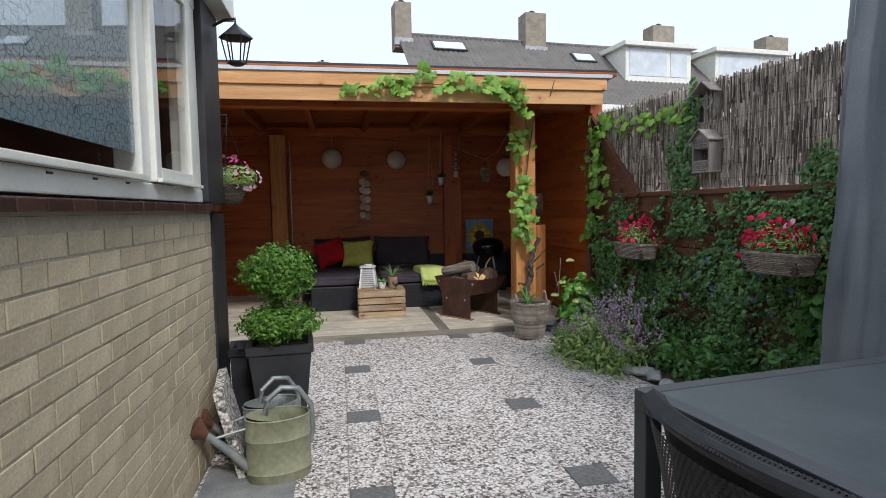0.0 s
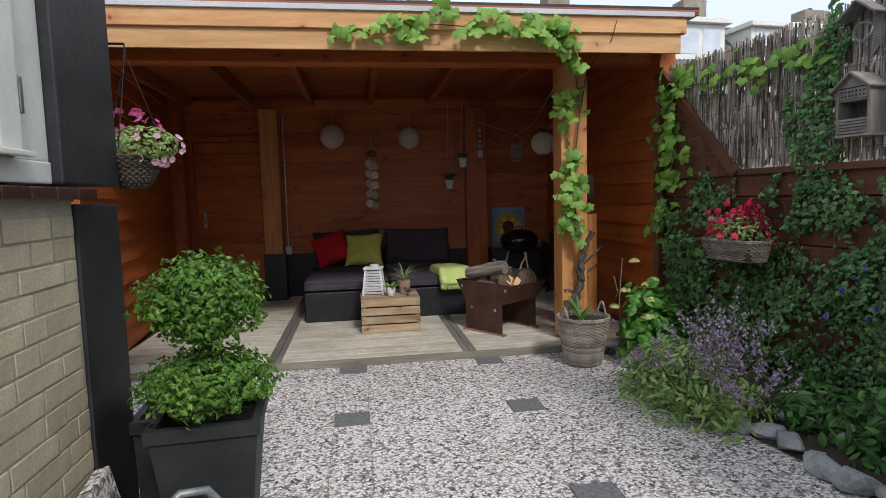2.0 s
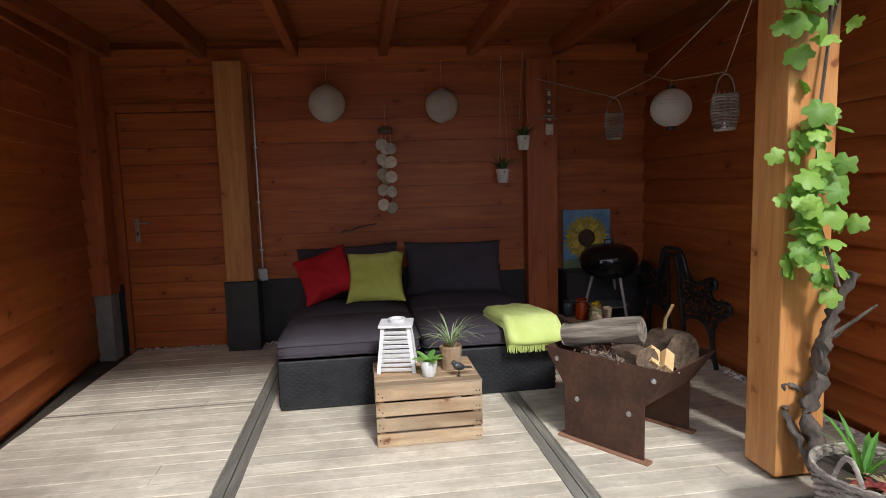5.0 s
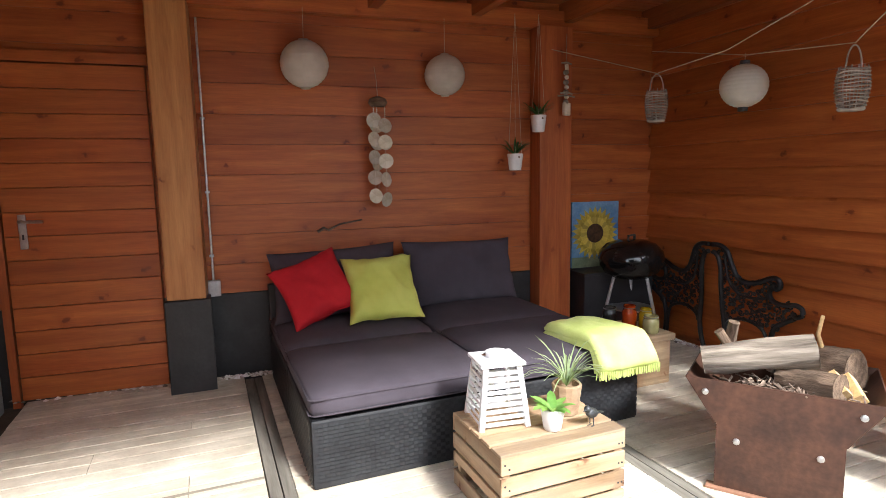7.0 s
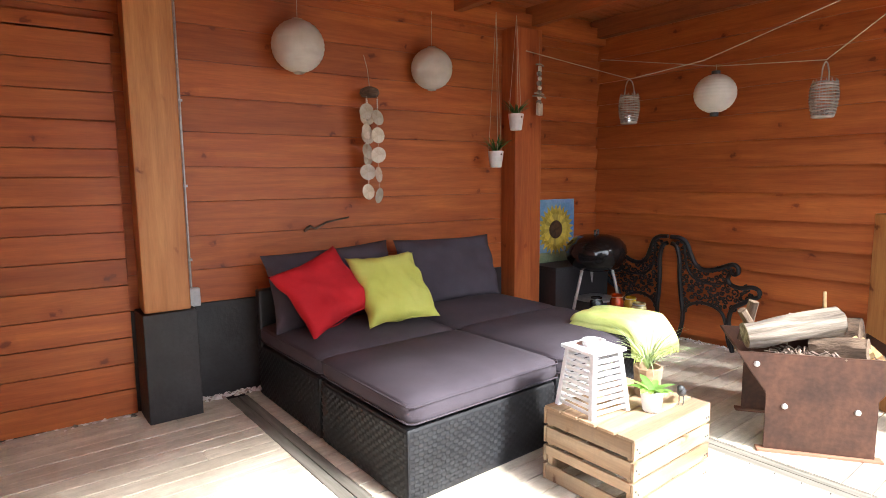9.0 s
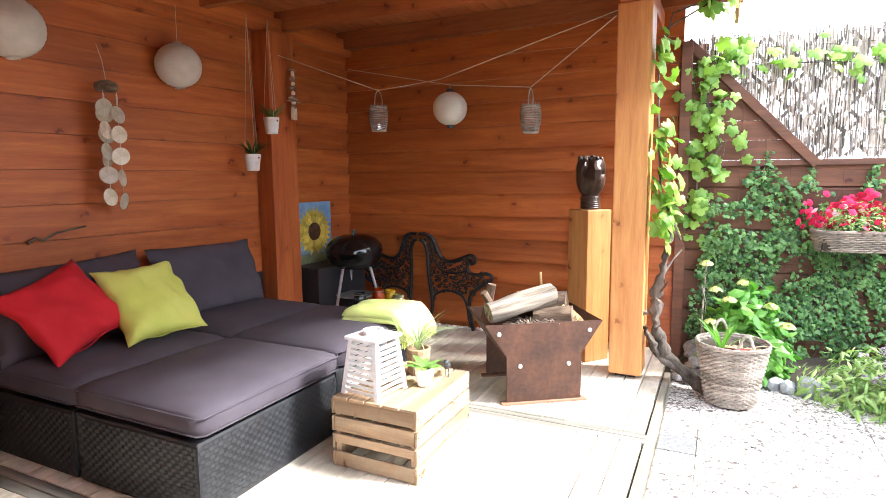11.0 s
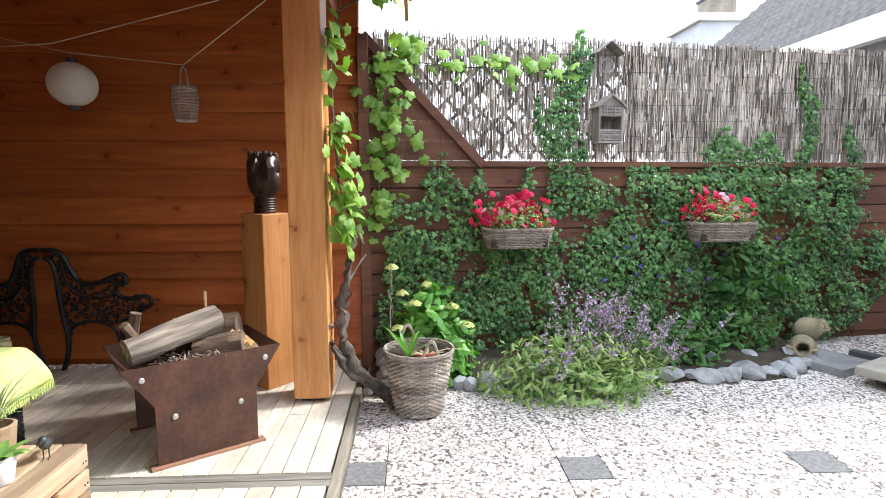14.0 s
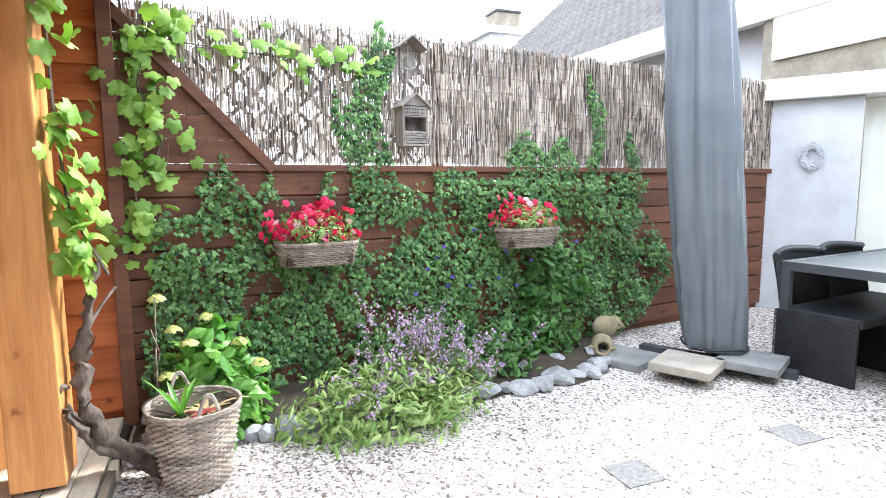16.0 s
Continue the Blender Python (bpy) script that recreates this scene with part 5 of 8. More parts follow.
def bench_end(name, m):
    e = thing(name, "black cast-iron bench end with scrollwork leaning on the wall", "bench end", group="cast-iron bench ends")
    e.matrix_world = m
    back = [(0.005, 0.775), (0.045, 0.75), (0.07, 0.66), (0.072, 0.52), (0.082, 0.38), (0.098, 0.24), (0.085, 0.12), (0.045, 0.0)]
    front = [(0.0, 0.825), (0.07, 0.822), (0.125, 0.785), (0.16, 0.70), (0.195, 0.63), (0.25, 0.595), (0.33, 0.60), (0.41, 0.635), (0.465, 0.655), (0.50, 0.64), (0.505, 0.605), (0.48, 0.585), (0.455, 0.60)]
    arm = [(0.47, 0.62), (0.435, 0.56), (0.45, 0.51), (0.52, 0.49), (0.60, 0.505), (0.645, 0.49), (0.65, 0.45), (0.615, 0.43), (0.59, 0.445)]
    leg = [(0.60, 0.42), (0.53, 0.375), (0.47, 0.33), (0.445, 0.24), (0.455, 0.12), (0.475, 0.0)]
    under = [(0.098, 0.24), (0.14, 0.30), (0.22, 0.335), (0.31, 0.33), (0.39, 0.29), (0.425, 0.20), (0.44, 0.08), (0.475, 0.0)]
    rib = [(0.11, 0.80), (0.115, 0.68), (0.15, 0.56), (0.24, 0.50), (0.36, 0.50), (0.45, 0.53)]

    def curve(pts, step=4):
        out = []
        for k in range(len(pts) - 1):
            p0, p1, p2, p3 = (Vector(pts[min(max(i, 0), len(pts) - 1)]) for i in (k - 1, k, k + 1, k + 2))
            for j in range(step):
                t = j / step
                out.append(0.5 * (2 * p1 + (p2 - p0) * t + (2 * p0 - 5 * p1 + 4 * p2 - p3) * t * t + (3 * p1 - p0 - 3 * p2 + p3) * t ** 3))
        return [(q.x, 0, q.y) for q in out] + [(pts[-1][0], 0, pts[-1][1])]

    for nm, pts, r in (("back_rail", back, 0.017), ("arm_rail", front, 0.017), ("seat_rail", arm, 0.016), ("front_leg", leg, 0.017), ("under_rail", under, 0.012), ("rib", rib, 0.010)):
        bm = bmesh.new()
        tube(bm, curve(pts), r, 8)
        smooth(part(nm, bm, M["iron"], e), 60)
    bm = bmesh.new()
    rng3 = random.Random(12)
    ring_ = [(x, z) for x, _, z in curve(back)[:21]] + [(x, z) for x, _, z in curve(under)[:16]] + [(x, z) for x, _, z in curve(leg)[:9]][::-1] + [(x, z) for x, _, z in curve(arm)[:21]][::-1] + [(x, z) for x, _, z in curve(front)[:33]][::-1]

    def inside(x, z):
        hit = False
        for k in range(len(ring_)):
            (xa, za), (xb, zb) = ring_[k], ring_[k - 1]
            if (za > z) != (zb > z) and x < (xb - xa) * (z - za) / (zb - za) + xa:
                hit = not hit
        return hit

    done = []
    for k in range(2600):
        cx, cz, r = rng3.uniform(0.05, 0.62), rng3.uniform(0.2, 0.8), rng3.choice((0.030, 0.024, 0.018, 0.014))
        if not inside(cx, cz) or any((cx - a) ** 2 + (cz - b) ** 2 < (0.82 * (r + c)) ** 2 for a, b, c in done):
            continue
        done.append((cx, cz, r))
        w, ph = rng3.choice((-1, 1)), rng3.uniform(0, 6.28)
        tube(bm, [(cx + r * (1 - 0.075 * j) * math.cos(ph + w * j * 0.75), rng3.uniform(-0.002, 0.002), cz + r * (1 - 0.075 * j) * math.sin(ph + w * j * 0.75)) for j in range(11)], 0.0068, 5)
    tagged(part("scrollwork", bm, M["iron"], e), kind="stuff")


M["iron"] = surface("black_cast_iron", (0.010, 0.010, 0.012), (0.026, 0.026, 0.028), 20, 80, 0.4, 0.3, relief=0.3)
bench_end("bench_end", pose(3.90, 8.135, 0.052, 0, 0, -88) @ pose(0, 0, 0, 4) @ Matrix.Diagonal((0.96, 1, 0.96, 1)))
bench_end("bench_end", pose(3.90, 8.155, 0.052, 0, 0, 88) @ pose(0, 0, 0, -4) @ Matrix.Diagonal((0.96, 1, 0.96, 1)))

blk = thing("side_block", "pale pine block used as a side table", "side table", (3.03, 8.05, 0.05), 0)
part("top", boxmesh(-0.02, -0.17, 0.27, 0.27, 0.23, 0.31, 0.005), M["crate"], blk)
part("body", boxmesh(0.0, -0.15, 0.0, 0.25, 0.21, 0.27, 0.005), M["crate"], blk)


def glass_colour(name, c):
    m, nt, p = shader(name)
    n = noise_out(nt, coords(nt), 20.0, 2)
    nt.links.new(ramp(nt, n, tuple(v * 0.7 for v in c), c), p.inputs["Base Color"])
    p.inputs["Roughness"].default_value = 0.12
    p.inputs["Transmission Weight"].default_value = 0.55
    return m


def jar(at, r, h, mat_, label):
    e = thing("glass_jar", label, "jar", at, 0, "candle jars")
    bm = bmesh.new()
    lathe(bm, [(r * 0.85, 0), (r, 0.01), (r, h * 0.72), (r * 0.8, h * 0.84), (r * 0.84, h), (r * 0.72, h), (r * 0.7, h * 0.84), (r * 0.9, h * 0.7), (r * 0.9, 0.012)], 24, closed=False)
    bmesh.ops.recalc_face_normals(bm, faces=bm.faces)
    smooth(part("glass", bm, mat_, e))
    bm = bmesh.new()
    tube(bm, [(r * 0.86 * math.cos(a), r * 0.86 * math.sin(a), h * 0.9) for a in [6.2832 * j / 16 for j in range(17)]], 0.003, 5)
    part("rim_wire", bm, M["steel"], e)


jar((3.12, 8.085, 0.361), 0.045, 0.15, glass_colour("orange_glass", (0.75, 0.10, 0.01)), "orange-red glass candle jar")
jar((3.21, 8.04, 0.361), 0.042, 0.13, glass_colour("yellow_glass", (0.80, 0.55, 0.02)), "yellow glass candle jar")
jar((3.17, 7.95, 0.361), 0.048, 0.11, glass_colour("clear_yellow_glass", (0.65, 0.6, 0.3)), "clear glass jar with yellow candle")
jar((3.07, 8.21, 0.361), 0.045, 0.12, glass_colour("smoke_glass", (0.10, 0.12, 0.12)), "smoky grey glass jar")

ped = thing("pedestal", "larch beam end standing as a pedestal by the post", "pedestal", (3.60, 6.69, 0.05), 52)
part("beam", boxmesh(-0.10, -0.10, 0, 0.10, 0.10, 1.03, 0.008), M["cedar_post"], ped)


def head_sculpture():
    bm = bmesh.new()
    prof = [(0.062, 0.0), (0.055, 0.09), (0.058, 0.10), (0.072, 0.115), (0.085, 0.13), (0.095, 0.15), (0.102, 0.18), (0.104, 0.21), (0.10, 0.235), (0.104, 0.26), (0.104, 0.29), (0.096, 0.315), (0.085, 0.33)]
    lathe(bm, prof, 30)
    for v in bm.verts:
        if v.co.z > 0.12:
            v.co.x *= 0.92
            cleft = math.exp(-((v.co.x + 0.035) / 0.014) ** 2) * (v.co.y < 0)
            v.co.y += 0.035 * cleft
            f = max(0.0, -v.co.y) / 0.1
            if 0.16 < v.co.z < 0.28 and abs(v.co.x) < 0.03:
                v.co.y -= 0.03 * f
            if 0.225 < v.co.z < 0.27 and 0.03 < abs(v.co.x) < 0.07:
                v.co.y += 0.03 * f
    for k in range(6):
        lathe(bm, [(0.066, 0.008 + k * 0.014), (0.069, 0.012 + k * 0.014), (0.066, 0.016 + k * 0.014)], 24)
    rng4 = random.Random(2)
    for k in range(26):
        a = k * 2.4
        r = 0.085 * math.sqrt((k + 1) / 26)
        bmesh.ops.create_icosphere(bm, subdivisions=1, radius=0.016, matrix=pose(r * math.cos(a), r * math.sin(a), 0.335 + rng4.uniform(-0.008, 0.012)))
    box(bm, -0.016, -0.125, 0.19, 0.016, -0.08, 0.27, 0.008)
    o = tagged(part("head_sculpture", bm, M["bronze"]), "dark bronze-brown abstract head sculpture on the pedestal", "sculpture")
    smooth(o, 50)
    o.matrix_world = pose(3.60, 6.69, 1.08, 0, 0, -62)


M["bronze"] = surface("dark_brown_glazed_clay", (0.022, 0.013, 0.010), (0.07, 0.042, 0.032), 12, 50, 0.35, 0.2, relief=0.4)
head_sculpture()


# ---- patio furniture ----
def table():
    e = thing("garden_table", "anthracite aluminium garden table with a glass-like top", "table", (2.25, 1.99, 0.0), 7)
    w, d = 1.10, 1.9
    part("tabletop", boxmesh(0.03, -d + 0.03, 0.735, w - 0.03, -0.03, 0.748, 0.002), M["table_top"], e)
    for x0, y0, x1, y1 in ((0, -0.05, w, 0), (0, -d, w, -d + 0.05), (0, -d + 0.05, 0.05, -0.05), (w - 0.05, -d + 0.05, w, -0.05)):
        part("apron", boxmesh(x0, y0, 0.69, x1, y1, 0.752, 0.004), M["anthracite"], e)
    for x in (0, w - 0.055):
        for y in (-0.055, -d):
            part("leg", boxmesh(x, y, 0, x + 0.055, y + 0.055, 0.69, 0.004), M["anthracite"], e)


M["table_top"] = surface("dark_slate_glass", (0.055, 0.068, 0.076), (0.085, 0.10, 0.11), 3, 60, 0.3, relief=0.05)
table()


def rattan_chair():
    e = thing("rattan_chair", "black woven rattan garden chair pushed under the table", "chair", group="chairs round the table")
    w, d = 0.58, 0.52
    part("seat", boxmesh(-w / 2, -d / 2, 0.38, w / 2, d / 2 - 0.03, 0.44, 0.015), M["rattan"], e)
    bm = bmesh.new()
    n = 10
    vs = []
    for i in range(n + 1):
        x = -w / 2 + w * i / n
        curve = 0.08 * (1 - (2 * i / n - 1) ** 2) - 0.04
        vs.append([bm.verts.new((x, d / 2 + curve + 0.07 * z_, z)) for z, z_ in ((0.0, 0.0), (0.44, 0.0), (0.62, 0.45), (0.775 + 0.02 * (1 - (2 * i / n - 1) ** 2), 1.0))])
    for a, b in zip(vs, vs[1:]):
        for k in range(3):
            bm.faces.new((a[k], b[k], b[k + 1], a[k + 1]))
    r = bmesh.ops.solidify(bm, geom=bm.faces[:], thickness=0.03)
    smooth(part("backrest", bm, M["rattan"], e))
    bm = bmesh.new()
    for r_ in range(24):
        for c_ in range(30):
            x0_ = -w / 2 + 0.004 + (c_ + 0.5 * (r_ % 2)) * (w - 0.008) / 30
            x1_ = min(x0_ + (w - 0.008) / 30 - 0.002, w / 2)
            z0_ = 0.46 + r_ * 0.0125
            z1_ = z0_ + 0.0105
            def at_(x, z, out):
                q = 1 - (2 * x / w) ** 2
                lean = 0.45 * (z - 0.44) / 0.18 if z < 0.62 else 0.45 + 0.55 * (z - 0.62) / 0.155
                return (x, d / 2 + 0.08 * q - 0.04 + 0.07 * lean + out, z)
            xm_ = (x0_ + x1_) / 2
            v = [bm.verts.new(at_(x, z, 0.034 if x == xm_ else 0.0305)) for z in (z0_, z1_) for x in (x0_, xm_, x1_)]
            bm.faces.new((v[1], v[0], v[3], v[4]))
            bm.faces.new((v[2], v[1], v[4], v[5]))
    tagged(part("back_weave", bm, M["rattan"], e), kind="stuff")
    bm = bmesh.new()
    tube(bm, [(-w / 2 + w * i / 14, d / 2 + 0.035 + 0.08 * (1 - (2 * i / 14 - 1) ** 2), 0.777 + 0.02 * (1 - (2 * i / 14 - 1) ** 2)) for i in range(15)], 0.024, 10)
    for i in range(64):
        x = -w / 2 + w * i / 63
        q = 1 - (2 * i / 63 - 1) ** 2
        tube(bm, [(x, d / 2 + 0.012 + 0.08 * q, 0.785 + 0.02 * q), (x + 0.012, d / 2 + 0.035 + 0.08 * q, 0.804 + 0.02 * q), (x + 0.02, d / 2 + 0.062 + 0.08 * q, 0.780 + 0.02 * q)], 0.0045, 4)
    tagged(part("rim_braid", bm, M["rattan"], e), kind="stuff")
    for s_ in (-1, 1):
        part("side_panel", boxmesh(s_ * w / 2 - 0.015, -d / 2 + 0.02, 0.0, s_ * w / 2 + 0.015, d / 2, 0.42, 0.006), M["rattan"], e)
        bm = bmesh.new()
        weave_panel(bm, d - 0.04, 0.40, pose(s_ * (w / 2 + 0.017), s_ * (-d / 2 + 0.03) if s_ > 0 else d / 2 - 0.01, 0.01, 0, 0, 90 * s_))
        tagged(part("weave", bm, M["rattan"], e), kind="stuff")
    bm = bmesh.new()
    weave_panel(bm, w - 0.02, 0.40, pose(w / 2 - 0.01, d / 2 + 0.03, 0.01, 0, 0, 180))
    tagged(part("weave", bm, M["rattan"], e), kind="stuff")
    return e


c1 = rattan_chair()
c1.matrix_world = pose(3.13, 1.80, 0, 0, 0, -83)
copy_thing(c1, pose(3.20, 1.26, 0, 0, 0, -83))
copy_thing(c1, pose(2.515, 1.525, 0, 0, 0, 92))


def umbrella():
    e = thing("parasol_in_cover", "closed cantilever parasol in a slate-blue zipped cover", "parasol", (3.58, 2.44, 0.0), 8)
    bm = bmesh.new()
    rings = []
    seg = 96
    for i in range(49):
        f = i / 48
        z = 0.13 + 2.75 * f
        r = 0.212 - 0.02 * (1 - min(1.0, f * 9)) ** 2 + 0.004 * math.sin(f * 7 + 1)
        ring = []
        for k in range(seg):
            a = 2 * math.pi * k / seg
            cs, sn = math.cos(a), math.sin(a)
            flat = (cs ** 4 + sn ** 4) ** -0.25
            d3 = Vector((cs, sn, 0))
            fold = 1 + 0.17 * noise.noise(Vector((cs * 1.8 + z * 0.5, sn * 1.8 - z * 0.4, z * 0.3)))
            fold += 0.15 * noise.noise(Vector((cs * 4.2 + z * 0.8, sn * 4.2, z * 0.35)))
            fold += 0.16 * abs(noise.noise(Vector((cs * 2.3 + z * 0.55, sn * 2.3 - z * 0.3, z * 0.25 + 4)))) - 0.04
            crumple = 0.06 * max(0.0, 1 - f * 2.6) + 0.012
            fold += crumple * noise.noise(Vector((cs * 7, sn * 7, z * 8.0)))
            side = min(abs(a - math.pi * q / 2 - math.pi / 4) for q in range(4))
            seam = 1 + 0.045 * math.exp(-(side / 0.05) ** 2) * (1 + 0.5 * noise.noise(Vector((0, a, z * 22))))
            q = Matrix.Rotation(math.radians(33), 3, "Z") @ Vector((r * flat * fold * seam * cs, 0.92 * r * flat * fold * seam * sn, 0))
            hem = 0.03 * noise.noise(Vector((cs * 3, sn * 3, 3))) + 0.015 * noise.noise(Vector((cs * 9, sn * 9, 5)))
            ring.append(bm.verts.new((0.27 * f + q.x, 0.05 * f + q.y, z + hem * max(0.0, 1 - f * 12))))
        rings.append(ring)
    for a, b in zip(rings, rings[1:]):
        for k in range(seg):
            bm.faces.new((a[k], a[(k + 1) % seg], b[(k + 1) % seg], b[k]))
    bm.faces.new(rings[-1])
    smooth(part("cover", bm, M["umbrella"], e, "slate-blue polyester cover with seams"), 80)
    bm = bmesh.new()
    tube(bm, [(0.222 * math.cos(a), 0.205 * math.sin(a), 0.15 + 0.01 * math.sin(3 * a)) for a in [6.2832 * k / 30 for k in range(31)]], 0.008, 6)
    part("drawstring", bm, M["black_wall"], e)
    bm = bmesh.new()
    lathe(bm, [(0.05, 0.05), (0.05, 0.2)], 20)
    part("pole_socket", bm, M["anthracite"], e)
    for turn in (20, 110):
        p = part("cross_foot", boxmesh(-0.52, -0.045, 0.0 if turn == 20 else 0.012, 0.52, 0.045, 0.055 if turn == 20 else 0.065, 0.006), M["anthracite"], e)
        p.matrix_basis = pose(0, 0, 0, 0, 0, turn)


umbrella()
M["sandy_slab"] = surface("sandy_concrete_slab", (0.30, 0.27, 0.22), (0.42, 0.39, 0.33), 7, 120, 0.9, relief=0.4)
for i, (x, y, tn, zz) in enumerate(((3.42, 2.84, 28, 0.066), (3.30, 2.40, 28, 0.066), (3.86, 2.98, 24, 0.0))):
    s_ = tagged(part("ballast_slab", boxmesh(-0.19, -0.19, 0, 0.19, 0.19, 0.055, 0.006), M["sandy_slab"] if i == 0 else M["grey_slab"]), "grey concrete slab weighing down the parasol foot", "slab", "parasol ballast slabs")
    s_.matrix_world = pose(x, y, zz, 0, 0, tn)


# ---- planters and cans by the house ----
def leaf_mesh(bm, c, n, size, ratio=0.5, seed_roll=0.0, curl=0.2):
    """One pointed leaf of four faces at c, its face along n."""
    n = n.normalized()
    u = n.cross(Vector((0.3, 0.2, 0.93))).normalized()
    w = n.cross(u)
    a = seed_roll
    d = math.cos(a) * u + math.sin(a) * w
    s_ = d.cross(n)
    p = [c - d * size * 0.5, c + s_ * size * ratio * 0.5 - n * size * curl * 0.3, c + d * size * 0.5 - n * size * curl, c - s_ * size * ratio * 0.5 - n * size * curl * 0.3, c + n * size * 0.06]
    v = [bm.verts.new(q) for q in p]
    for i in range(4):
        bm.faces.new((v[i], v[(i + 1) % 4], v[4]))


def rand_dir(rng):
    z = rng.uniform(-1, 1)
    a = rng.uniform(0, 6.2832)
    r = math.sqrt(1 - z * z)
    return Vector((r * math.cos(a), r * math.sin(a), z))


def leaf_cloud(center, radii, count, size, ratio, seed, shell=0.45, sprigs=0.0):
    rng = random.Random(seed)
    bm = bmesh.new()
    c = Vector(center)
    for i in range(count):
        d = rand_dir(rng)
        bumpy = 1 + 0.22 * noise.noise(d * 2.4 + Vector((seed, 0, 0))) + 0.34 * noise.noise(d * 6 + Vector((0, seed, 0)))
        f = (1 - shell * rng.random() ** 2) * bumpy + (sprigs * rng.random() if rng.random() < 0.12 else 0)
        p = c + Vector((d.x * radii[0], d.y * radii[1], d.z * radii[2])) * f
        n = (d + rand_dir(rng) * 0.9 + Vector((0, 0, 0.35))).normalized()
        leaf_mesh(bm, p, n, size * rng.uniform(0.7, 1.25), ratio, rng.uniform(0, 6.28))
    return bm


def square_planter(name, label, at, turn, b, t, h, mat_):
    e = thing(name, label, "planter", at, turn)
    bm = bmesh.new()
    lv = [[(s1 * r, s2 * r, z) for s1, s2 in ((-1, -1), (1, -1), (1, 1), (-1, 1))] for r, z in ((b, 0), (t - 0.008, h - 0.05), (t + 0.004, h - 0.045), (t + 0.006, h), (t - 0.024, h), (t - 0.03, h - 0.05))]
    vs = [[bm.verts.new(c) for c in ring] for ring in lv]
    for a, c in zip(vs, vs[1:]):
        for k in range(4):
            bm.faces.new((a[k], a[(k + 1) % 4], c[(k + 1) % 4], c[k]))
    bm.faces.new(vs[0][::-1])
    part("pot", bm, mat_, e)
    part("soil", boxmesh(-t + 0.028, -t + 0.028, h - 0.065, t - 0.028, t - 0.028, h - 0.05), M["soil"], e)
    return e


M["slate_pot"] = surface("anthracite_fibre_clay", (0.018, 0.019, 0.021), (0.04, 0.041, 0.043), 5, 90, 0.6, relief=0.25)
pl = square_planter("box_topiary_planter", "two-tier clipped boxwood in a tall anthracite planter", (1.06, 3.92, 0.0), 4, 0.12, 0.178, 0.53, M["slate_pot"])
bm = leaf_cloud((0.0, -0.02, 0.93), (0.195, 0.195, 0.15), 3900, 0.028, 0.55, 11, 0.5, 0.10)
tagged(part("upper_crown", bm, M["box"], pl), kind="stuff")
bm = leaf_cloud((0.0, -0.02, 0.64), (0.215, 0.215, 0.105), 3300, 0.028, 0.55, 12, 0.5, 0.10)
tagged(part("lower_crown", bm, M["box"], pl), kind="stuff")
bm = bmesh.new()
tube(bm, [(0, -0.01, 0.46), (0.01, 0.0, 0.7), (-0.005, -0.02, 0.95)], 0.013, 8, 0.008)
for k in range(14):
    d = rand_dir(random.Random(k))
    tube(bm, [(0, -0.02, 0.78 + 0.1 * (k % 2)), (d.x * 0.1, d.y * 0.1 - 0.02, 0.9 + d.z * 0.08)], 0.004, 5)
part("stem", bm, M["bark"], pl)
square_planter("black_box_planter", "empty black square plastic planter", (0.86, 4.12, 0.0), 4, 0.10, 0.12, 0.47, M["black_wall"])


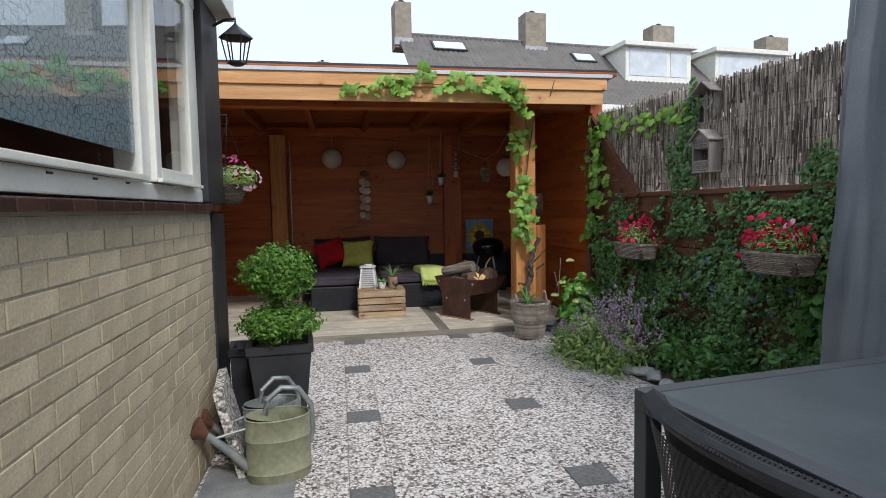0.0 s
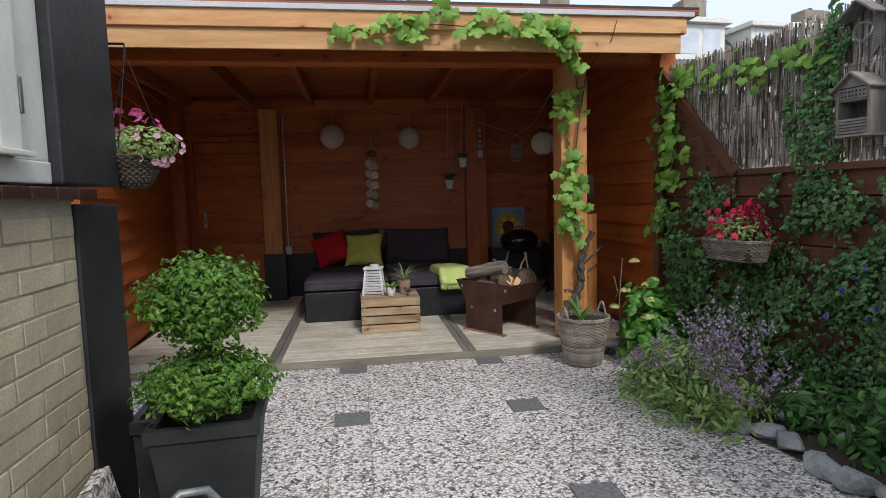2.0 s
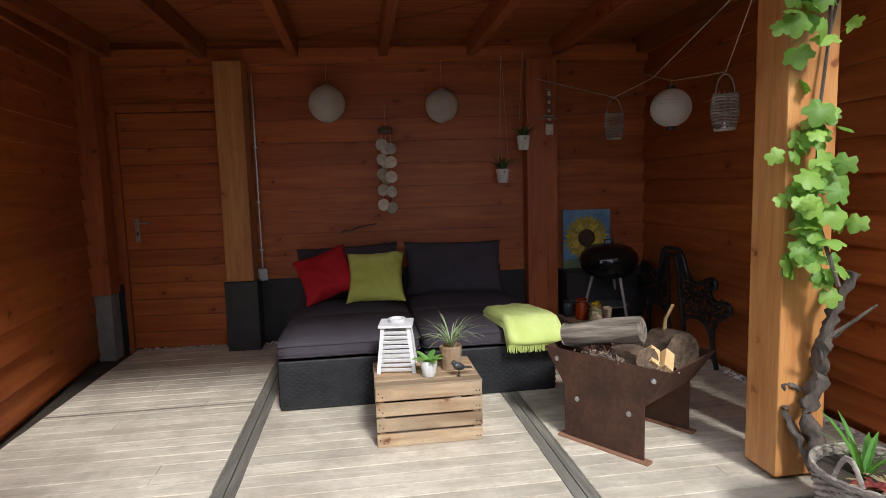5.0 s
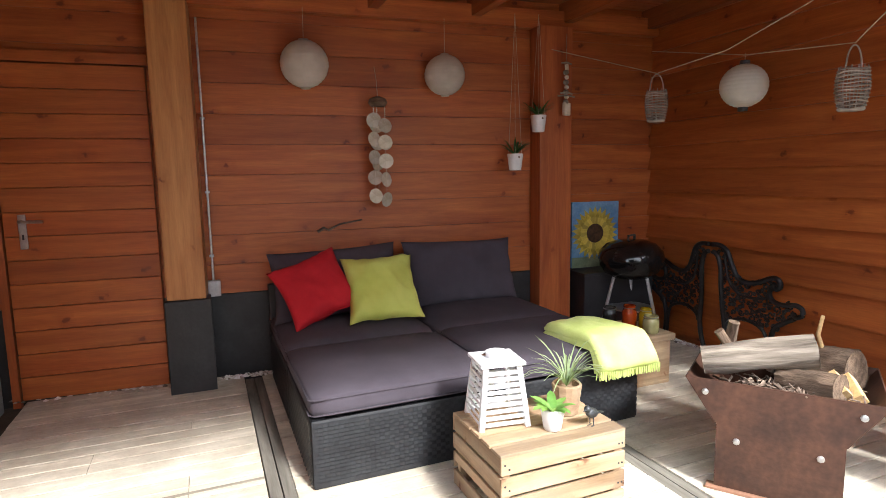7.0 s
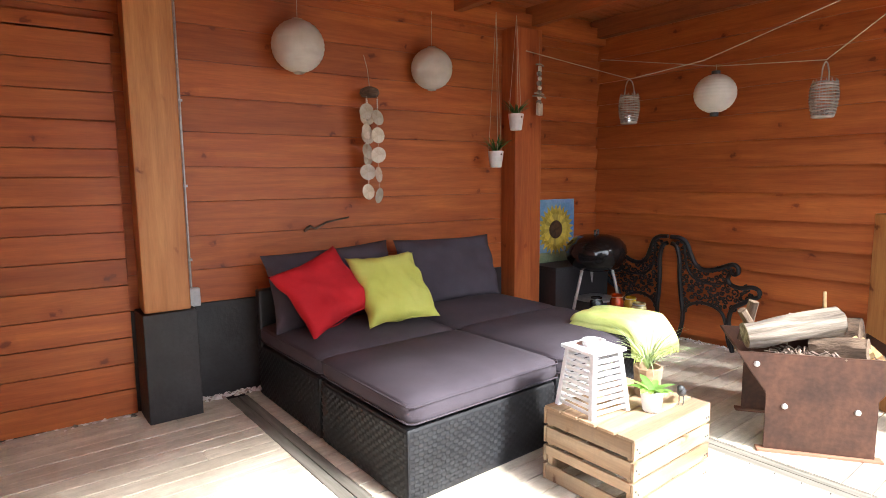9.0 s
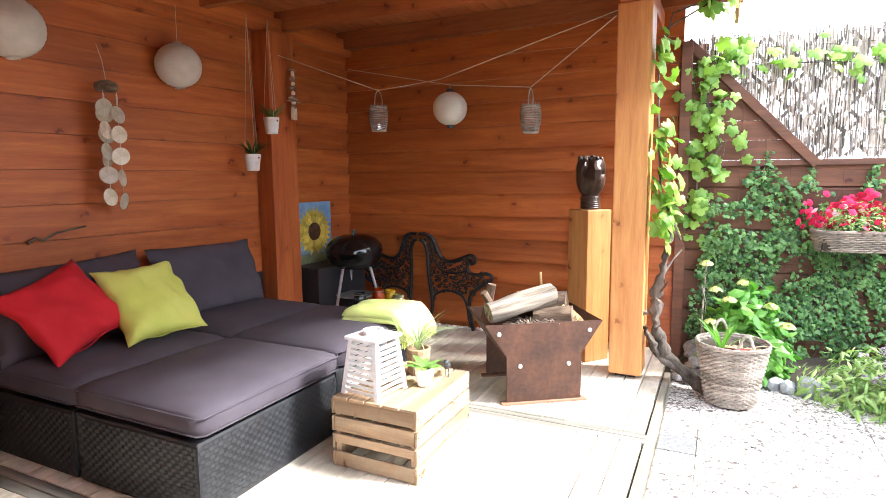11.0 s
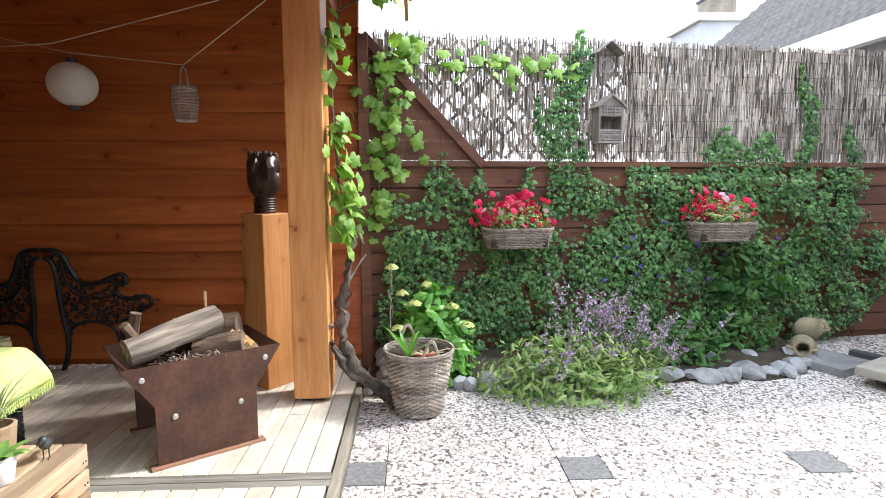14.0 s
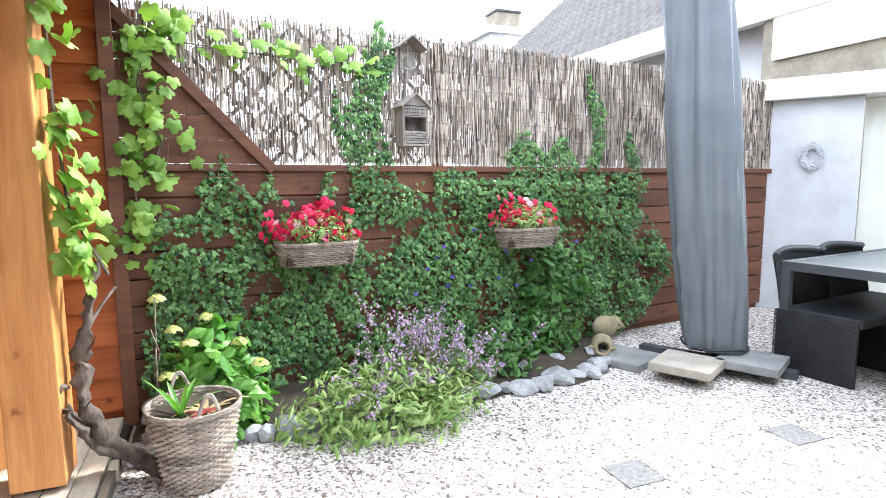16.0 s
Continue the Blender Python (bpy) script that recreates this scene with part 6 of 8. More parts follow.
def watering_can(name, label, at, turn, body_mat, rose_mat, sc=1.0):
    e = thing(name, label, "watering can", at, turn, "watering cans")
    def oval(bm, prof):
        rings = [[bm.verts.new((r * 1.25 * math.cos(6.2832 * k / 32) * sc, r * 0.85 * math.sin(6.2832 * k / 32) * sc, z * sc)) for k in range(32)] for r, z in prof]
        for a, b in zip(rings, rings[1:]):
            for k in range(32):
                bm.faces.new((a[k], a[(k + 1) % 32], b[(k + 1) % 32], b[k]))
        bm.faces.new(rings[0][::-1])
    bm = bmesh.new()
    oval(bm, [(0.115, 0), (0.12, 0.01), (0.122, 0.045), (0.126, 0.05), (0.122, 0.056), (0.122, 0.2), (0.126, 0.206), (0.122, 0.212), (0.121, 0.3), (0.125, 0.305), (0.121, 0.31), (0.116, 0.305)])
    smooth(part("body", bm, body_mat, e), 40)
    bm = bmesh.new()
    n = 20
    arc = [bm.verts.new((0.117 * 1.25 * math.cos(math.pi * 0.5 + math.pi * k / n) * sc, 0.117 * 0.85 * math.sin(math.pi * 0.5 + math.pi * k / n) * sc, (0.305 + 0.015 * math.sin(math.pi * k / n)) * sc)) for k in range(n + 1)]
    bm.faces.new(arc)
    part("half_lid", bm, body_mat, e)
    bm = bmesh.new()
    tube(bm, [(x * sc, 0, z * sc) for x, z in ((-0.06, 0.31), (-0.05, 0.38), (0.02, 0.435), (0.10, 0.42), (0.16, 0.33), (0.165, 0.22), (0.148, 0.14))], 0.014 * sc, 10)
    smooth(part("handle", bm, M["zinc_pipe"], e, "grey tube handle"), 60)
    bm = bmesh.new()
    tube(bm, [(-0.135 * sc, 0, 0.06 * sc), (-0.22 * sc, 0, 0.16 * sc), (-0.33 * sc, 0, 0.27 * sc)], 0.024 * sc, 12, 0.017 * sc)
    spout = smooth(part("spout", bm, M["zinc_pipe"], e), 60)
    bm = bmesh.new()
    lathe(bm, [(0.02 * sc, 0), (0.055 * sc, 0.065 * sc), (0.055 * sc, 0.075 * sc), (0.0, 0.085 * sc)], 24)
    r = smooth(part("rose", bm, rose_mat, spout, "rusty sprinkler rose"), 40)
    r.matrix_basis = pose(-0.32 * sc, 0, 0.26 * sc, 0, -52)
    bm = bmesh.new()
    tube(bm, [(-0.145 * sc, 0, 0.26 * sc), (-0.30 * sc, 0, 0.235 * sc)], 0.007 * sc, 8)
    part("spout_brace", bm, M["zinc_pipe"], e)


M["zinc_pipe"] = surface("dull_zinc", (0.20, 0.22, 0.21), (0.34, 0.36, 0.35), 8, 60, 0.5, 0.5, relief=0.15)
M["can_green"] = surface("faded_olive_enamel", (0.20, 0.21, 0.13), (0.30, 0.30, 0.20), 5, 40, 0.5, relief=0.15)
M["rust"] = surface("brown_rust", (0.06, 0.025, 0.015), (0.14, 0.055, 0.03), 14, 70, 0.85, relief=0.5)
watering_can("watering_can", "old olive-green watering can with rusty rose", (1.10, 3.28, 0.0), 14, M["can_green"], M["rust"], 1.0)
watering_can("watering_can", "old grey zinc watering can behind the green one", (1.04, 3.52, 0.0), 30, M["zinc_pipe"], M["rust"], 0.95)
ag = tagged(part("aggregate_tile", boxmesh(0, -0.23, 0, 0.045, 0.23, 0.44, 0.006), M["gravel"]), "exposed aggregate paving tile leaning on the brick wall", "paving tile")
ag.matrix_world = pose(0.875, 3.50, 0.0, 0, -13, 8)


# ---- planting ----
def tri_mesh(name, vs, fs, mat_):
    me = bpy.data.meshes.new(name)
    me.from_pydata(vs, [], fs)
    me.materials.append(mat_)
    return me


IVY = [(0, -0.42), (0.34, -0.38), (0.5, 0.02), (0.2, 0.12), (0, 0.6), (-0.2, 0.12), (-0.5, 0.02), (-0.34, -0.38)]


def add_leaf(vs, fs, c, n, size, rng, shape, droop=0.12, down=0.75):
    n = n.normalized()
    d = Vector((rng.uniform(-1, 1), rng.uniform(-1, 1), rng.uniform(-1, 1) - down))
    d = (d - n * d.dot(n)).normalized()
    s_ = d.cross(n)
    b = len(vs)
    vs.append(tuple(c + n * size * 0.05))
    for x, y in shape:
        vs.append(tuple(c + s_ * (x * size) + d * (y * size) - n * size * (abs(x) * droop * 2 + max(0, y) * droop)))
    k = len(shape)
    for i in range(k):
        fs.append((b, b + 1 + i, b + 1 + (i + 1) % k))


def ivy_cover(u, z):
    """How densely the ivy grows at u along the fence and z up."""
    w = 0.09 * noise.noise(Vector((u * 2.3, z * 2.3, 4.0))) + 0.05 * noise.noise(Vector((u * 7, z * 7, 1.0)))
    top = 1.16 if u < 1.5 else 1.16 + min(1, (u - 1.5) / 0.35) * 0.20
    end = 3.95 + 0.25 * math.sin(z * 3.0)
    if z < 0.35:
        end -= (0.35 - z) * 1.2
    gap = noise.noise(Vector((u * 3.7, z * 3.7, 12.0))) + 0.6 * noise.noise(Vector((u * 9.0, z * 9.0, 2.0)))
    k = 0.0
    if 0.16 < u + w < end and z + w < top:
        k = 1.0 if gap < 0.30 else 0.22
        if z + w > 0.95 and u < 1.9:
            k = 0.8 if gap < -0.05 else 0.06
        if u > 3.5 and gap > 0.1:
            k = 0.15
    for u0, width, ztop in ((1.30, 0.055, 1.85), (1.55, 0.09, 1.75), (1.47, 0.11, 2.29), (0.62, 0.14, 1.45), (0.85, 0.10, 1.34), (1.12, 0.08, 1.36), (2.72, 0.20, 1.66), (3.05, 0.20, 1.62), (3.33, 0.07, 2.12), (3.74, 0.07, 1.72)):
        x = u - u0 - 0.07 * math.sin(z * 6 + u0 * 5)
        wd = width * (1.0 if z < ztop - 0.2 else max(0.25, (ztop - z) / 0.2))
        if abs(x) < wd and 1.0 < z < ztop:
            k = max(k, 0.8)
    if (u - 1.50) ** 2 / 0.02 + (z - 0.93) ** 2 / 0.010 < 1 or (u - 0.98) ** 2 / 0.05 + (z - 1.14) ** 2 / 0.006 < 1:
        k = min(k, 0.08)
    return k


def ivy():
    rng = random.Random(44)
    e = thing("ivy", "dense dark green ivy climbing over the fence", "ivy")
    vs, fs = [], []
    n = 0
    tries = 0
    while n < 17500 and tries < 140000:
        tries += 1
        u, z = rng.uniform(0.1, 4.3), rng.uniform(0.03, 2.3)
        if rng.random() > ivy_cover(u, z):
            continue
        depth = (0.05 + 0.13 * max(0, noise.noise(Vector((u * 2.6, z * 2.6, 9))) + 0.35)) if z < 1.3 else 0.03
        out = -depth * rng.random() ** 0.6 - 0.015
        c = fm @ Vector((u, out, z))
        nn = fm.to_3x3() @ Vector((rng.gauss(0, 0.55), -1, rng.gauss(0.55, 0.5)))
        add_leaf(vs, fs, c, nn, rng.choice((rng.uniform(0.018, 0.034), rng.uniform(0.03, 0.05))), rng, IVY)
        n += 1
    o = new("ivy_foliage", tri_mesh("ivy_foliage", vs, fs, M["ivy"]))
    o.parent = e
    tagged(o, kind="stuff")
    bm = bmesh.new()
    for k in range(46):
        u, z = rng.uniform(0.2, 3.9), 0.02
        pts = []
        for j in range(rng.randint(5, 11)):
            pts.append(fm @ Vector((u, -0.02 - rng.random() * 0.05, z)))
            u += rng.uniform(-0.12, 0.12)
            z += rng.uniform(0.06, 0.17)
        tube(bm, pts, 0.004, 5, 0.0015)
    tagged(part("ivy_stem_growth", bm, M["bark"], e), kind="stuff")


ivy()
grid = thing("wire_trellis", "thin rusty wire mesh trellis on the fence", "trellis")
grid.matrix_world = fm
for k in range(17):
    bm = bmesh.new()
    u = 0.25 + k * 0.15
    tube(bm, [(u, -0.045, 0.1), (u, -0.045, 1.34 if k > 3 else 1.85)], 0.0022, 4)
    part("wire", bm, M["rust"], grid)
for z in (0.3, 0.5, 0.7, 0.9, 1.05, 1.2, 1.33):
    bm = bmesh.new()
    tube(bm, [(0.15, -0.045, z), (2.7, -0.045, z)], 0.0022, 4)
    part("wire", bm, M["rust"], grid)

# grape vine
GRAPE = [(0, -0.30), (0.22, -0.46), (0.44, -0.34), (0.42, -0.12), (0.58, 0.06), (0.50, 0.26), (0.30, 0.24), (0.22, 0.46), (0, 0.62), (-0.22, 0.46), (-0.30, 0.24), (-0.50, 0.26), (-0.58, 0.06), (-0.42, -0.12), (-0.44, -0.34), (-0.22, -0.46)]
grape_meshes = []
for k in range(4):
    rr = random.Random(70 + k)
    vs, fs = [(0, 0, 0.06)], []
    n = len(GRAPE)
    for x, y in GRAPE:
        vs.append((x * 0.5, y * 0.5, 0.035 + 0.03 * rr.uniform(-1, 1)))
    for x, y in GRAPE:
        vs.append((x * rr.uniform(0.94, 1.06), y * rr.uniform(0.94, 1.06), -0.14 * (x * x + y * y) - rr.uniform(0, 0.07)))
    for i in range(n):
        j = (i + 1) % n
        fs.append((0, 1 + i, 1 + j))
        fs.append((1 + i, 1 + n + i, 1 + n + j, 1 + j))
    me = tri_mesh("vine_leaf", vs, fs, M["vine"])
    for p in me.polygons:
        p.use_smooth = True
    grape_meshes.append(me)

vine = thing("grape_vine", "grape vine with bright green lobed leaves on post and fascia", "vine")
vrng = random.Random(91)


def vine_leaves(pts, n, spread, facing, size):
    P = [Vector(p) for p in pts]
    for i in range(n):
        f = vrng.random() * (len(P) - 1)
        k = min(int(f), len(P) - 2)
        c = P[k].lerp(P[k + 1], f - k) + Vector((vrng.gauss(0, spread[0]), vrng.gauss(0, spread[1]), vrng.gauss(0, spread[2])))
        nrm = (Vector(facing) + Vector((vrng.gauss(0, 0.45), vrng.gauss(0, 0.45), vrng.gauss(0.25, 0.45)))).normalized()
        q = nrm.to_track_quat("Z", "Y").to_matrix().to_4x4()
        s_ = size * vrng.uniform(0.65, 1.2)
        o = new("vine_leaf", vrng.choice(grape_meshes))
        o.parent = vine
        o.matrix_basis = Matrix.Translation(c) @ q @ Matrix.Rotation(vrng.uniform(2.3, 4.0), 4, "Z") @ Matrix.Diagonal((s_, s_, s_, 1))


vine_leaves([(1.45, 5.78, 2.37), (1.8, 5.77, 2.40)], 12, (0.05, 0.015, 0.03), (0, -1, 0.3), 0.075)
vine_leaves([(1.8, 5.76, 2.40), (2.3, 5.75, 2.44), (2.9, 5.75, 2.44), (3.05, 5.78, 2.38)], 78, (0.07, 0.025, 0.055), (0, -1, 0.3), 0.095)
vine_leaves([(3.0, 5.78, 2.42), (3.17, 5.82, 2.30), (3.28, 6.0, 2.18)], 20, (0.05, 0.04, 0.05), (-0.3, -1, 0.2), 0.09)
vine_leaves([(3.38, 6.2, 2.12), (3.30, 6.22, 2.0), (3.26, 6.22, 1.90)], 22, (0.07, 0.03, 0.05), (-0.2, -1, 0.2), 0.09)
vine_leaves([(3.32, 6.22, 1.62), (3.32, 6.2, 1.45), (3.30, 6.18, 1.25), (3.28, 6.17, 1.05), (3.34, 6.17, 0.88)], 62, (0.065, 0.035, 0.05), (-0.25, -1, 0.2), 0.092)
cornerp = [fm @ Vector(p) for p in ((0.24, -0.06, 2.1), (0.17, -0.08, 1.8), (0.27, -0.08, 1.5), (0.13, -0.09, 1.25), (0.15, -0.08, 0.95))]
vine_leaves(cornerp, 125, (0.035, 0.075, 0.07), (-1, -0.3, 0.2), 0.084)
vine_leaves([fm @ Vector(p) for p in ((0.2, -0.06, 2.05), (0.45, -0.05, 2.08), (0.6, -0.04, 2.0))], 24, (0.03, 0.06, 0.05), (-1, -0.2, 0.3), 0.09)
vine_leaves([fm @ Vector(p) for p in ((0.85, -0.05, 2.12), (1.05, -0.05, 1.95))], 14, (0.02, 0.07, 0.06), (-1, -0.2, 0.3), 0.085)
vine_leaves([fm @ Vector(p) for p in ((1.2, -0.05, 2.04), (1.45, -0.05, 2.0))], 18, (0.02, 0.07, 0.05), (-1, -0.2, 0.3), 0.085)
bm = bmesh.new()
tube(bm, [(3.34, 6.10, 0.92), (3.33, 6.22, 1.2), (3.36, 6.25, 1.6), (3.40, 6.26, 1.9), (3.36, 6.22, 2.15), (3.2, 5.9, 2.27), (3.0, 5.80, 2.40), (2.2, 5.79, 2.44), (1.45, 5.80, 2.37)], 0.008, 6, 0.003)
tube(bm, [(3.40, 6.26, 1.9), (3.44, 6.2, 2.25), (3.47, 5.83, 2.36), (3.5, 5.80, 2.50)], 0.006, 6, 0.003)
tube(bm, [tuple(p) for p in cornerp[::-1]], 0.007, 6, 0.004)
tube(bm, [tuple(fm @ Vector(p)) for p in ((0.16, -0.06, 2.05), (0.6, -0.05, 2.02), (1.05, -0.05, 2.0), (1.5, -0.05, 2.02))], 0.004, 6, 0.002)
part("vine_cane", bm, M["bark"], vine)
bm = bmesh.new()
for off, r0, r1, top in (((0, 0, 0), 0.042, 0.02, 0.96), ((0.02, 0.03, 0), 0.022, 0.010, 0.80), ((-0.02, 0.02, 0), 0.018, 0.008, 0.66)):
    pts = [(3.33, 5.90, 0.01), (3.36, 5.99, 0.06), (3.36, 6.16, 0.20), (3.33, 6.22, 0.38), (3.40, 6.235, 0.55), (3.38, 6.20, 0.72), (3.46, 6.16, top)]
    raw = [Vector((p[0] + off[0] * k, p[1] + off[1] * k, p[2] * (top / 0.96 if k > 3 else 1))) for k, p in enumerate(pts)]
    fine_ = [raw[i].lerp(raw[i + 1], j / 9) for i in range(len(raw) - 1) for j in range(9)] + [raw[-1]]
    tube(bm, fine_, r0, 14, r1)
tube(bm, [(3.40, 6.20, 0.70), (3.47, 6.15, 0.78), (3.50, 6.10, 0.84)], 0.010, 6, 0.005)
tube(bm, [(3.40, 6.23, 0.56), (3.35, 6.18, 0.64), (3.31, 6.16, 0.67)], 0.009, 6, 0.004)
for v in bm.verts:
    v.co += Vector((noise.noise(v.co * 22), noise.noise(v.co * 22 + Vector((5, 0, 0))), 0)) * 0.024 + Vector((noise.noise(v.co * 60), noise.noise(v.co * 60 + Vector((0, 7, 0))), 0)) * 0.012
smooth(part("vine_trunk", bm, M["bark"], vine, "gnarled grey-brown vine trunk"), 70)


# planting bed
def bed():
    vs, fs = [], []
    nu, nv = 40, 8
    for i in range(nu + 1):
        y = 6.12 - i * (3.15 / nu)
        x0 = 3.60 + 0.04 * math.sin(i * 0.5) + max(0, (3.6 - y)) * 0.45 + max(0, y - 5.5) * 0.25
        x1 = 4.07 + 0.123 * (6.19 - y)
        for j in range(nv + 1):
            f = j / nv
            vs.append((x0 + (x1 - x0) * f, y, 0.005 + 0.07 * math.sin(min(1, f * 2.2) * 1.57) * (1 if 0 < i < nu else 0) + 0.015 * noise.noise(Vector((i * 0.7, j * 0.9, 0)))))
    for i in range(nu):
        for j in range(nv):
            a = i * (nv + 1) + j
            fs.append((a, a + 1, a + nv + 2, a + nv + 1))
    o = new("planting_bed", tri_mesh("planting_bed", vs, fs, M["soil"]))
    tagged(o, "dark soil planting bed along the fence", "planting bed", kind="structure")


bed()


def stone(at, r, seed):
    rng = random.Random(seed)
    bm = bmesh.new()
    bmesh.ops.create_icosphere(bm, subdivisions=2, radius=1)
    planes = [(rand_dir(rng), rng.uniform(0.5, 0.82)) for _ in range(12)]
    for v in bm.verts:
        p = v.co.copy()
        for d, h in planes:
            k = p.dot(d)
            if k > h:
                p -= d * (k - h)
        v.co = Vector((p.x * r * rng_a[0], p.y * r * rng_a[1], p.z * r * 0.72)) + Vector((0, 0, r * 0.45))
    o = tagged(part("border_stone", bm, M["stone"]), "rough pale grey border stone at the bed edge", "stone", "stones edging the bed")
    smooth(o, 14)
    o.matrix_world = pose(*at, 0, 0, rng.uniform(0, 360))


srng = random.Random(17)
edge = [(3.66, 6.02), (3.56, 5.80), (3.55, 5.50), (3.56, 5.0), (3.58, 4.5), (3.62, 4.1), (3.65, 3.7), (3.70, 3.4), (3.86, 3.15), (3.98, 2.98)]
cum = 0.0
for (xa, ya), (xb, yb) in zip(edge, edge[1:]):
    L = math.hypot(xb - xa, yb - ya)
    f = srng.uniform(0.0, 0.05)
    while f < L:
        r = srng.uniform(0.065, 0.10)
        rng_a = (srng.uniform(0.8, 1.1), srng.uniform(0.9, 1.35))
        if not (4.45 < ya + (yb - ya) * f / L < 5.15 and srng.random() < 0.4):
            stone((xa + (xb - xa) * f / L + srng.uniform(-0.03, 0.03), ya + (yb - ya) * f / L, 0.0), r, srng.randint(0, 9999))
        f += r * 1.55
for k in range(14):
    rng_a = (1.0, 1.2)
    stone((srng.uniform(3.62, 3.95), srng.uniform(5.55, 6.1), 0.03 + 0.06 * srng.random()), srng.uniform(0.06, 0.11), k + 400)
for k in range(7):
    rng_a = (srng.uniform(0.9, 1.2), srng.uniform(1.0, 1.3))
    stone((3.50 + 0.055 * (k % 3) + srng.uniform(-0.02, 0.02), 6.10 - 0.075 * (k // 3) - srng.uniform(0, 0.03), 0.0 if k < 5 else 0.07), srng.uniform(0.05, 0.075), k + 700)
for k in range(5):
    rng_a = (1.0, 1.1)
    stone((3.78 + 0.05 * k, 4.4 - 0.3 * k, 0.05), srng.uniform(0.06, 0.08), k + 500)


def leafy_bush(name, label, at, radii, n, size, ratio, mat_, seed, down=0.2):
    e = thing(name, label, "shrub", at)
    rng = random.Random(seed)
    vs, fs = [], []
    shape = [(0, -0.5), (ratio * 0.42, -0.2), (ratio * 0.5, 0.1), (ratio * 0.28, 0.38), (0, 0.55), (-ratio * 0.28, 0.38), (-ratio * 0.5, 0.1), (-ratio * 0.42, -0.2)]
    for i in range(n):
        d = rand_dir(rng)
        d.z = abs(d.z) ** 0.8 if rng.random() < 0.8 else d.z * 0.3
        f = rng.uniform(0.45, 1.0) * (1 + 0.22 * noise.noise(d * 2.5 + Vector((seed, 1, 0))))
        c = Vector((d.x * radii[0], d.y * radii[1], max(0.02, d.z) * radii[2])) * f
        add_leaf(vs, fs, c, d + Vector((rng.gauss(0, 0.85), rng.gauss(0, 0.85), rng.gauss(0.6, 0.5))), size * rng.uniform(0.6, 1.25), rng, shape, 0.13, down)
    o = new("foliage", tri_mesh("foliage", vs, fs, mat_))
    o.parent = e
    tagged(o, kind="stuff")
    bm = bmesh.new()
    for i in range(16):
        d = rand_dir(rng)
        top = Vector((d.x * radii[0], d.y * radii[1], (0.4 + 0.6 * abs(d.z)) * radii[2])) * 0.85
        tube(bm, [Vector((d.x * 0.03, d.y * 0.03, -0.06)), top * 0.5 + Vector((0, 0, 0.05)), top], 0.005, 5, 0.002)
    tagged(part("stem_growth", bm, M["stem"], e), kind="stuff")
    return e


M["shrub"] = leafmat("dark_shrub_leaf", (0.035, 0.11, 0.03), (0.11, 0.25, 0.06), gloss=0.5)
M["stem"] = surface("green_brown_stem", (0.10, 0.12, 0.04), (0.2, 0.22, 0.09), 20, 60, 0.8)
M["violet"] = leafmat("violet_petal", (0.24, 0.15, 0.36), (0.60, 0.46, 0.66), gloss=0.7)
M["petal_red"] = leafmat("crimson_petal", (0.50, 0.004, 0.03), (0.78, 0.025, 0.14), gloss=0.6)
M["petal_pink"] = leafmat("pink_petal", (0.55, 0.22, 0.40), (0.78, 0.55, 0.68), gloss=0.6)
M["petal_magenta"] = leafmat("magenta_petal", (0.45, 0.03, 0.22), (0.72, 0.18, 0.45), gloss=0.6)
M["hydr_head"] = leafmat("lime_cream_floret", (0.42, 0.48, 0.14), (0.62, 0.62, 0.30), gloss=0.7)
M["bluebell"] = leafmat("blue_petal", (0.10, 0.09, 0.45), (0.22, 0.18, 0.62), gloss=0.7)

sage = leafy_bush("sage_bush", "sage bush with grey-green leaves and violet flower spikes", (3.50, 4.86, 0.02), (0.36, 0.60, 0.33), 1900, 0.062, 0.34, M["herb"], 3, -0.55)
rng = random.Random(5)
vs, fs = [], []
bm = bmesh.new()
for k in range(84):
    cx, cy, ch = rng.choice(((0.10, -0.12, 0.60), (0.12, -0.16, 0.62), (0.05, -0.34, 0.50), (0.12, -0.40, 0.52), (0.02, -0.50, 0.42), (0.0, -0.02, 0.44), (-0.12, 0.22, 0.36)))
    px, py = cx + rng.gauss(0, 0.09), cy + rng.gauss(0, 0.11)
    h = ch - 0.08 + rng.gauss(0, 0.06)
    top = Vector((px + rng.gauss(0, 0.07), py + rng.gauss(0, 0.08), h))
    tube(bm, [(px * 0.6, py * 0.6, 0.1), (px, py, h * 0.6), tuple(top)], 0.002, 4)
    for j in range(22):
        c = Vector((px, py, h * 0.6)).lerp(top, rng.uniform(0.35, 1.03)) + Vector((rng.gauss(0, 0.013), rng.gauss(0, 0.013), 0))
        add_leaf(vs, fs, c, rand_dir(rng), rng.uniform(0.009, 0.022), rng, [(-0.4, -0.3), (0.4, -0.3), (0.3, 0.5), (-0.3, 0.5)], 0.2, 0)
o = new("flower_bloom", tri_mesh("flower_bloom", vs, fs, M["violet"]))
o.parent = sage
tagged(o, "violet flower spikes", kind="stuff")
tagged(part("flower_stalk_growth", bm, M["stem"], sage), kind="stuff")

hyd = leafy_bush("hydrangea", "leafy green hydrangea with lime-cream flower heads", (3.74, 5.72, 0.03), (0.25, 0.28, 0.60), 820, 0.088, 0.62, M["hydr"], 8, 0.1)
rng = random.Random(15)
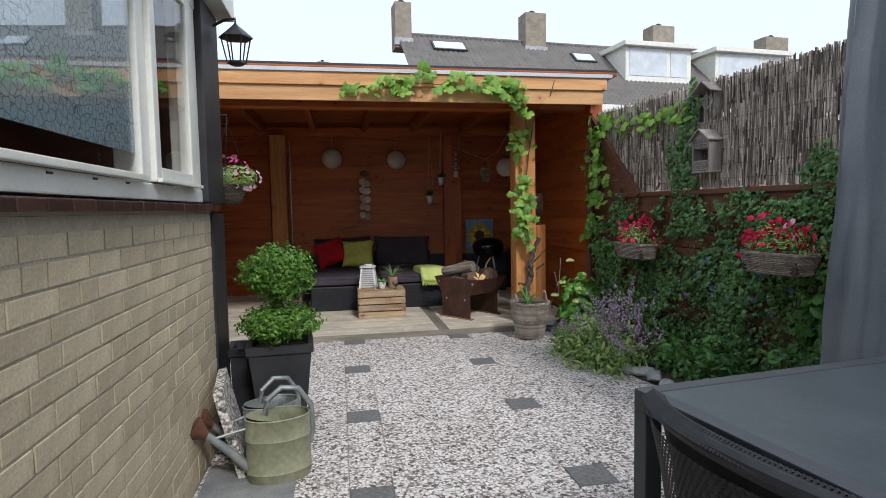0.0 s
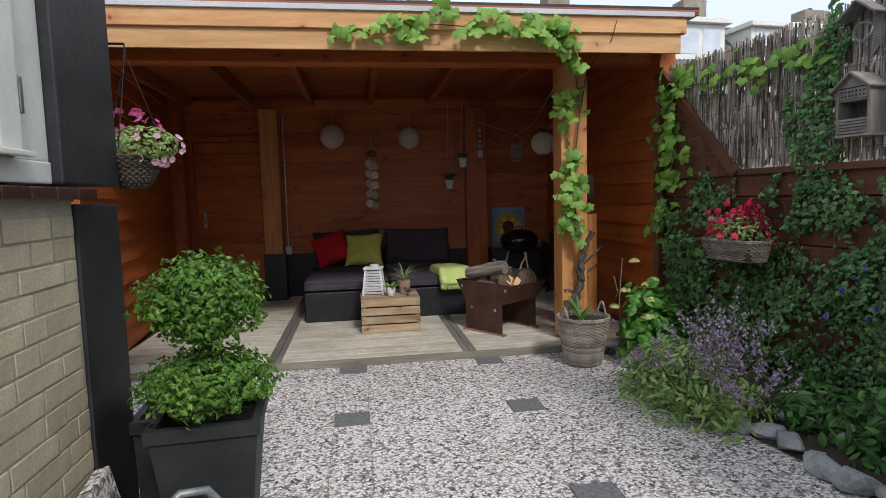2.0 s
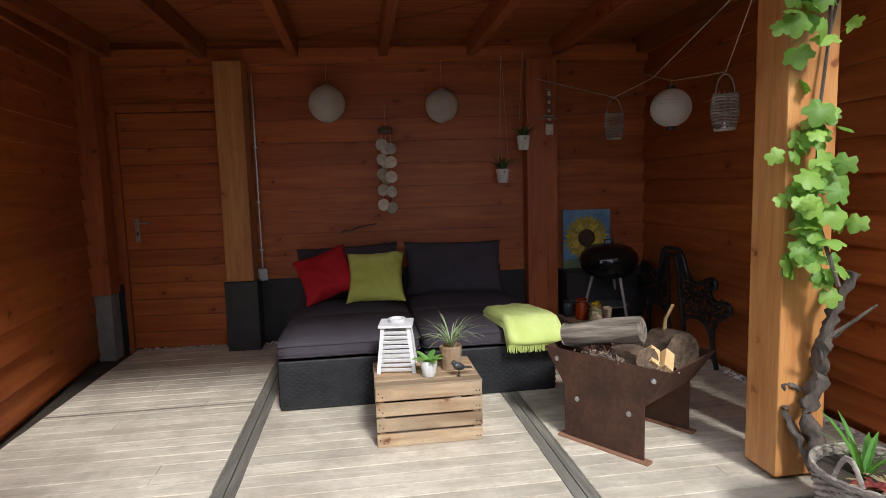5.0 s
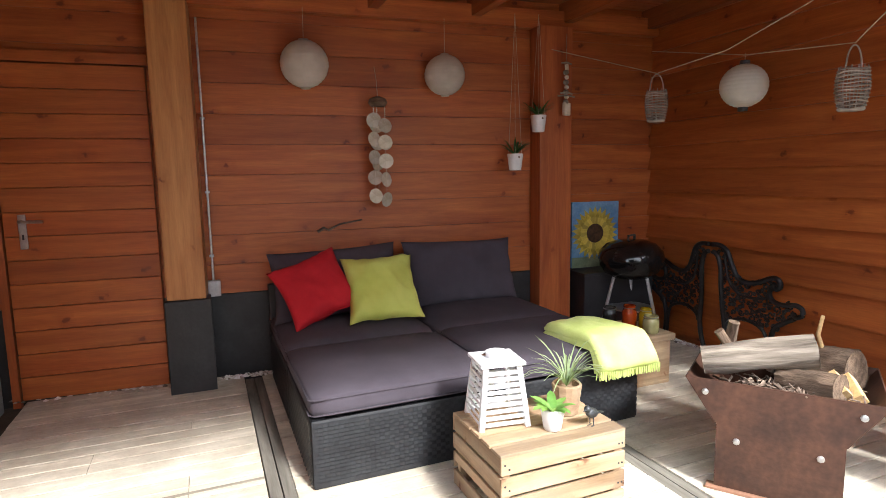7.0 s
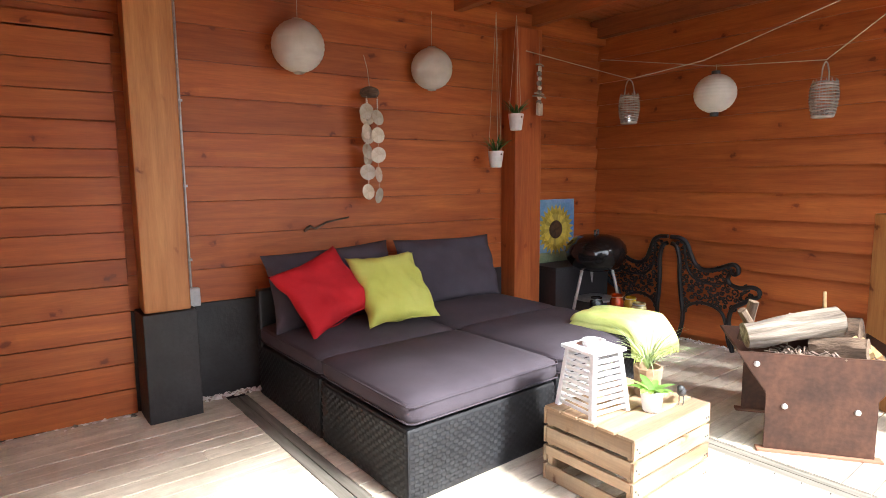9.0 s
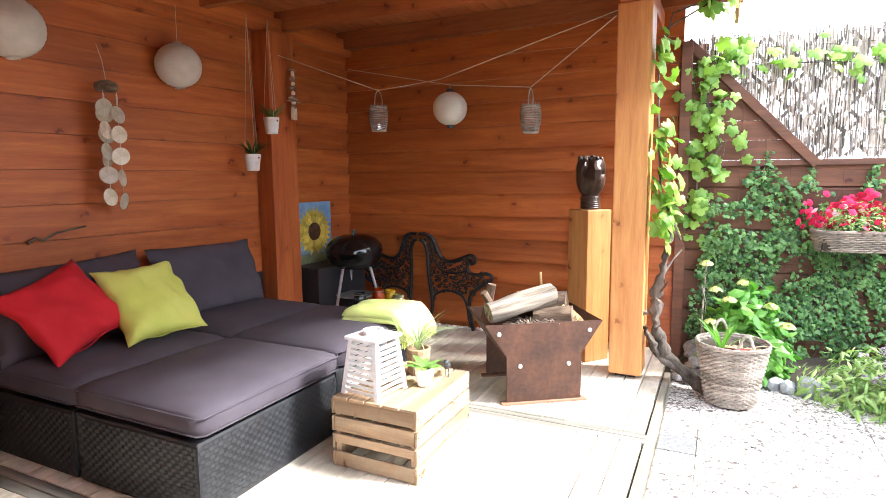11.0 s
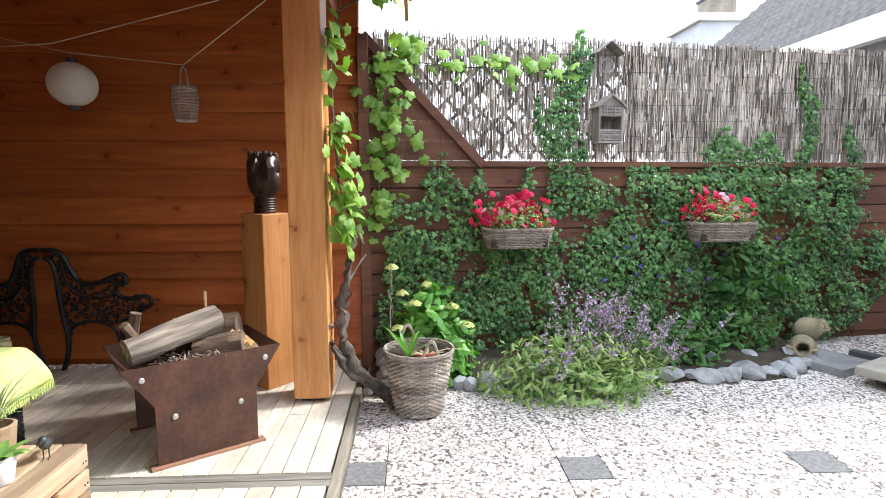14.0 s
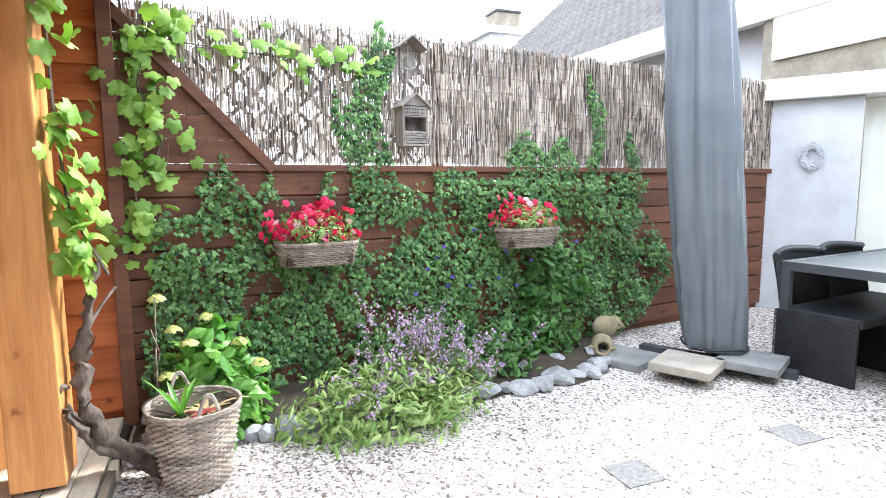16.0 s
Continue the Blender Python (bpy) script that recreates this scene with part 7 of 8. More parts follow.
for c in ((-0.16, 0.1, 0.50), (-0.08, -0.13, 0.46), (-0.15, -0.22, 0.36), (0.02, 0.02, 0.58), (-0.2, 0.2, 0.36), (0.05, 0.18, 0.52), (-0.02, 0.24, 0.70)):
    vs, fs = [], []
    for j in range(90):
        d = rand_dir(rng)
        add_leaf(vs, fs, Vector(c) + Vector((d.x * 0.04, d.y * 0.04, abs(d.z) * 0.02)), d + Vector((0, 0, 1)), 0.016, rng, [(-0.5, -0.5), (0.5, -0.5), (0.5, 0.5), (-0.5, 0.5)], 0.1, 0)
    o = new("flower_head", tri_mesh("flower_head", vs, fs, M["hydr_head"]))
    o.parent = hyd
leafy_bush("mint_plant", "bright green leafy herb in the bed", (3.92, 3.95, 0.03), (0.24, 0.30, 0.34), 340, 0.07, 0.5, M["shrub"], 21, -0.2)
leafy_bush("dark_shrub", "dark green shrub in the bed by the stones", (3.86, 4.30, 0.03), (0.2, 0.25, 0.3), 300, 0.065, 0.5, M["shrub"], 22)
leafy_bush("fern_plant", "fresh green low plant at the foot of the fence", (4.12, 3.45, 0.03), (0.2, 0.32, 0.42), 280, 0.075, 0.5, M["shrub"], 25)
leafy_bush("climbing_shrub", "light green large-leaved climber under the flower basket", tuple(fm @ Vector((2.85, -0.12, 0.42))), (0.12, 0.36, 0.42), 260, 0.09, 0.62, M["shrub"], 27)
rng = random.Random(61)
vs, fs = [], []
for k in range(16):
    u, z = rng.uniform(1.6, 3.2), rng.uniform(0.55, 1.0)
    c = fm @ Vector((u, -0.2, z))
    for j in range(5):
        add_leaf(vs, fs, c, rand_dir(rng), 0.028, rng, [(-0.4, -0.3), (0.4, -0.3), (0.3, 0.5), (-0.3, 0.5)], 0.2, 0)
o = new("bluebells", tri_mesh("bluebells", vs, fs, M["bluebell"]))
tagged(o, "small blue bellflowers scattered in the ivy", "flowers", kind="stuff")


# wicker ware
def woven(bm, section, rows, r_str, stakes, wave=0.004):
    """Strands woven round stakes; section(f, a) gives the point at height f and angle a."""
    for i in range(rows):
        f = (i + 0.5) / rows
        n = stakes * 2
        pts = []
        for k in range(n + 1):
            a = 2 * math.pi * k / n
            p, o_ = section(f, a)
            pts.append(p + o_ * wave * (1 if (k + i) % 2 else -1))
        tube(bm, pts, r_str, 5, cap=False)


def wicker_basket(at):
    e = thing("wicker_plant_basket", "grey round wicker basket with dried plants and ear handles", "basket", at, 20)
    h, r0, r1 = 0.36, 0.125, 0.185
    sec = lambda f, a: (Vector(((r0 + (r1 - r0) * f) * math.cos(a), (r0 + (r1 - r0) * f) * math.sin(a), 0.01 + f * (h - 0.02))), Vector((math.cos(a), math.sin(a), 0)))
    bm = bmesh.new()
    woven(bm, sec, 30, 0.0062, 22, 0.006)
    tagged(part("weave", bm, M["wicker"], e), kind="stuff")
    bm = bmesh.new()
    lathe(bm, [(0.001, 0.005), (r0 - 0.012, 0.005), (r1 - 0.012, h - 0.03), (r1 - 0.02, h - 0.03), (0.001, h - 0.07)], 28, closed=False)
    part("liner", bm, M["soil"], e, "dark soil-filled liner")
    bm = bmesh.new()
    for s_ in range(3):
        tube(bm, [((r1 + 0.004) * math.cos(a), (r1 + 0.004) * math.sin(a), h - 0.006 + 0.008 * math.sin(a * 10 + s_ * 2.1)) for a in [6.2832 * k / 60 for k in range(61)]], 0.007, 6, cap=False)
    part("rim", bm, M["wicker"], e)
    for a0 in (0, math.pi):
        bm = bmesh.new()
        for s_ in range(3):
            tube(bm, [(r1 * math.cos(a0 + 0.3 * (t - 0.5) * 2 * 0.8), r1 * math.sin(a0 + 0.3 * (t - 0.5) * 2 * 0.8), h + 0.085 * math.sin(math.pi * t) + 0.006 * math.sin(t * 18 + s_ * 2)) for t in [k / 14 for k in range(15)]], 0.0065, 6)
        part("handle", bm, M["wicker"], e)
    bm = bmesh.new()
    rosette(bm, (0.02, 0.05, h - 0.07), 9, 0.24, 0.016, 1.6, 0.5, 77, 0.7)
    tagged(part("green_foliage", bm, M["hydr"], e), kind="stuff")
    bm = bmesh.new()
    rosette(bm, (0.0, -0.05, h - 0.06), 22, 0.19, 0.013, 0.5, 0.6, 78)
    tagged(part("dry_leaves", bm, M["dry_leaf"], e, "dried straw-coloured leaves"), kind="stuff")
    bm = bmesh.new()
    rosette(bm, (-0.06, -0.02, h - 0.04), 8, 0.09, 0.016, 0.6, 0.5, 79)
    tagged(part("red_leaves", bm, M["red_leaf"], e, "wilted dark red leaves"), kind="stuff")


M["dry_leaf"] = leafmat("dried_leaf", (0.36, 0.26, 0.14), (0.58, 0.46, 0.30), gloss=0.8)
M["red_leaf"] = leafmat("wilted_red_leaf", (0.20, 0.03, 0.03), (0.36, 0.08, 0.07), gloss=0.7)
wicker_basket((3.235, 5.80, 0.0))
stick_thing("dry_twig", "bare grey twig standing in the bed", "twig", [(3.62, 5.98, 0.05), (3.60, 5.97, 0.4), (3.62, 5.96, 0.76)], 0.006, M["log"], 0.003)
stick_thing("dry_twig", "bare curved grey twig beside the vine", "twig", [(3.44, 5.90, 0.2), (3.52, 5.96, 0.32), (3.58, 5.95, 0.5), (3.56, 5.98, 0.62)], 0.006, M["log"], 0.003)


def petunia(bm_vs, fs, c, n, r, rng):
    n = n.normalized()
    u = n.cross(Vector((0.2, 0.3, 0.93))).normalized()
    w = n.cross(u)
    b = len(bm_vs)
    bm_vs.append(tuple(c - n * r * 0.35))
    for k in range(10):
        a = 6.2832 * k / 10
        q = r * (1.0 if k % 2 else 0.86)
        bm_vs.append(tuple(c + u * q * math.cos(a) + w * q * math.sin(a) + n * r * 0.1 * rng.uniform(-1, 1)))
    for k in range(10):
        fs.append((b, b + 1 + k, b + 1 + (k + 1) % 10))


M["wicker_brown"] = surface("brown_grey_wicker", (0.13, 0.10, 0.08), (0.30, 0.25, 0.20), 12, 70, 0.8, vary="island", vary_by=0.3, relief=0.3)


def flower_basket(m, length, label, seed, count):
    e = thing("flower_basket", label, "flower basket", group="wicker flower baskets on the fence")
    e.matrix_world = m
    h = 0.125
    def sec(f, a):
        rx, ry = length * (0.42 + 0.08 * f), 0.09 + 0.02 * f
        c, s_ = math.cos(a), math.sin(a)
        k = (abs(c) ** 3 + abs(s_) ** 3) ** (-1 / 3)
        return Vector((rx * c * k, ry * s_ * k, f * h)), Vector((c, s_, 0))
    bm = bmesh.new()
    woven(bm, sec, 11, 0.006, 26, 0.005)
    tagged(part("weave", bm, M["wicker_brown"], e), kind="stuff")
    bm = bmesh.new()
    for s_ in range(3):
        tube(bm, [tuple(sec(1.0, 6.2832 * k / 56)[0] + Vector((0, 0, 0.006 * math.sin(k + s_ * 2.1)))) for k in range(57)], 0.006, 6, cap=False)
    part("rim", bm, M["wicker_brown"], e)
    part("liner", boxmesh(-length * 0.41, -0.082, 0.004, length * 0.41, 0.082, h - 0.02, 0.02), M["soil"], e)
    rng = random.Random(seed)
    vs, fs = [], []
    for i in range(520):
        d = rand_dir(rng)
        c = Vector((d.x * length * 0.55, d.y * 0.13 - 0.02, h + 0.02 + abs(d.z) * 0.14 - 0.05 * (abs(d.x) > 0.8))) * rng.uniform(0.6, 1.0) + Vector((0, 0, 0.03))
        add_leaf(vs, fs, c, d + Vector((0, -0.4, 0.6)), rng.uniform(0.02, 0.042), rng, [(0, -0.5), (0.2, 0), (0, 0.5), (-0.2, 0)], 0.15, 0)
    o = new("foliage", tri_mesh("foliage", vs, fs, M["herb"]))
    o.parent = e
    tagged(o, kind="stuff")
    for i in range(count):
        d = rand_dir(rng)
        d.y = -abs(d.y) if rng.random() < 0.85 else d.y
        d *= rng.uniform(0.45, 1.0)
        c = Vector((d.x * length * 0.70 + 0.03, d.y * 0.18, h + 0.02 + abs(d.z) * 0.25 - 0.06 * (abs(d.x) > 0.75) * rng.random() * 2))
        vs, fs = [], []
        petunia(vs, fs, c, d + Vector((0, -0.6, 0.3)), rng.uniform(0.018, 0.029), rng)
        o = new("blossom", tri_mesh("blossom", vs, fs, M["petal_red"] if rng.random() < 0.93 else M["petal_pink"]))
        o.parent = e


flower_basket(pose(3.985, 5.13, 0.82, 0, 0, 97), 0.48, "wicker basket of red petunias hanging on the fence", 51, 140)
flower_basket(pose(4.135, 3.64, 0.84, 0, 0, 97), 0.50, "wicker basket of crimson petunias hanging on the fence", 52, 105)


def round_hanging_basket():
    e = thing("hanging_flower_basket", "hanging wicker basket with pink and magenta petunias", "hanging basket", (0.765, 4.19, 1.26))
    sec = lambda f, a: (Vector(((0.04 + 0.09 * f ** 0.6) * math.cos(a), (0.04 + 0.09 * f ** 0.6) * math.sin(a), f * 0.15)), Vector((math.cos(a), math.sin(a), 0)))
    bm = bmesh.new()
    woven(bm, sec, 13, 0.006, 20, 0.005)
    tagged(part("weave", bm, M["wicker_dark"], e), kind="stuff")
    rng = random.Random(66)
    vs, fs = [], []
    for i in range(700):
        d = rand_dir(rng)
        c = Vector((d.x * 0.15 + 0.05, d.y * 0.14, 0.20 + d.z * 0.09))
        add_leaf(vs, fs, c, d + Vector((0, 0, 0.5)), rng.uniform(0.015, 0.035), rng, [(0, -0.5), (0.25, 0), (0, 0.5), (-0.25, 0)], 0.15, 0)
    o = new("foliage", tri_mesh("foliage", vs, fs, M["herb"]))
    o.parent = e
    tagged(o, kind="stuff")
    for i in range(64):
        d = rand_dir(rng)
        up_ = i < 26
        c = Vector((d.x * 0.14 + (0.0 if up_ else 0.09), d.y * 0.14, (0.26 + abs(d.z) * 0.10) if up_ else (0.19 + d.z * 0.09)))
        vs, fs = [], []
        petunia(vs, fs, c, d + Vector((0.2, -0.5, 0.3)), rng.uniform(0.013, 0.022), rng)
        o = new("blossom", tri_mesh("blossom", vs, fs, M["petal_magenta"] if up_ else M["petal_pink"]))
        o.parent = e
    bm = bmesh.new()
    for a in (0.5, 2.6, 4.7):
        tube(bm, [(0.15 * math.cos(a), 0.15 * math.sin(a), 0.17), (0, 0, 0.62)], 0.002, 5)
    tube(bm, [(0, 0, 0.62), (0.0, 0, 0.66), (-0.13, 0, 0.66)], 0.006, 6)
    part("chain_bracket", bm, M["iron"], e)
    e.matrix_world = pose(0.765, 4.17, 1.33) @ Matrix.Diagonal((0.82, 0.82, 0.82, 1))


M["wicker_dark"] = surface("dark_wicker", (0.05, 0.04, 0.03), (0.13, 0.10, 0.075), 12, 70, 0.8, vary="island", vary_by=0.3)
round_hanging_basket()
wlamp = thing("wall_lantern", "black iron lantern on a wall bracket", "wall lamp", (0.87, 3.97, 2.13))
bm = bmesh.new()
for k in range(6):
    a = 1.047 * k
    tube(bm, [(0.05 * math.cos(a), 0.05 * math.sin(a), 0.0), (0.08 * math.cos(a), 0.08 * math.sin(a), 0.14)], 0.004, 5)
part("cage", bm, M["iron"], wlamp)
bm = bmesh.new()
lathe(bm, [(0.095, 0.14), (0.09, 0.15), (0.03, 0.20), (0.008, 0.22)], 6)
part("hood", bm, M["iron"], wlamp)
bm = bmesh.new()
lathe(bm, [(0.03, -0.012), (0.055, 0.0), (0.05, 0.006)], 6)
part("base", bm, M["iron"], wlamp)
bm = bmesh.new()
tube(bm, [(0, 0, 0.21), (0, 0, 0.25), (-0.06, 0, 0.24), (-0.13, 0, 0.20)], 0.008, 8)
part("arm", bm, M["iron"], wlamp)


def amphora(at, m, sc):
    e = thing("clay_amphora", "small weathered clay amphora lying among the stones", "amphora", group="clay amphoras")
    e.matrix_world = Matrix.Translation(at) @ Vector(m).to_track_quat("Z", "Y").to_matrix().to_4x4()
    bm = bmesh.new()
    lathe(bm, [(0.02 * sc, 0), (0.06 * sc, 0.03 * sc), (0.085 * sc, 0.10 * sc), (0.07 * sc, 0.17 * sc), (0.042 * sc, 0.205 * sc), (0.055 * sc, 0.235 * sc), (0.045 * sc, 0.235 * sc), (0.032 * sc, 0.205 * sc), (0.055 * sc, 0.15 * sc), (0.02 * sc, 0.05 * sc)], 24)
    smooth(part("body", bm, M["clay"], e), 60)
    for s_ in (-1, 1):
        bm = bmesh.new()
        tube(bm, [(s_ * 0.04 * sc, 0, 0.22 * sc), (s_ * 0.085 * sc, 0, 0.21 * sc), (s_ * 0.09 * sc, 0, 0.17 * sc), (s_ * 0.072 * sc, 0, 0.145 * sc)], 0.009 * sc, 7)
        part("ear", bm, M["clay"], e)


M["clay"] = surface("mossy_clay", (0.20, 0.17, 0.10), (0.36, 0.31, 0.20), 9, 60, 0.9, relief=0.4)
amphora((4.06, 3.04, 0.09), (-0.8, 0.55, 0.12), 1.0)
amphora((4.16, 3.02, 0.16), (0.25, -0.95, 0.1), 1.05)


# bird houses on the reed screen
M["old_wood"] = timber("silvered_wood", (0.16, 0.14, 0.125), (0.32, 0.29, 0.26), "z", 0.85, False)
def insect_hotel():
    e = thing("insect_hotel", "grey weathered wooden insect house with gabled roof", "insect house")
    e.matrix_world = Matrix.Translation((4.235, 4.47, 1.535)) @ pose(0, 0, 0, 0, 0, 97) @ Matrix.Diagonal((0.84, 0.9, 0.92, 1))
    w, d, h = 0.20, 0.13, 0.26
    part("back", boxmesh(-w / 2, -0.045, 0, w / 2, -0.03, h + 0.05, 0.002), M["old_wood"], e).matrix_basis = pose(0, 0, 0)
    for s_ in (-1, 1):
        part("side", boxmesh(s_ * w / 2 - 0.008, -0.03 - 0.0, 0, s_ * w / 2 + 0.008, d - 0.03, h, 0.002), M["old_wood"], e)
    part("floor", boxmesh(-w / 2 - 0.008, -0.03, -0.014, w / 2 + 0.008, d - 0.025, 0.0, 0.002), M["old_wood"], e)
    for k in range(5):
        part("slat", boxmesh(-w / 2 + 0.01, d - 0.045, 0.006 + k * 0.017, w / 2 - 0.01, d - 0.032, 0.019 + k * 0.017, 0.001), M["old_wood"], e)
    part("shelf", boxmesh(-w / 2 + 0.01, -0.03, 0.185, w / 2 - 0.01, d - 0.032, 0.192), M["old_wood"], e)
    part("hole_block", boxmesh(-w / 2 + 0.01, d - 0.07, 0.195, w / 2 - 0.01, d - 0.03, 0.255, 0.002), M["old_wood"], e)
    for i in range(7):
        for j in range(2):
            bm = bmesh.new()
            lathe(bm, [(0.006, 0), (0.006, 0.002)], 8)
            part("bore_hole", bm, M["black_wall"], e).matrix_basis = pose(-0.07 + i * 0.0235, d - 0.029, 0.212 + j * 0.024, -90)
    bm = bmesh.new()
    bm.faces.new([bm.verts.new(c) for c in ((-w / 2, d - 0.03, h), (w / 2, d - 0.03, h), (0, d - 0.03, h + 0.075))])
    r = bmesh.ops.extrude_face_region(bm, geom=bm.faces[:])
    bmesh.ops.translate(bm, vec=(0, -0.015, 0), verts=[v for v in r["geom"] if isinstance(v, bmesh.types.BMVert)])
    bmesh.ops.recalc_face_normals(bm, faces=bm.faces)
    part("gable", bm, M["old_wood"], e)
    for s_ in (-1, 1):
        r = part("roof_board", boxmesh(0, -0.05, 0, 0.155, d + 0.0, 0.012, 0.002), M["old_wood"], e)
        r.matrix_basis = pose(0, 0, h + 0.075, 0, 37, 0) if s_ > 0 else pose(0, 0, h + 0.075, 0, 180 - 37, 0) @ pose(0, 0, -0.012)


insect_hotel()
bh = thing("bird_feeder", "grey wooden bird feeder with gabled roof and wire ring", "bird feeder")
bh.matrix_world = Matrix.Translation((4.235, 4.48, 1.965)) @ pose(0, 0, 0, 0, 0, 97) @ Matrix.Diagonal((0.85, 0.9, 0.88, 1))
part("back_board", boxmesh(-0.085, -0.045, 0.05, 0.085, -0.03, 0.25, 0.003), M["old_wood"], bh)
bm = bmesh.new()
bm.faces.new([bm.verts.new(c) for c in ((-0.085, -0.03, 0.05), (0, -0.03, -0.05), (0.085, -0.03, 0.05))])
r = bmesh.ops.extrude_face_region(bm, geom=bm.faces[:])
bmesh.ops.translate(bm, vec=(0, -0.015, 0), verts=[v for v in r["geom"] if isinstance(v, bmesh.types.BMVert)])
part("point_board", bm, M["old_wood"], bh)
for s_ in (-1, 1):
    r = part("roof_board", boxmesh(0, -0.045, 0, 0.15, 0.10, 0.012, 0.002), M["old_wood"], bh)
    r.matrix_basis = pose(0, 0, 0.27, 0, 38, 0) if s_ > 0 else pose(0, 0, 0.27, 0, 142, 0) @ pose(0, 0, -0.012)
bm = bmesh.new()
tube(bm, [(0.055 * math.cos(a), 0.03 + 0.012 * math.sin(2 * a), 0.10 + 0.055 * math.sin(a)) for a in [6.2832 * k / 24 for k in range(25)]], 0.006, 6)
tube(bm, [(0, -0.03, 0.10), (0, 0.04, 0.05)], 0.004, 5)
part("wire_ring", bm, M["zinc_pipe"], bh)

wr = thing("wreath", "pale grey twig wreath hanging on the rendered wall", "wreath")
wr.matrix_world = gm @ pose(0.42, -0.03, 1.52) @ Matrix.Diagonal((0.72, 0.8, 0.95, 1))
bm = bmesh.new()
wrng = random.Random(3)
for k in range(420):
    a = wrng.uniform(0, 6.28)
    r = 0.095 + wrng.uniform(-0.035, 0.03)
    tube(bm, [(r * math.cos(a), wrng.uniform(-0.02, 0.02), r * math.sin(a)), ((r + 0.02) * math.cos(a + 0.35), wrng.uniform(-0.03, 0.01), (r + 0.02) * math.sin(a + 0.35))], 0.006, 5)
tagged(part("twig_ring", bm, M["white_render"], wr), kind="stuff")


# ---- houses beyond the garden ----
M["roof_tile"] = surface("grey_brown_roof_tile", (0.125, 0.115, 0.105), (0.17, 0.16, 0.15), 1.5, 12, 0.85, relief=0.1)
M["far_brick"] = surface("far_grey_yellow_brick", (0.22, 0.19, 0.15), (0.34, 0.30, 0.24), 3, 20, 0.9, relief=0.3)
M["lead"] = surface("lead_flashing", (0.3, 0.31, 0.33), (0.45, 0.46, 0.48), 5, 30, 0.6, 0.3)
# opaque pane; the sky's reflection is put into its pale colour
M["sky_pane"] = surface("painted_sky_pane", (0.55, 0.6, 0.65), (0.7, 0.74, 0.78), 2, 20, 0.15, relief=0)


def tiled_roof(length, slope, drop):
    """Pantile roof from the ridge (z 0) down towards -y."""
    vs, fs = [], []
    nx, ny = int(length / 0.075), int(slope / 0.17)
    ang = math.asin(drop / slope)
    for j in range(ny + 1):
        s_ = j * slope / ny
        step = 0.075 if j % 2 else -0.01
        for i in range(nx + 1):
            x = i * length / nx
            wv = 0.05 * math.sin(2 * math.pi * x / 0.30)
            n_ = wv + step
            vs.append((x, -s_ * math.cos(ang) - n_ * math.sin(ang) * 0.0, -s_ * math.sin(ang) + n_ * math.cos(ang)))
    for j in range(ny):
        for i in range(nx):
            a = j * (nx + 1) + i
            fs.append((a, a + nx + 1, a + nx + 2, a + 1))
    return vs, fs, ang


def far_house(m, length, ridge, chims, dorms, lights, name="terraced_house"):
    e = thing(name, "row house with grey-brown tiled roof, chimneys and white dormers", "house")
    e.matrix_world = m
    slope, drop = 7.0, 4.6
    vs, fs, ang = tiled_roof(length, slope, drop)
    o = new("roof", tri_mesh("roof", [(x, y, z + ridge) for x, y, z in vs], fs, M["roof_tile"]))
    o.parent = e
    depth = slope * math.cos(ang)
    part("wall", boxmesh(0.05, -depth + 0.35, 0, length - 0.05, 2.0, ridge - drop + 0.2), M["white_render"] if name == "neighbour_house" else M["far_brick"], e)
    bm = bmesh.new()
    tube(bm, [(k * length / 8, 0, ridge + 0.03) for k in range(9)], 0.12, 8)
    part("ridge_tiles", bm, M["roof_tile"], o)
    part("gutter", boxmesh(0, -depth - 0.16, ridge - drop - 0.40, length, -depth + 0.05, ridge - drop + 0.02, 0.01), M["white_paint"], e)
    for x, w, h in chims:
        c = part("chimney", boxmesh(x - w / 2, -0.6, ridge - 0.9, x + w / 2, 0.5, ridge + h, 0.02), M["far_brick"], e)
        part("flashing", boxmesh(x - w / 2 - 0.06, -0.68, ridge - 0.75, x + w / 2 + 0.06, -0.5, ridge - 0.35), M["lead"], c)
        bm = bmesh.new()
        lathe(bm, [(0.14, ridge + h), (0.14, ridge + h + 0.18), (0.2, ridge + h + 0.2), (0.1, ridge + h + 0.28)], 12, (x, 0, 0))
        part("chimney_pot", bm, M["bird"], c)
    for x0, x1 in dorms:
        z0, z1 = ridge - 2.75, ridge - 0.75
        yf = -(-z0 + ridge) / math.tan(ang)
        d = part("dormer", boxmesh(x0, yf, z0, x1, -0.6, z1), M["white_paint"], e, "white flat-roofed dormer")
        part("dormer_roof", boxmesh(x0 - 0.25, yf - 0.35, z1, x1 + 0.25, -0.6, z1 + 0.28, 0.03), M["white_paint"], d)
        part("dormer_pane", boxmesh(x0 + 0.25, yf - 0.03, z0 + 0.35, x0 + (x1 - x0) * 0.62, yf - 0.002, z1 - 0.12), M["sky_pane"], d)
        part("dormer_pane", boxmesh(x0 + (x1 - x0) * 0.68, yf - 0.03, z0 + 0.35, x1 - 0.3, yf - 0.002, z1 - 0.12), M["sky_pane"], d)
    for x0, x1, s0, s1 in lights:
        bm = boxmesh(x0 - 0.1, -s1, 0.05, x1 + 0.1, -s0, 0.14)
        r = part("skylight", bm, M["bird"], e, "dark framed skylight")
        part("skylight_pane", boxmesh(x0, -s1 + 0.1, 0.14, x1, -s0 - 0.1, 0.15), M["sky_pane"], r)
        r.matrix_basis = pose(0, 0, ridge, math.degrees(ang))
    return e


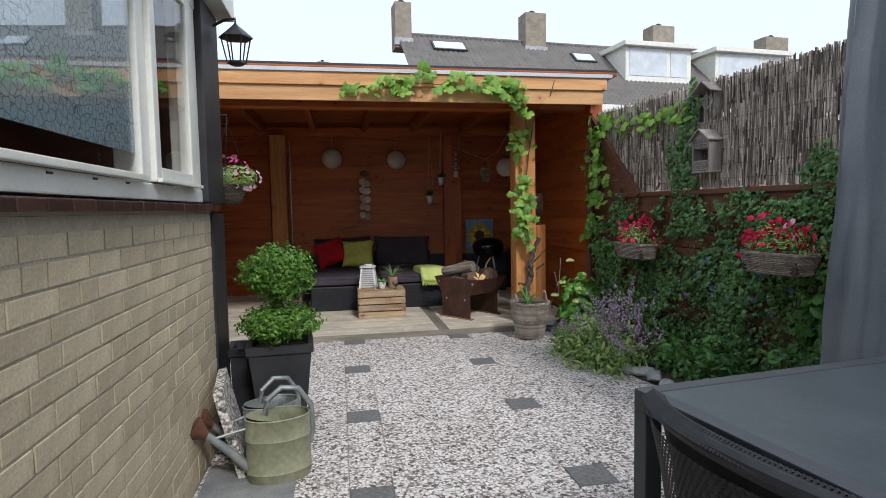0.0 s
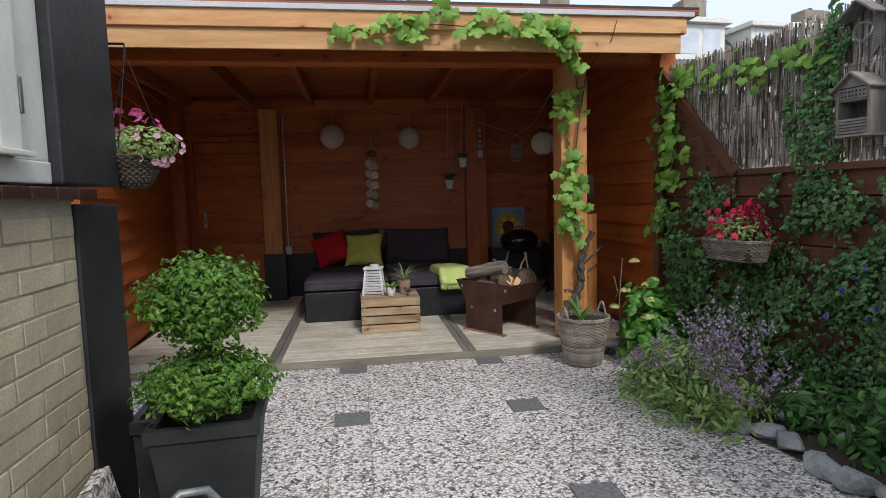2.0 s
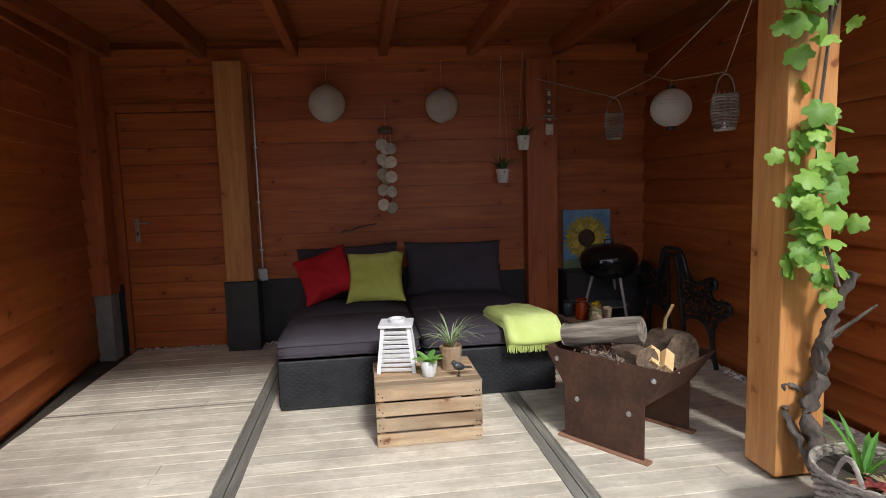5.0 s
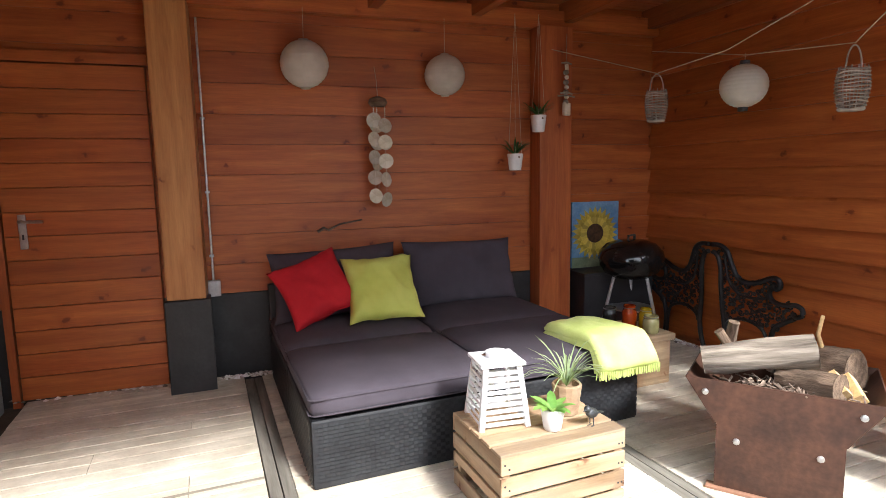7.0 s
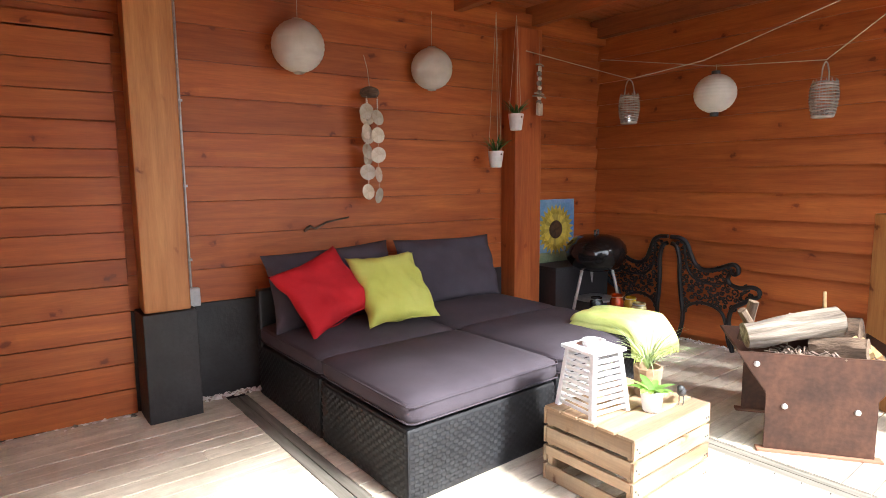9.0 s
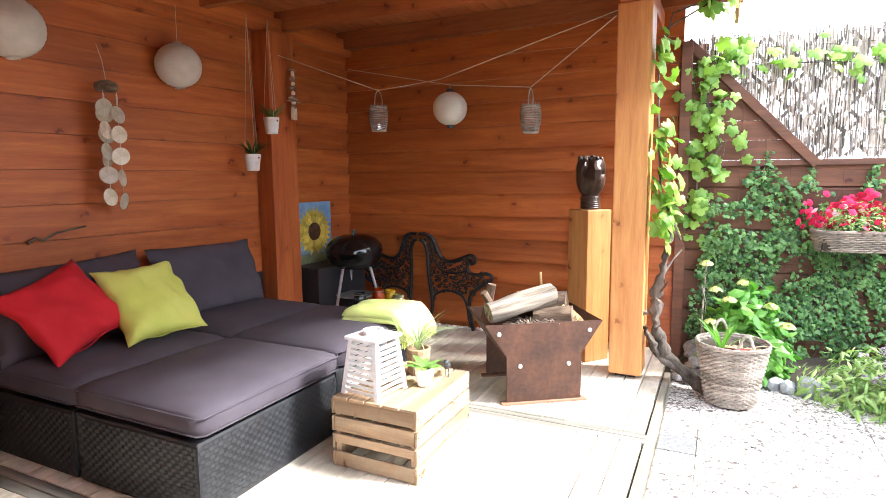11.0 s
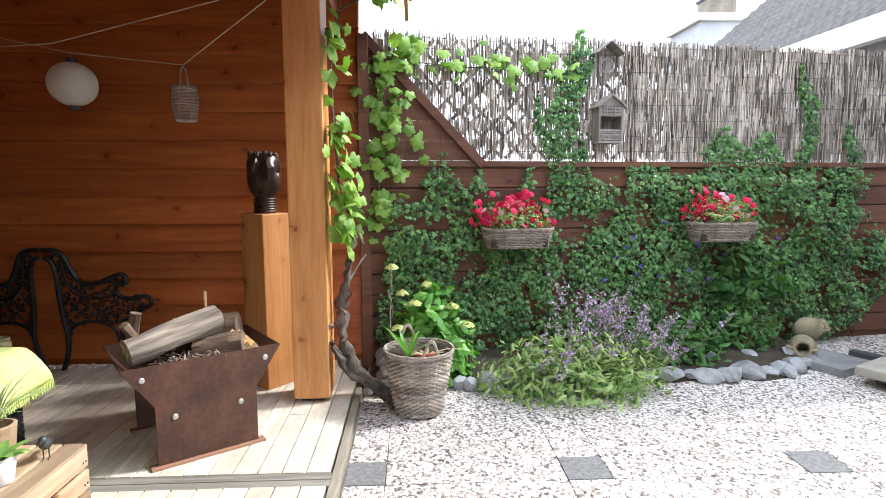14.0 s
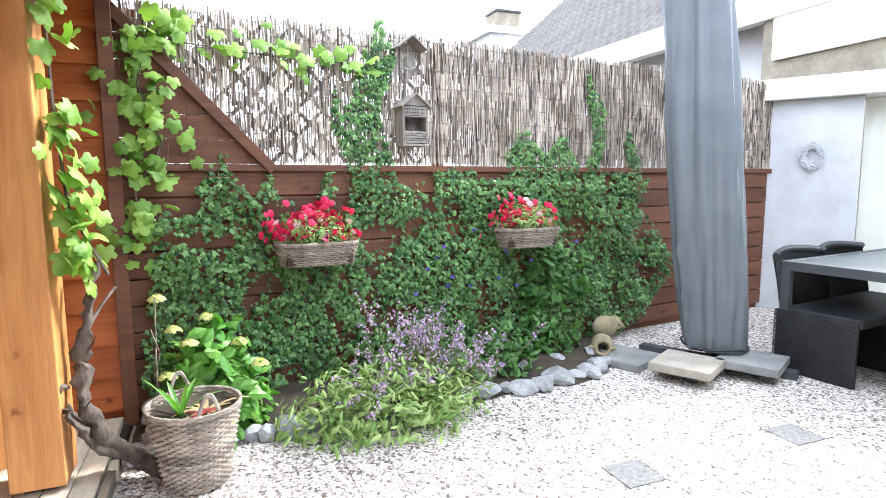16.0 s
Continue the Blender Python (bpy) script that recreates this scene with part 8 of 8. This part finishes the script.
far_house(pose(5.0, 33.95, 0, 0, 0, 5.5), 34, 11.3, [(0.25, 0.95, 1.65), (8.4, 1.35, 1.65), (17.4, 1.6, 1.5), (26.5, 1.9, 1.35)], [(12.9, 17.4), (19.2, 24.6)], [(1.9, 3.7, 0.75, 1.75), (10.6, 11.8, 1.2, 2.2)])
far_house(pose(-40.0, 52.0, 0, 0, 0, 5.5), 46, 13.4, [(40.5, 1.0, 1.6), (30, 1.2, 1.4)], [], [], "far_house")
far_house(pose(18.6, -7.35, 0, 0, 0, 180), 14.6, 8.6, [(0.5, 1.3, 0.5)], [], [(1.6, 2.4, 0.8, 1.8), (3.4, 4.2, 0.8, 1.8)], "neighbour_house")
annex = thing("roof_annex", "white rendered roof annex with a brick chimney", "annex")
part("wall", boxmesh(19.3, -8.0, 0.0, 21.5, -3.65, 6.45), M["white_render"], annex)
part("roof_edge", boxmesh(19.15, -8.1, 6.452, 21.6, -3.5, 6.70, 0.02), M["white_paint"], annex)
part("chimney", boxmesh(19.6, -5.0, 6.70, 20.4, -4.05, 7.30, 0.02), M["far_brick"], annex, "grey-brown brick chimney")
part("chimney_cap", boxmesh(19.55, -5.05, 7.302, 20.45, -4.0, 7.38, 0.01), M["bird"], annex)
nb = structure("neighbour_upper_wall", boxmesh(4.9, -4.9, 0, 7.0, -2.0, 6.5), M["far_brick"], "yellow brick upper wall of the house next door", "wall")
nw = tagged(new("window_2"), "white framed upper window of the house next door", "window", kind="structure")
part("window_frame", boxmesh(5.1, -2.0, 3.0, 6.8, -1.94, 5.2, 0.01), M["white_paint"], nw)
part("pane", boxmesh(5.2, -1.945, 3.1, 6.7, -1.93, 5.1), M["sky_pane"], nw)


# ---- pieces: bricks, patio slabs, gravel ----
def brick_pieces():
    made = {}
    def mesh(L):
        key = round(L, 3)
        if key not in made:
            me = bpy.data.meshes.new("brick")
            bm = boxmesh(0, 0, 0, L, 0.02, 0.060, 0.002)
            bm.to_mesh(me)
            bm.free()
            me.materials.append(M["brick"])
            made[key] = me
        return made[key]
    rng = random.Random(8)
    row, z, count = 0, 0.016, 0
    while z + 0.060 < 1.282:
        u = 0.72 + (0.11 if row % 2 else 0.0) + rng.choice((0, 0, 0.055))
        while u < 3.715:
            L = 0.222 if rng.random() > 0.3 else 0.106
            if u + L > 3.727:
                L = 3.727 - u
            if L > 0.03:
                share("brick", mesh(L), house_wall, pose(u, rng.uniform(-0.0015, 0.0015), z + 0.006))
                count += 1
            u += L + 0.009
        z += 0.068
        row += 1


brick_pieces()


def patio_pieces():
    xs = [-0.55, 0.59, 1.43, 1.63, 2.47, 2.67, 3.51, 4.3, 4.9]
    ys = [-2.9, -1.2, -0.2, 0.82, 1.02, 1.85, 2.05, 2.87, 3.07, 3.90, 4.10, 4.97, 5.17, 5.95, 6.125]
    cache = {}
    for i in range(len(xs) - 1):
        for j in range(len(ys) - 1):
            x0, x1, y0, y1 = xs[i], xs[i + 1], ys[j], ys[j + 1]
            small = (x1 - x0) < 0.25 and (y1 - y0) < 0.25
            mat_ = M["paver"] if small else M["gravel"]
            key = (round(x1 - x0, 3), round(y1 - y0, 3), small)
            if key not in cache:
                me = bpy.data.meshes.new("slab")
                bm = boxmesh(-(x1 - x0) / 2 + 0.002, -(y1 - y0) / 2 + 0.002, -0.03, (x1 - x0) / 2 - 0.002, (y1 - y0) / 2 - 0.002, 0.0, 0.003)
                bm.to_mesh(me)
                bm.free()
                me.materials.append(mat_)
                cache[key] = me
            share("paver" if small else "aggregate_slab", cache[key], patio, pose((x0 + x1) / 2, (y0 + y1) / 2, 0.001 if small else 0.0))
    for x0, y0, x1, y1 in ((0.75, 2.55, 1.18, 3.0), (0.75, 3.005, 1.18, 3.45)):
        part("grey_slab", boxmesh(x0, y0, -0.02, x1, y1, 0.006, 0.004), M["grey_slab"], patio)


patio_pieces()


def gravel_chips():
    rng = random.Random(1234)
    vs, fs = [], []
    for i in range(36000):
        x, y = rng.uniform(1.0, 3.75), rng.uniform(0.9, 6.1)
        if (1.42 < x < 1.64 or 2.46 < x < 2.68) and any(abs(y - c) < 0.11 for c in (0.92, 1.95, 2.97, 4.0, 5.07, 6.03)):
            continue
        if x < 1.2 and 2.5 < y < 3.5:
            continue
        s_ = rng.uniform(0.004, 0.0092)
        a = rng.uniform(0, 6.28)
        el = rng.uniform(0.45, 1.0)
        b = len(vs)
        for k in range(5):
            t = a + k * 1.2566
            r = s_ * rng.uniform(0.75, 1.15)
            cx, cy = r * math.cos(t), r * math.sin(t) * el
            vs.append((x + cx, y + cy, 0.0005))
        vs.append((x + rng.uniform(-0.3, 0.3) * s_, y + rng.uniform(-0.3, 0.3) * s_, s_ * rng.uniform(0.25, 0.5)))
        for k in range(5):
            fs.append((b + k, b + (k + 1) % 5, b + 5))
    o = new("gravel", tri_mesh("gravel", vs, fs, M["chip"]))
    o.parent = patio
    tagged(o, "loose white, grey and brown stone chips", kind="stuff")


def chipmat():
    m, nt, p = shader("stone_chip")
    r = nt.nodes.new("ShaderNodeValToRGB")
    e = r.color_ramp.elements
    e[0].position, e[0].color = 0.0, (0.09, 0.08, 0.075, 1)
    e[1].position, e[1].color = 1.0, (0.86, 0.85, 0.83, 1)
    for pos, c in ((0.09, (0.2, 0.18, 0.16)), (0.18, (0.46, 0.36, 0.31)), (0.32, (0.64, 0.58, 0.54)), (0.5, (0.78, 0.75, 0.72))):
        x = e.new(pos)
        x.color = (*c, 1)
    nt.links.new(nt.nodes.new("ShaderNodeNewGeometry").outputs["Random Per Island"], r.inputs[0])
    nt.links.new(r.outputs[0], p.inputs["Base Color"])
    p.inputs["Roughness"].default_value = 0.65
    return m


M["chip"] = chipmat()
gravel_chips()


def rubble():
    rng = random.Random(77)
    vs, fs = [], []
    bmtx = plane_m(BACK_A, BACK_B)
    smtx = plane_m((4.03, 9.0), (4.03, 6.3))
    for i in range(700):
        m = bmtx if i < 420 else smtx
        p = m @ Vector((rng.uniform(1.4, 2.1) if i < 300 else rng.uniform(0.2, 2.6), -rng.uniform(0.03, 0.10), 0.052))
        s_ = rng.uniform(0.008, 0.02)
        b = len(vs)
        for k in range(5):
            a = k * 1.2566 + rng.uniform(-0.3, 0.3)
            vs.append((p.x + s_ * math.cos(a), p.y + s_ * math.sin(a) * 0.8, p.z))
        vs.append((p.x, p.y, p.z + s_ * 0.7))
        for k in range(5):
            fs.append((b + k, b + (k + 1) % 5, b + 5))
    o = new("rubble", tri_mesh("rubble", vs, fs, M["chip"]))
    tagged(o, "small stone chips gathered along the veranda walls", "gravel", kind="stuff")


rubble()
